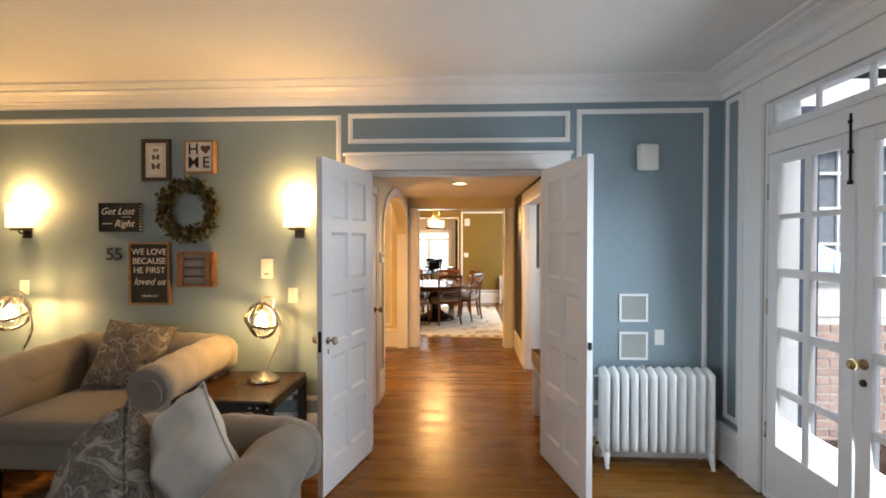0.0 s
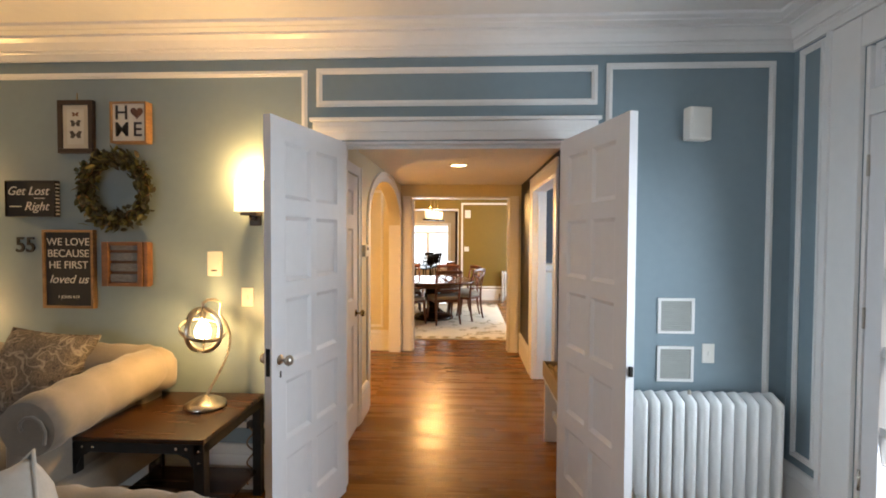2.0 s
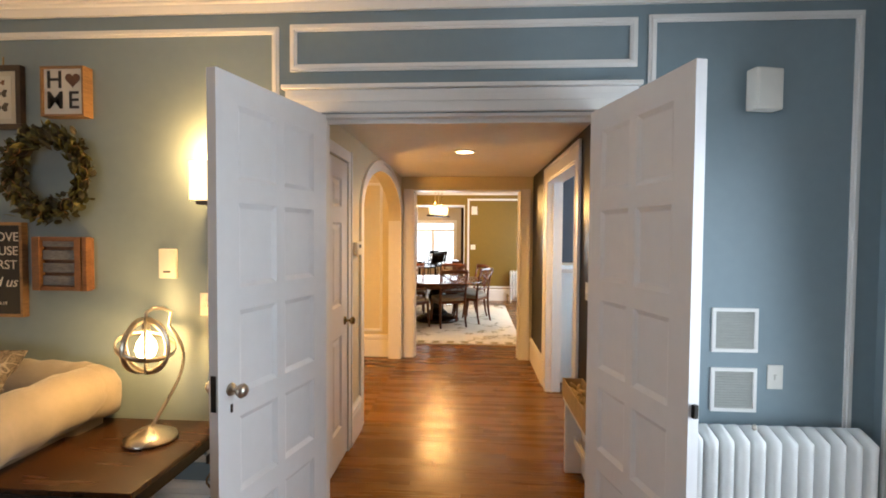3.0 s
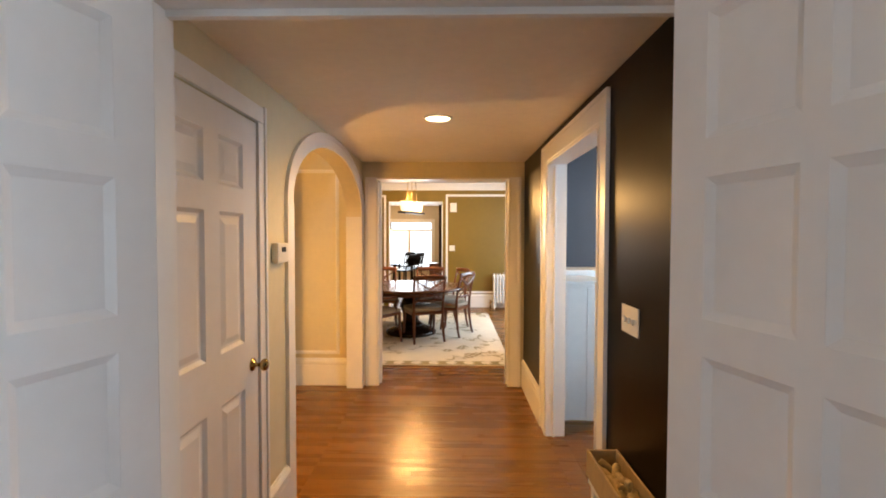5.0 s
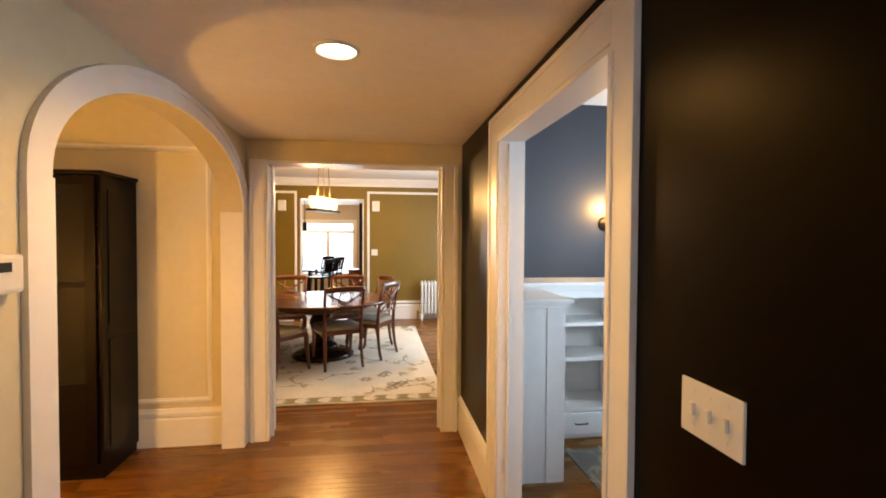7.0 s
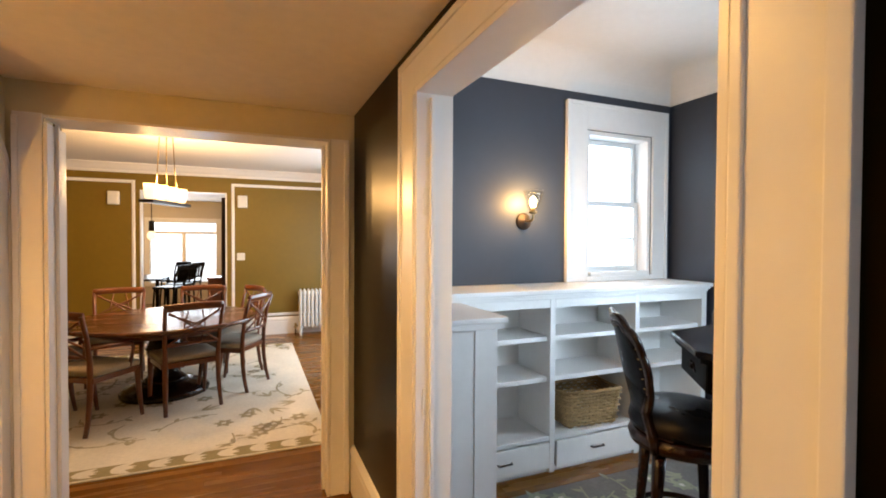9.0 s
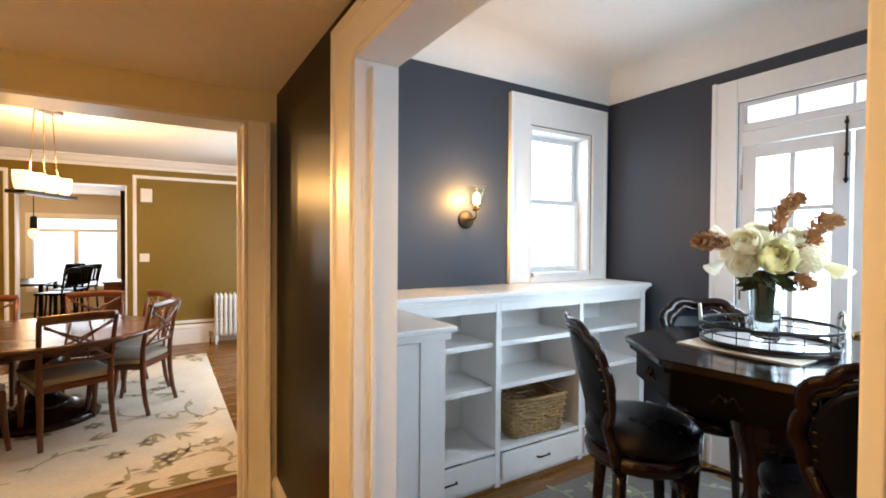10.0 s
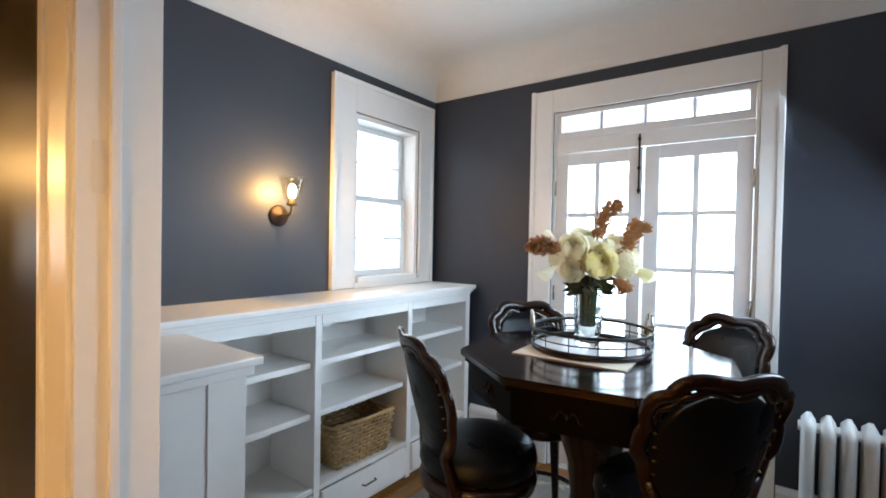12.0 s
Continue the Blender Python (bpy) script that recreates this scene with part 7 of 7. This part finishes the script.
    part("back_pad", bm, LEATHER, c, "black leather back pad")
    for s in (-1, 1):
        bm = bmesh.new()
        p = back(s * 0.72, 0.12)
        tube(bm, [(s * 0.16, -0.15, 0.60), (s * 0.175, -0.165, 0.68), p + Vector((0, 0, -0.01)), back(s * 0.95, 0.30)], [0.022, 0.024, 0.022, 0.018], 8)
        part("back_support", bm, CARVED, c)
    for s in (-1, 1):
        bm = bmesh.new()
        for k in range(7):
            lathe(bm, [(0.006, 0), (0.004, 0.004)], 8, tuple(back(s * 0.86, 0.15 + 0.1 * k) + Vector((0, -0.008, 0))))
        tagged(part("nailhead", bm, BRASS, c), kind="stuff")
    return c


def facing(x, y, tx, ty):
    return math.degrees(math.atan2(ty - y, tx - x)) - 90


s1 = carved_stool(pose(2.17, 5.86, 0.010, 0, 0, facing(2.17, 5.86, TX + 0.03, TY)), "carved mahogany counter stool with black leather seat")
for x, y, a in ((2.85, 5.90, facing(2.85, 5.90, 2.55, 5.59)), (3.06, 5.25, 58), (2.30, 5.205, -48)):
    copy_thing(s1, pose(x, y, 0.010, 0, 0, a))

# ---- table setting ----
pm = tagged(part("placemat", boxes((-0.23, 0.23, -0.23, 0.23, 0, 0.004), bevel=0.001), PAPER), "square pale woven placemat under the tray", "placemat")
pm.matrix_world = pose(2.60, 5.60, 1.0755, 0, 0, 2)
tr = thing("round_tray", "round pale tray with black wire gallery and handles", "tray", pose(2.646, 5.588, 1.080) @ Matrix.Diagonal((0.93, 0.93, 1, 1)))
TRAY_BASE = mat("pale_glazed_tray", (0.62, 0.62, 0.63), 0.12, vary=0.05, scale=14)
bm = bmesh.new()
lathe(bm, [(0.262, 0.0), (0.265, 0.004), (0.262, 0.008)], 48)
part("base_plate", bm, TRAY_BASE, tr, "pale glossy base plate")
bm = bmesh.new()
lathe(bm, [(0.263, 0.0), (0.272, 0.002), (0.274, 0.018), (0.266, 0.022), (0.263, 0.018)], 48)
bmesh.ops.delete(bm, geom=[f for f in bm.faces if len(f.verts) > 4], context="FACES_ONLY")
bm.faces.ensure_lookup_table()
part("wooden_rim", bm, CARVED, tr, "dark wooden rim")
for z, r_, rr in ((0.022, 0.268, 0.006), (0.056, 0.271, 0.003), (0.092, 0.273, 0.007)):
    bm = bmesh.new()
    tube(bm, [(r_ * math.cos(2 * math.pi * i / 56), r_ * math.sin(2 * math.pi * i / 56), z) for i in range(56)], rr, 8, True)
    part("rim", bm, IRON, tr, "black wire rim")
for k in range(14):
    a = 2 * math.pi * k / 14
    bm = bmesh.new()
    tube(bm, [(0.268 * math.cos(a), 0.268 * math.sin(a), 0.008), (0.272 * math.cos(a), 0.272 * math.sin(a), 0.092)], 0.0025, 6)
    part("spindle", bm, IRON, tr)
for a0 in (radians(122), radians(-58)):
    bm = bmesh.new()
    pts = []
    for i in range(13):
        q = math.pi * i / 12
        a = a0 + 0.16 * math.cos(q)
        pts.append((0.274 * math.cos(a), 0.274 * math.sin(a), 0.092 + 0.068 * math.sin(q)))
    tube(bm, pts, 0.007, 8)
    part("handle", bm, STEEL, tr, "metal loop handle")
va = thing("vase", "ribbed crystal vase with dark stems in water", "vase", pose(2.684, 5.612, 1.0885) @ Matrix.Diagonal((0.88, 0.88, 1, 1)))
bm = bmesh.new()
outer = [(0.060 + 0.014 * (k / 22) + (0.0035 if k % 2 else 0.0), 0.004 + 0.262 * k / 22) for k in range(23)]
lathe(bm, [(0.056, 0.0)] + outer + [(0.070, 0.268), (0.066, 0.25), (0.058, 0.12), (0.052, 0.05), (0.020, 0.032)], 40)
for v in bm.verts:
    a = math.atan2(v.co.y, v.co.x)
    k = 1 + 0.025 * math.cos(12 * a)
    v.co.x, v.co.y = v.co.x * k, v.co.y * k
part("vessel", bm, CRYSTAL, va, "clear ribbed crystal").visible_shadow = False
rnd = random.Random(8)
for k in range(70):
    a, a2 = rnd.random() * 6.28, rnd.random() * 6.28
    bm = bmesh.new()
    tube(bm, [(0.034 * math.cos(a), 0.034 * math.sin(a), 0.085), (0.038 * math.cos((a + a2) / 2), 0.038 * math.sin((a + a2) / 2), 0.15), (0.044 * math.cos(a2), 0.044 * math.sin(a2), 0.25), (0.065 * math.cos(a2), 0.065 * math.sin(a2), 0.31)], 0.006, 6)
    part("stem", bm, STEM, va, "dark green stem")
bq = thing("bouquet", "bouquet of ivory peonies, hydrangea and dried copper plumes", "flowers", pose(2.684, 5.612, 1.350) @ Matrix.Scale(0.86, 4))
ACROSS, TOWARD = Vector((0.74, -0.67, 0)), Vector((-0.67, -0.74, 0))


def spot(u, v, d):
    """A place in the bouquet: u across the room's view from the door, v up, d towards the door."""
    return ACROSS * u + TOWARD * d + Vector((0, 0, 0.125 + v))


def peony(c, r, mat_, axis, shells=5, name="peony"):
    """A full round flower: overlapping cupped petals with ruffled lips, closing towards its middle."""
    bm = bmesh.new()
    ax = Vector(axis).normalized()
    q = Vector((0, 0, 1)).rotation_difference(ax).to_matrix()
    for s in range(shells):
        f_ = s / (shells - 1)
        rad, cnt = r * (0.34 + 0.66 * f_), 3 + s
        top = 1.25 - 0.75 * f_
        for k in range(cnt):
            a = 2 * math.pi * (k + 0.5 * (s % 2)) / cnt + rnd.uniform(-0.2, 0.2)
            half = 1.25 * math.pi / cnt
            lift = rnd.uniform(-0.08, 0.08)
            rows = []
            for i in range(5):
                el = -0.85 + (top + 0.85 + lift) * i / 4
                w = half * (0.45 + 0.6 * math.sin(math.pi * (0.15 + 0.7 * i / 4)))
                row = []
                for j in range(5):
                    e = (j - 2) / 2
                    b = a + e * w / max(0.45, math.cos(el) + 0.1)
                    el2 = el - 0.16 * e * e * (i / 4)
                    flare = 1 + (0.13 * (i == 4) + 0.04 * (i == 3)) * (0.5 + f_) + 0.035 * math.sin(5 * e + k) * (i > 2) + 0.02 * e
                    row.append(bm.verts.new(c + q @ (Vector((math.cos(b) * math.cos(el2), math.sin(b) * math.cos(el2), math.sin(el2))) * rad * flare)))
                rows.append(row)
            for A, B in zip(rows, rows[1:]):
                for j in range(4):
                    f = bm.faces.new((A[j], A[j + 1], B[j + 1], B[j]))
                    f.smooth = True
    return part(name, bm, mat_, bq)


def hydrangea(c, r, mat_):
    """A dense ball of small four-petalled florets."""
    bm = bmesh.new()
    for k in range(150):
        z = 1 - 2 * (k + 0.5) / 150
        a = k * 2.39996
        d = Vector((math.sqrt(1 - z * z) * math.cos(a), math.sqrt(1 - z * z) * math.sin(a), z))
        p = c + d * r * rnd.uniform(0.88, 1.03)
        u = Matrix.Rotation(rnd.random() * 6, 3, d) @ d.orthogonal().normalized()
        for i in range(4):
            w = Matrix.Rotation(math.pi / 2 * i, 3, d) @ u
            leaf(bm, p, w + d * 0.25, d.cross(w), r * 0.19, r * 0.24)
    lathe(bm, [(0.3 * r, -0.8 * r), (0.75 * r, -0.4 * r), (0.85 * r, 0.0), (0.75 * r, 0.4 * r), (0.3 * r, 0.8 * r)], 12, c)
    return part("hydrangea", bm, mat_, bq)


def calla(c, d, length, mat_):
    """A drooping open petal: a curled cone with a flared lip."""
    bm = bmesh.new()
    d = Vector(d).normalized()
    u = d.cross(Vector((0, 0, 1))).normalized()
    w = u.cross(d)
    rows = []
    for i in range(8):
        v = i / 7
        rr = length * (0.07 + 0.34 * v ** 1.3)
        rows.append([bm.verts.new(c + d * length * (v + 0.22 * v * math.cos(a)) + (u * math.cos(a + 1.2) + w * math.sin(a + 1.2)) * rr - Vector((0, 0, 0.25 * length * v * v))) for a in [-2.6 + 5.2 * k / 12 for k in range(13)]])
    for A, B in zip(rows, rows[1:]):
        for k in range(12):
            f = bm.faces.new((A[k], A[k + 1], B[k + 1], B[k]))
            f.smooth = True
    return part("calla", bm, mat_, bq)


PETAL_BLUSH = mat("beige_petal", (0.86, 0.76, 0.60), 0.6, vary=0.06, scale=20, bump=0.2)
peony(spot(-0.005, 0.005, 0.105), 0.080, PETAL_YELLOW, TOWARD + Vector((0, 0, 0.25)), 6)
peony(spot(-0.140, -0.030, 0.075), 0.064, PETAL, TOWARD - ACROSS * 0.5 + Vector((0, 0, 0.1)), 5)
peony(spot(-0.125, 0.075, 0.06), 0.070, PETAL, TOWARD - ACROSS * 0.5 + Vector((0, 0, 0.6)), 5)
peony(spot(-0.045, 0.120, 0.02), 0.066, PETAL, TOWARD * 0.6 + Vector((0, 0, 1)), 5)
peony(spot(0.110, 0.095, 0.05), 0.056, PETAL, TOWARD + Vector((0, 0, 0.7)), 5)
peony(spot(0.225, 0.045, 0.02), 0.062, PETAL, TOWARD * 0.6 + ACROSS + Vector((0, 0, 0.3)), 5)
peony(spot(0.02, 0.09, -0.09), 0.070, PETAL, -TOWARD + Vector((0, 0, 0.7)), 5)
peony(spot(-0.11, 0.03, -0.09), 0.068, PETAL, -TOWARD - ACROSS * 0.5 + Vector((0, 0, 0.4)), 5)
peony(spot(0.14, 0.01, -0.09), 0.066, PETAL_BLUSH, -TOWARD + ACROSS * 0.5 + Vector((0, 0, 0.4)), 5)
hydrangea(spot(0.150, -0.005, 0.07), 0.076, PETAL)
hydrangea(spot(0.055, 0.055, 0.02), 0.075, PETAL)
hydrangea(spot(-0.06, 0.03, 0.0), 0.080, PETAL)
calla(spot(-0.20, 0.10, 0.04), -ACROSS + Vector((0, 0, 0.75)) + TOWARD * 0.2, 0.085, PETAL)
calla(spot(-0.20, -0.015, 0.05), -ACROSS + Vector((0, 0, -0.35)) + TOWARD * 0.2, 0.09, PETAL)
calla(spot(0.20, -0.03, 0.06), ACROSS + Vector((0, 0, -0.15)) + TOWARD * 0.3, 0.09, PETAL_YELLOW)
calla(spot(0.27, -0.02, 0.03), ACROSS + Vector((0, 0, -0.45)), 0.085, PETAL)


def plume(pts, width, n):
    """A dried feathery plume along a bent line: many small curled copper leaves."""
    bm = bmesh.new()
    pts = [Vector(p) for p in pts]
    tube(bm, pts, 0.004, 5)
    for k in range(n):
        v = (k + rnd.random()) / n * (len(pts) - 1)
        i = min(int(v), len(pts) - 2)
        p = pts[i].lerp(pts[i + 1], v - i)
        d = (pts[i + 1] - pts[i]).normalized()
        body = math.sin(math.pi * min(1, 0.12 + 0.80 * v / (len(pts) - 1))) ** 0.6
        side = Matrix.Rotation(rnd.random() * 6.28, 3, d) @ d.orthogonal().normalized()
        at = p + side * width * body * rnd.uniform(0.2, 0.75)
        leaf(bm, at, d * rnd.uniform(0.5, 1.0) + side * rnd.uniform(0.2, 0.9), d.cross(side), rnd.uniform(0.022, 0.036), rnd.uniform(0.016, 0.028))
    part("dried_plume", bm, DRIED, bq, "dried copper-brown plume")


plume([spot(-0.19, 0.06, 0.05), spot(-0.25, 0.085, 0.05), spot(-0.30, 0.09, 0.05), spot(-0.345, 0.075, 0.05)], 0.058, 300)
plume([spot(0.02, 0.12, 0.03), spot(0.045, 0.19, 0.03), spot(0.065, 0.25, 0.03), spot(0.10, 0.295, 0.03), spot(0.135, 0.30, 0.03)], 0.052, 340)
plume([spot(0.15, 0.03, 0.06), spot(0.18, 0.10, 0.06), spot(0.205, 0.16, 0.05), spot(0.245, 0.19, 0.04), spot(0.295, 0.185, 0.04)], 0.056, 360)
plume([spot(0.08, 0.06, 0.07), spot(0.10, 0.05, 0.08), spot(0.09, 0.02, 0.085)], 0.036, 90)
plume([spot(0.10, -0.075, 0.07), spot(0.13, -0.11, 0.09), spot(0.15, -0.13, 0.09)], 0.05, 150)
bm = bmesh.new()
for k in range(46):
    a = rnd.random() * 6.28
    dv = Vector((math.cos(a), math.sin(a), rnd.uniform(-0.5, 0.3)))
    leaf(bm, (0.05 * math.cos(a), 0.05 * math.sin(a), rnd.uniform(-0.02, 0.06)), dv, dv.orthogonal().normalized(), 0.09, 0.05)
part("foliage", bm, LEAF, bq, "dark green foliage")

# ---- bricks of the outer wall ----
bw_ = structure("wall_brick", boxes((2.16, 4.6, 4.012, 4.095, -0.22, 0.998)), MORTAR, "red brick outer wall with pale mortar", "wall")
proto = boxes((-0.1, 0.1, -0.012, 0.008, -0.029, 0.029), bevel=0.003)
b0 = part("brick", proto, BRICK, bw_)
b0.location = (2.27, 4.012, -0.17)
for j in range(16):
    for i in range(11):
        x = 2.27 + i * 0.213 + (0.1065 if j % 2 else 0)
        z = -0.17 + j * 0.0715
        if (i, j) == (0, 0) or x > 4.5 or z > 0.97:
            continue
        o = new("brick", b0.data)
        o.parent = bw_
        o.location = (x, 4.012 + random.uniform(-0.002, 0.002), z)

# ---- floor strips ----
fl = structure("floor", boxes((-4.6, 3.64, -3.2, 17.0, -0.0128, -0.0112)), TABLE_WOOD, "narrow red-brown oak strip floor with satin varnish", "floor")
unit = bmesh.new()
SW = 0.057
v = [unit.verts.new(p) for p in ((0, 0.0004, -0.011), (1, 0.0004, -0.011), (1, SW - 0.0004, -0.011), (0, SW - 0.0004, -0.011), (0.0006, 0.0005, 0), (0.9994, 0.0005, 0), (0.9994, SW - 0.0005, 0), (0.0006, SW - 0.0005, 0))]
for q in ((4, 5, 6, 7), (0, 1, 5, 4), (1, 2, 6, 5), (2, 3, 7, 6), (3, 0, 4, 7)):
    unit.faces.new([v[i] for i in q])
p0 = part("plank", unit, PLANK, fl)
p0.location = (-0.7, 3.6, 0)
verts, faces = [], []
rnd = random.Random(21)


def strips(x0, x1, y0, y1, singles):
    """Floor strips along x over a rectangle; the first singles rows are objects of their own."""
    n = round((y1 - y0) / SW)
    for j in range(n):
        y = y0 + j * (y1 - y0) / n
        x = x0
        first = True
        while x < x1 - 1e-4:
            length = rnd.uniform(0.3, 1.2) if first else rnd.uniform(0.7, 1.7)
            first = False
            if x1 - x - length < 0.3:
                length = x1 - x
            if singles:
                o = new("plank", p0.data)
                o.parent = fl
                o.location, o.scale = (x, y, 0), (length, (y1 - y0) / n / SW, 1)
            else:
                k = len(verts)
                w = (y1 - y0) / n
                verts.extend(((x + 0.0006, y + 0.0005, 0), (x + length - 0.0006, y + 0.0005, 0), (x + length - 0.0006, y + w - 0.0005, 0), (x + 0.0006, y + w - 0.0005, 0), (x, y + 0.0004, -0.011), (x + length, y + 0.0004, -0.011), (x + length, y + w - 0.0004, -0.011), (x, y + w - 0.0004, -0.011)))
                faces.extend(((k, k + 1, k + 2, k + 3), (k + 4, k + 5, k + 1, k), (k + 5, k + 6, k + 2, k + 1), (k + 6, k + 7, k + 3, k + 2), (k + 7, k + 4, k, k + 3)))
            x += length


p0.scale = (0.4, 1, 1)
p0.location = (-4.59, -3.19, 0.0)
strips(-0.72, 0.915, 3.702, 7.115, True)
strips(-0.59, 0.95, 2.2, 3.62, True)
strips(-4.6, -0.59, -3.13, 3.62, False)
strips(0.95, 2.05, -3.13, 3.62, False)
strips(-0.59, 0.95, -3.13, 2.2, False)
strips(-0.57, 0.782, 3.62, 3.702, False)
strips(-2.5, -0.72, 4.95, 7.115, False)
strips(0.915, 1.045, 4.763, 5.952, False)
strips(1.045, 3.65, 4.2, 7.25, False)
strips(-0.557, 0.75, 7.115, 7.345, False)
strips(-3.3, 0.985, 7.345, 7.45, False)
strips(-3.3, 2.2, 7.45, 12.25, False)
strips(-3.1, 1.6, 12.25, 17.0, False)
me = bpy.data.meshes.new("planks")
me.from_pydata(verts, [], faces)
me.materials.append(PLANK)
rest = new("planks", me)
rest.parent = fl
tagged(rest, kind="stuff")
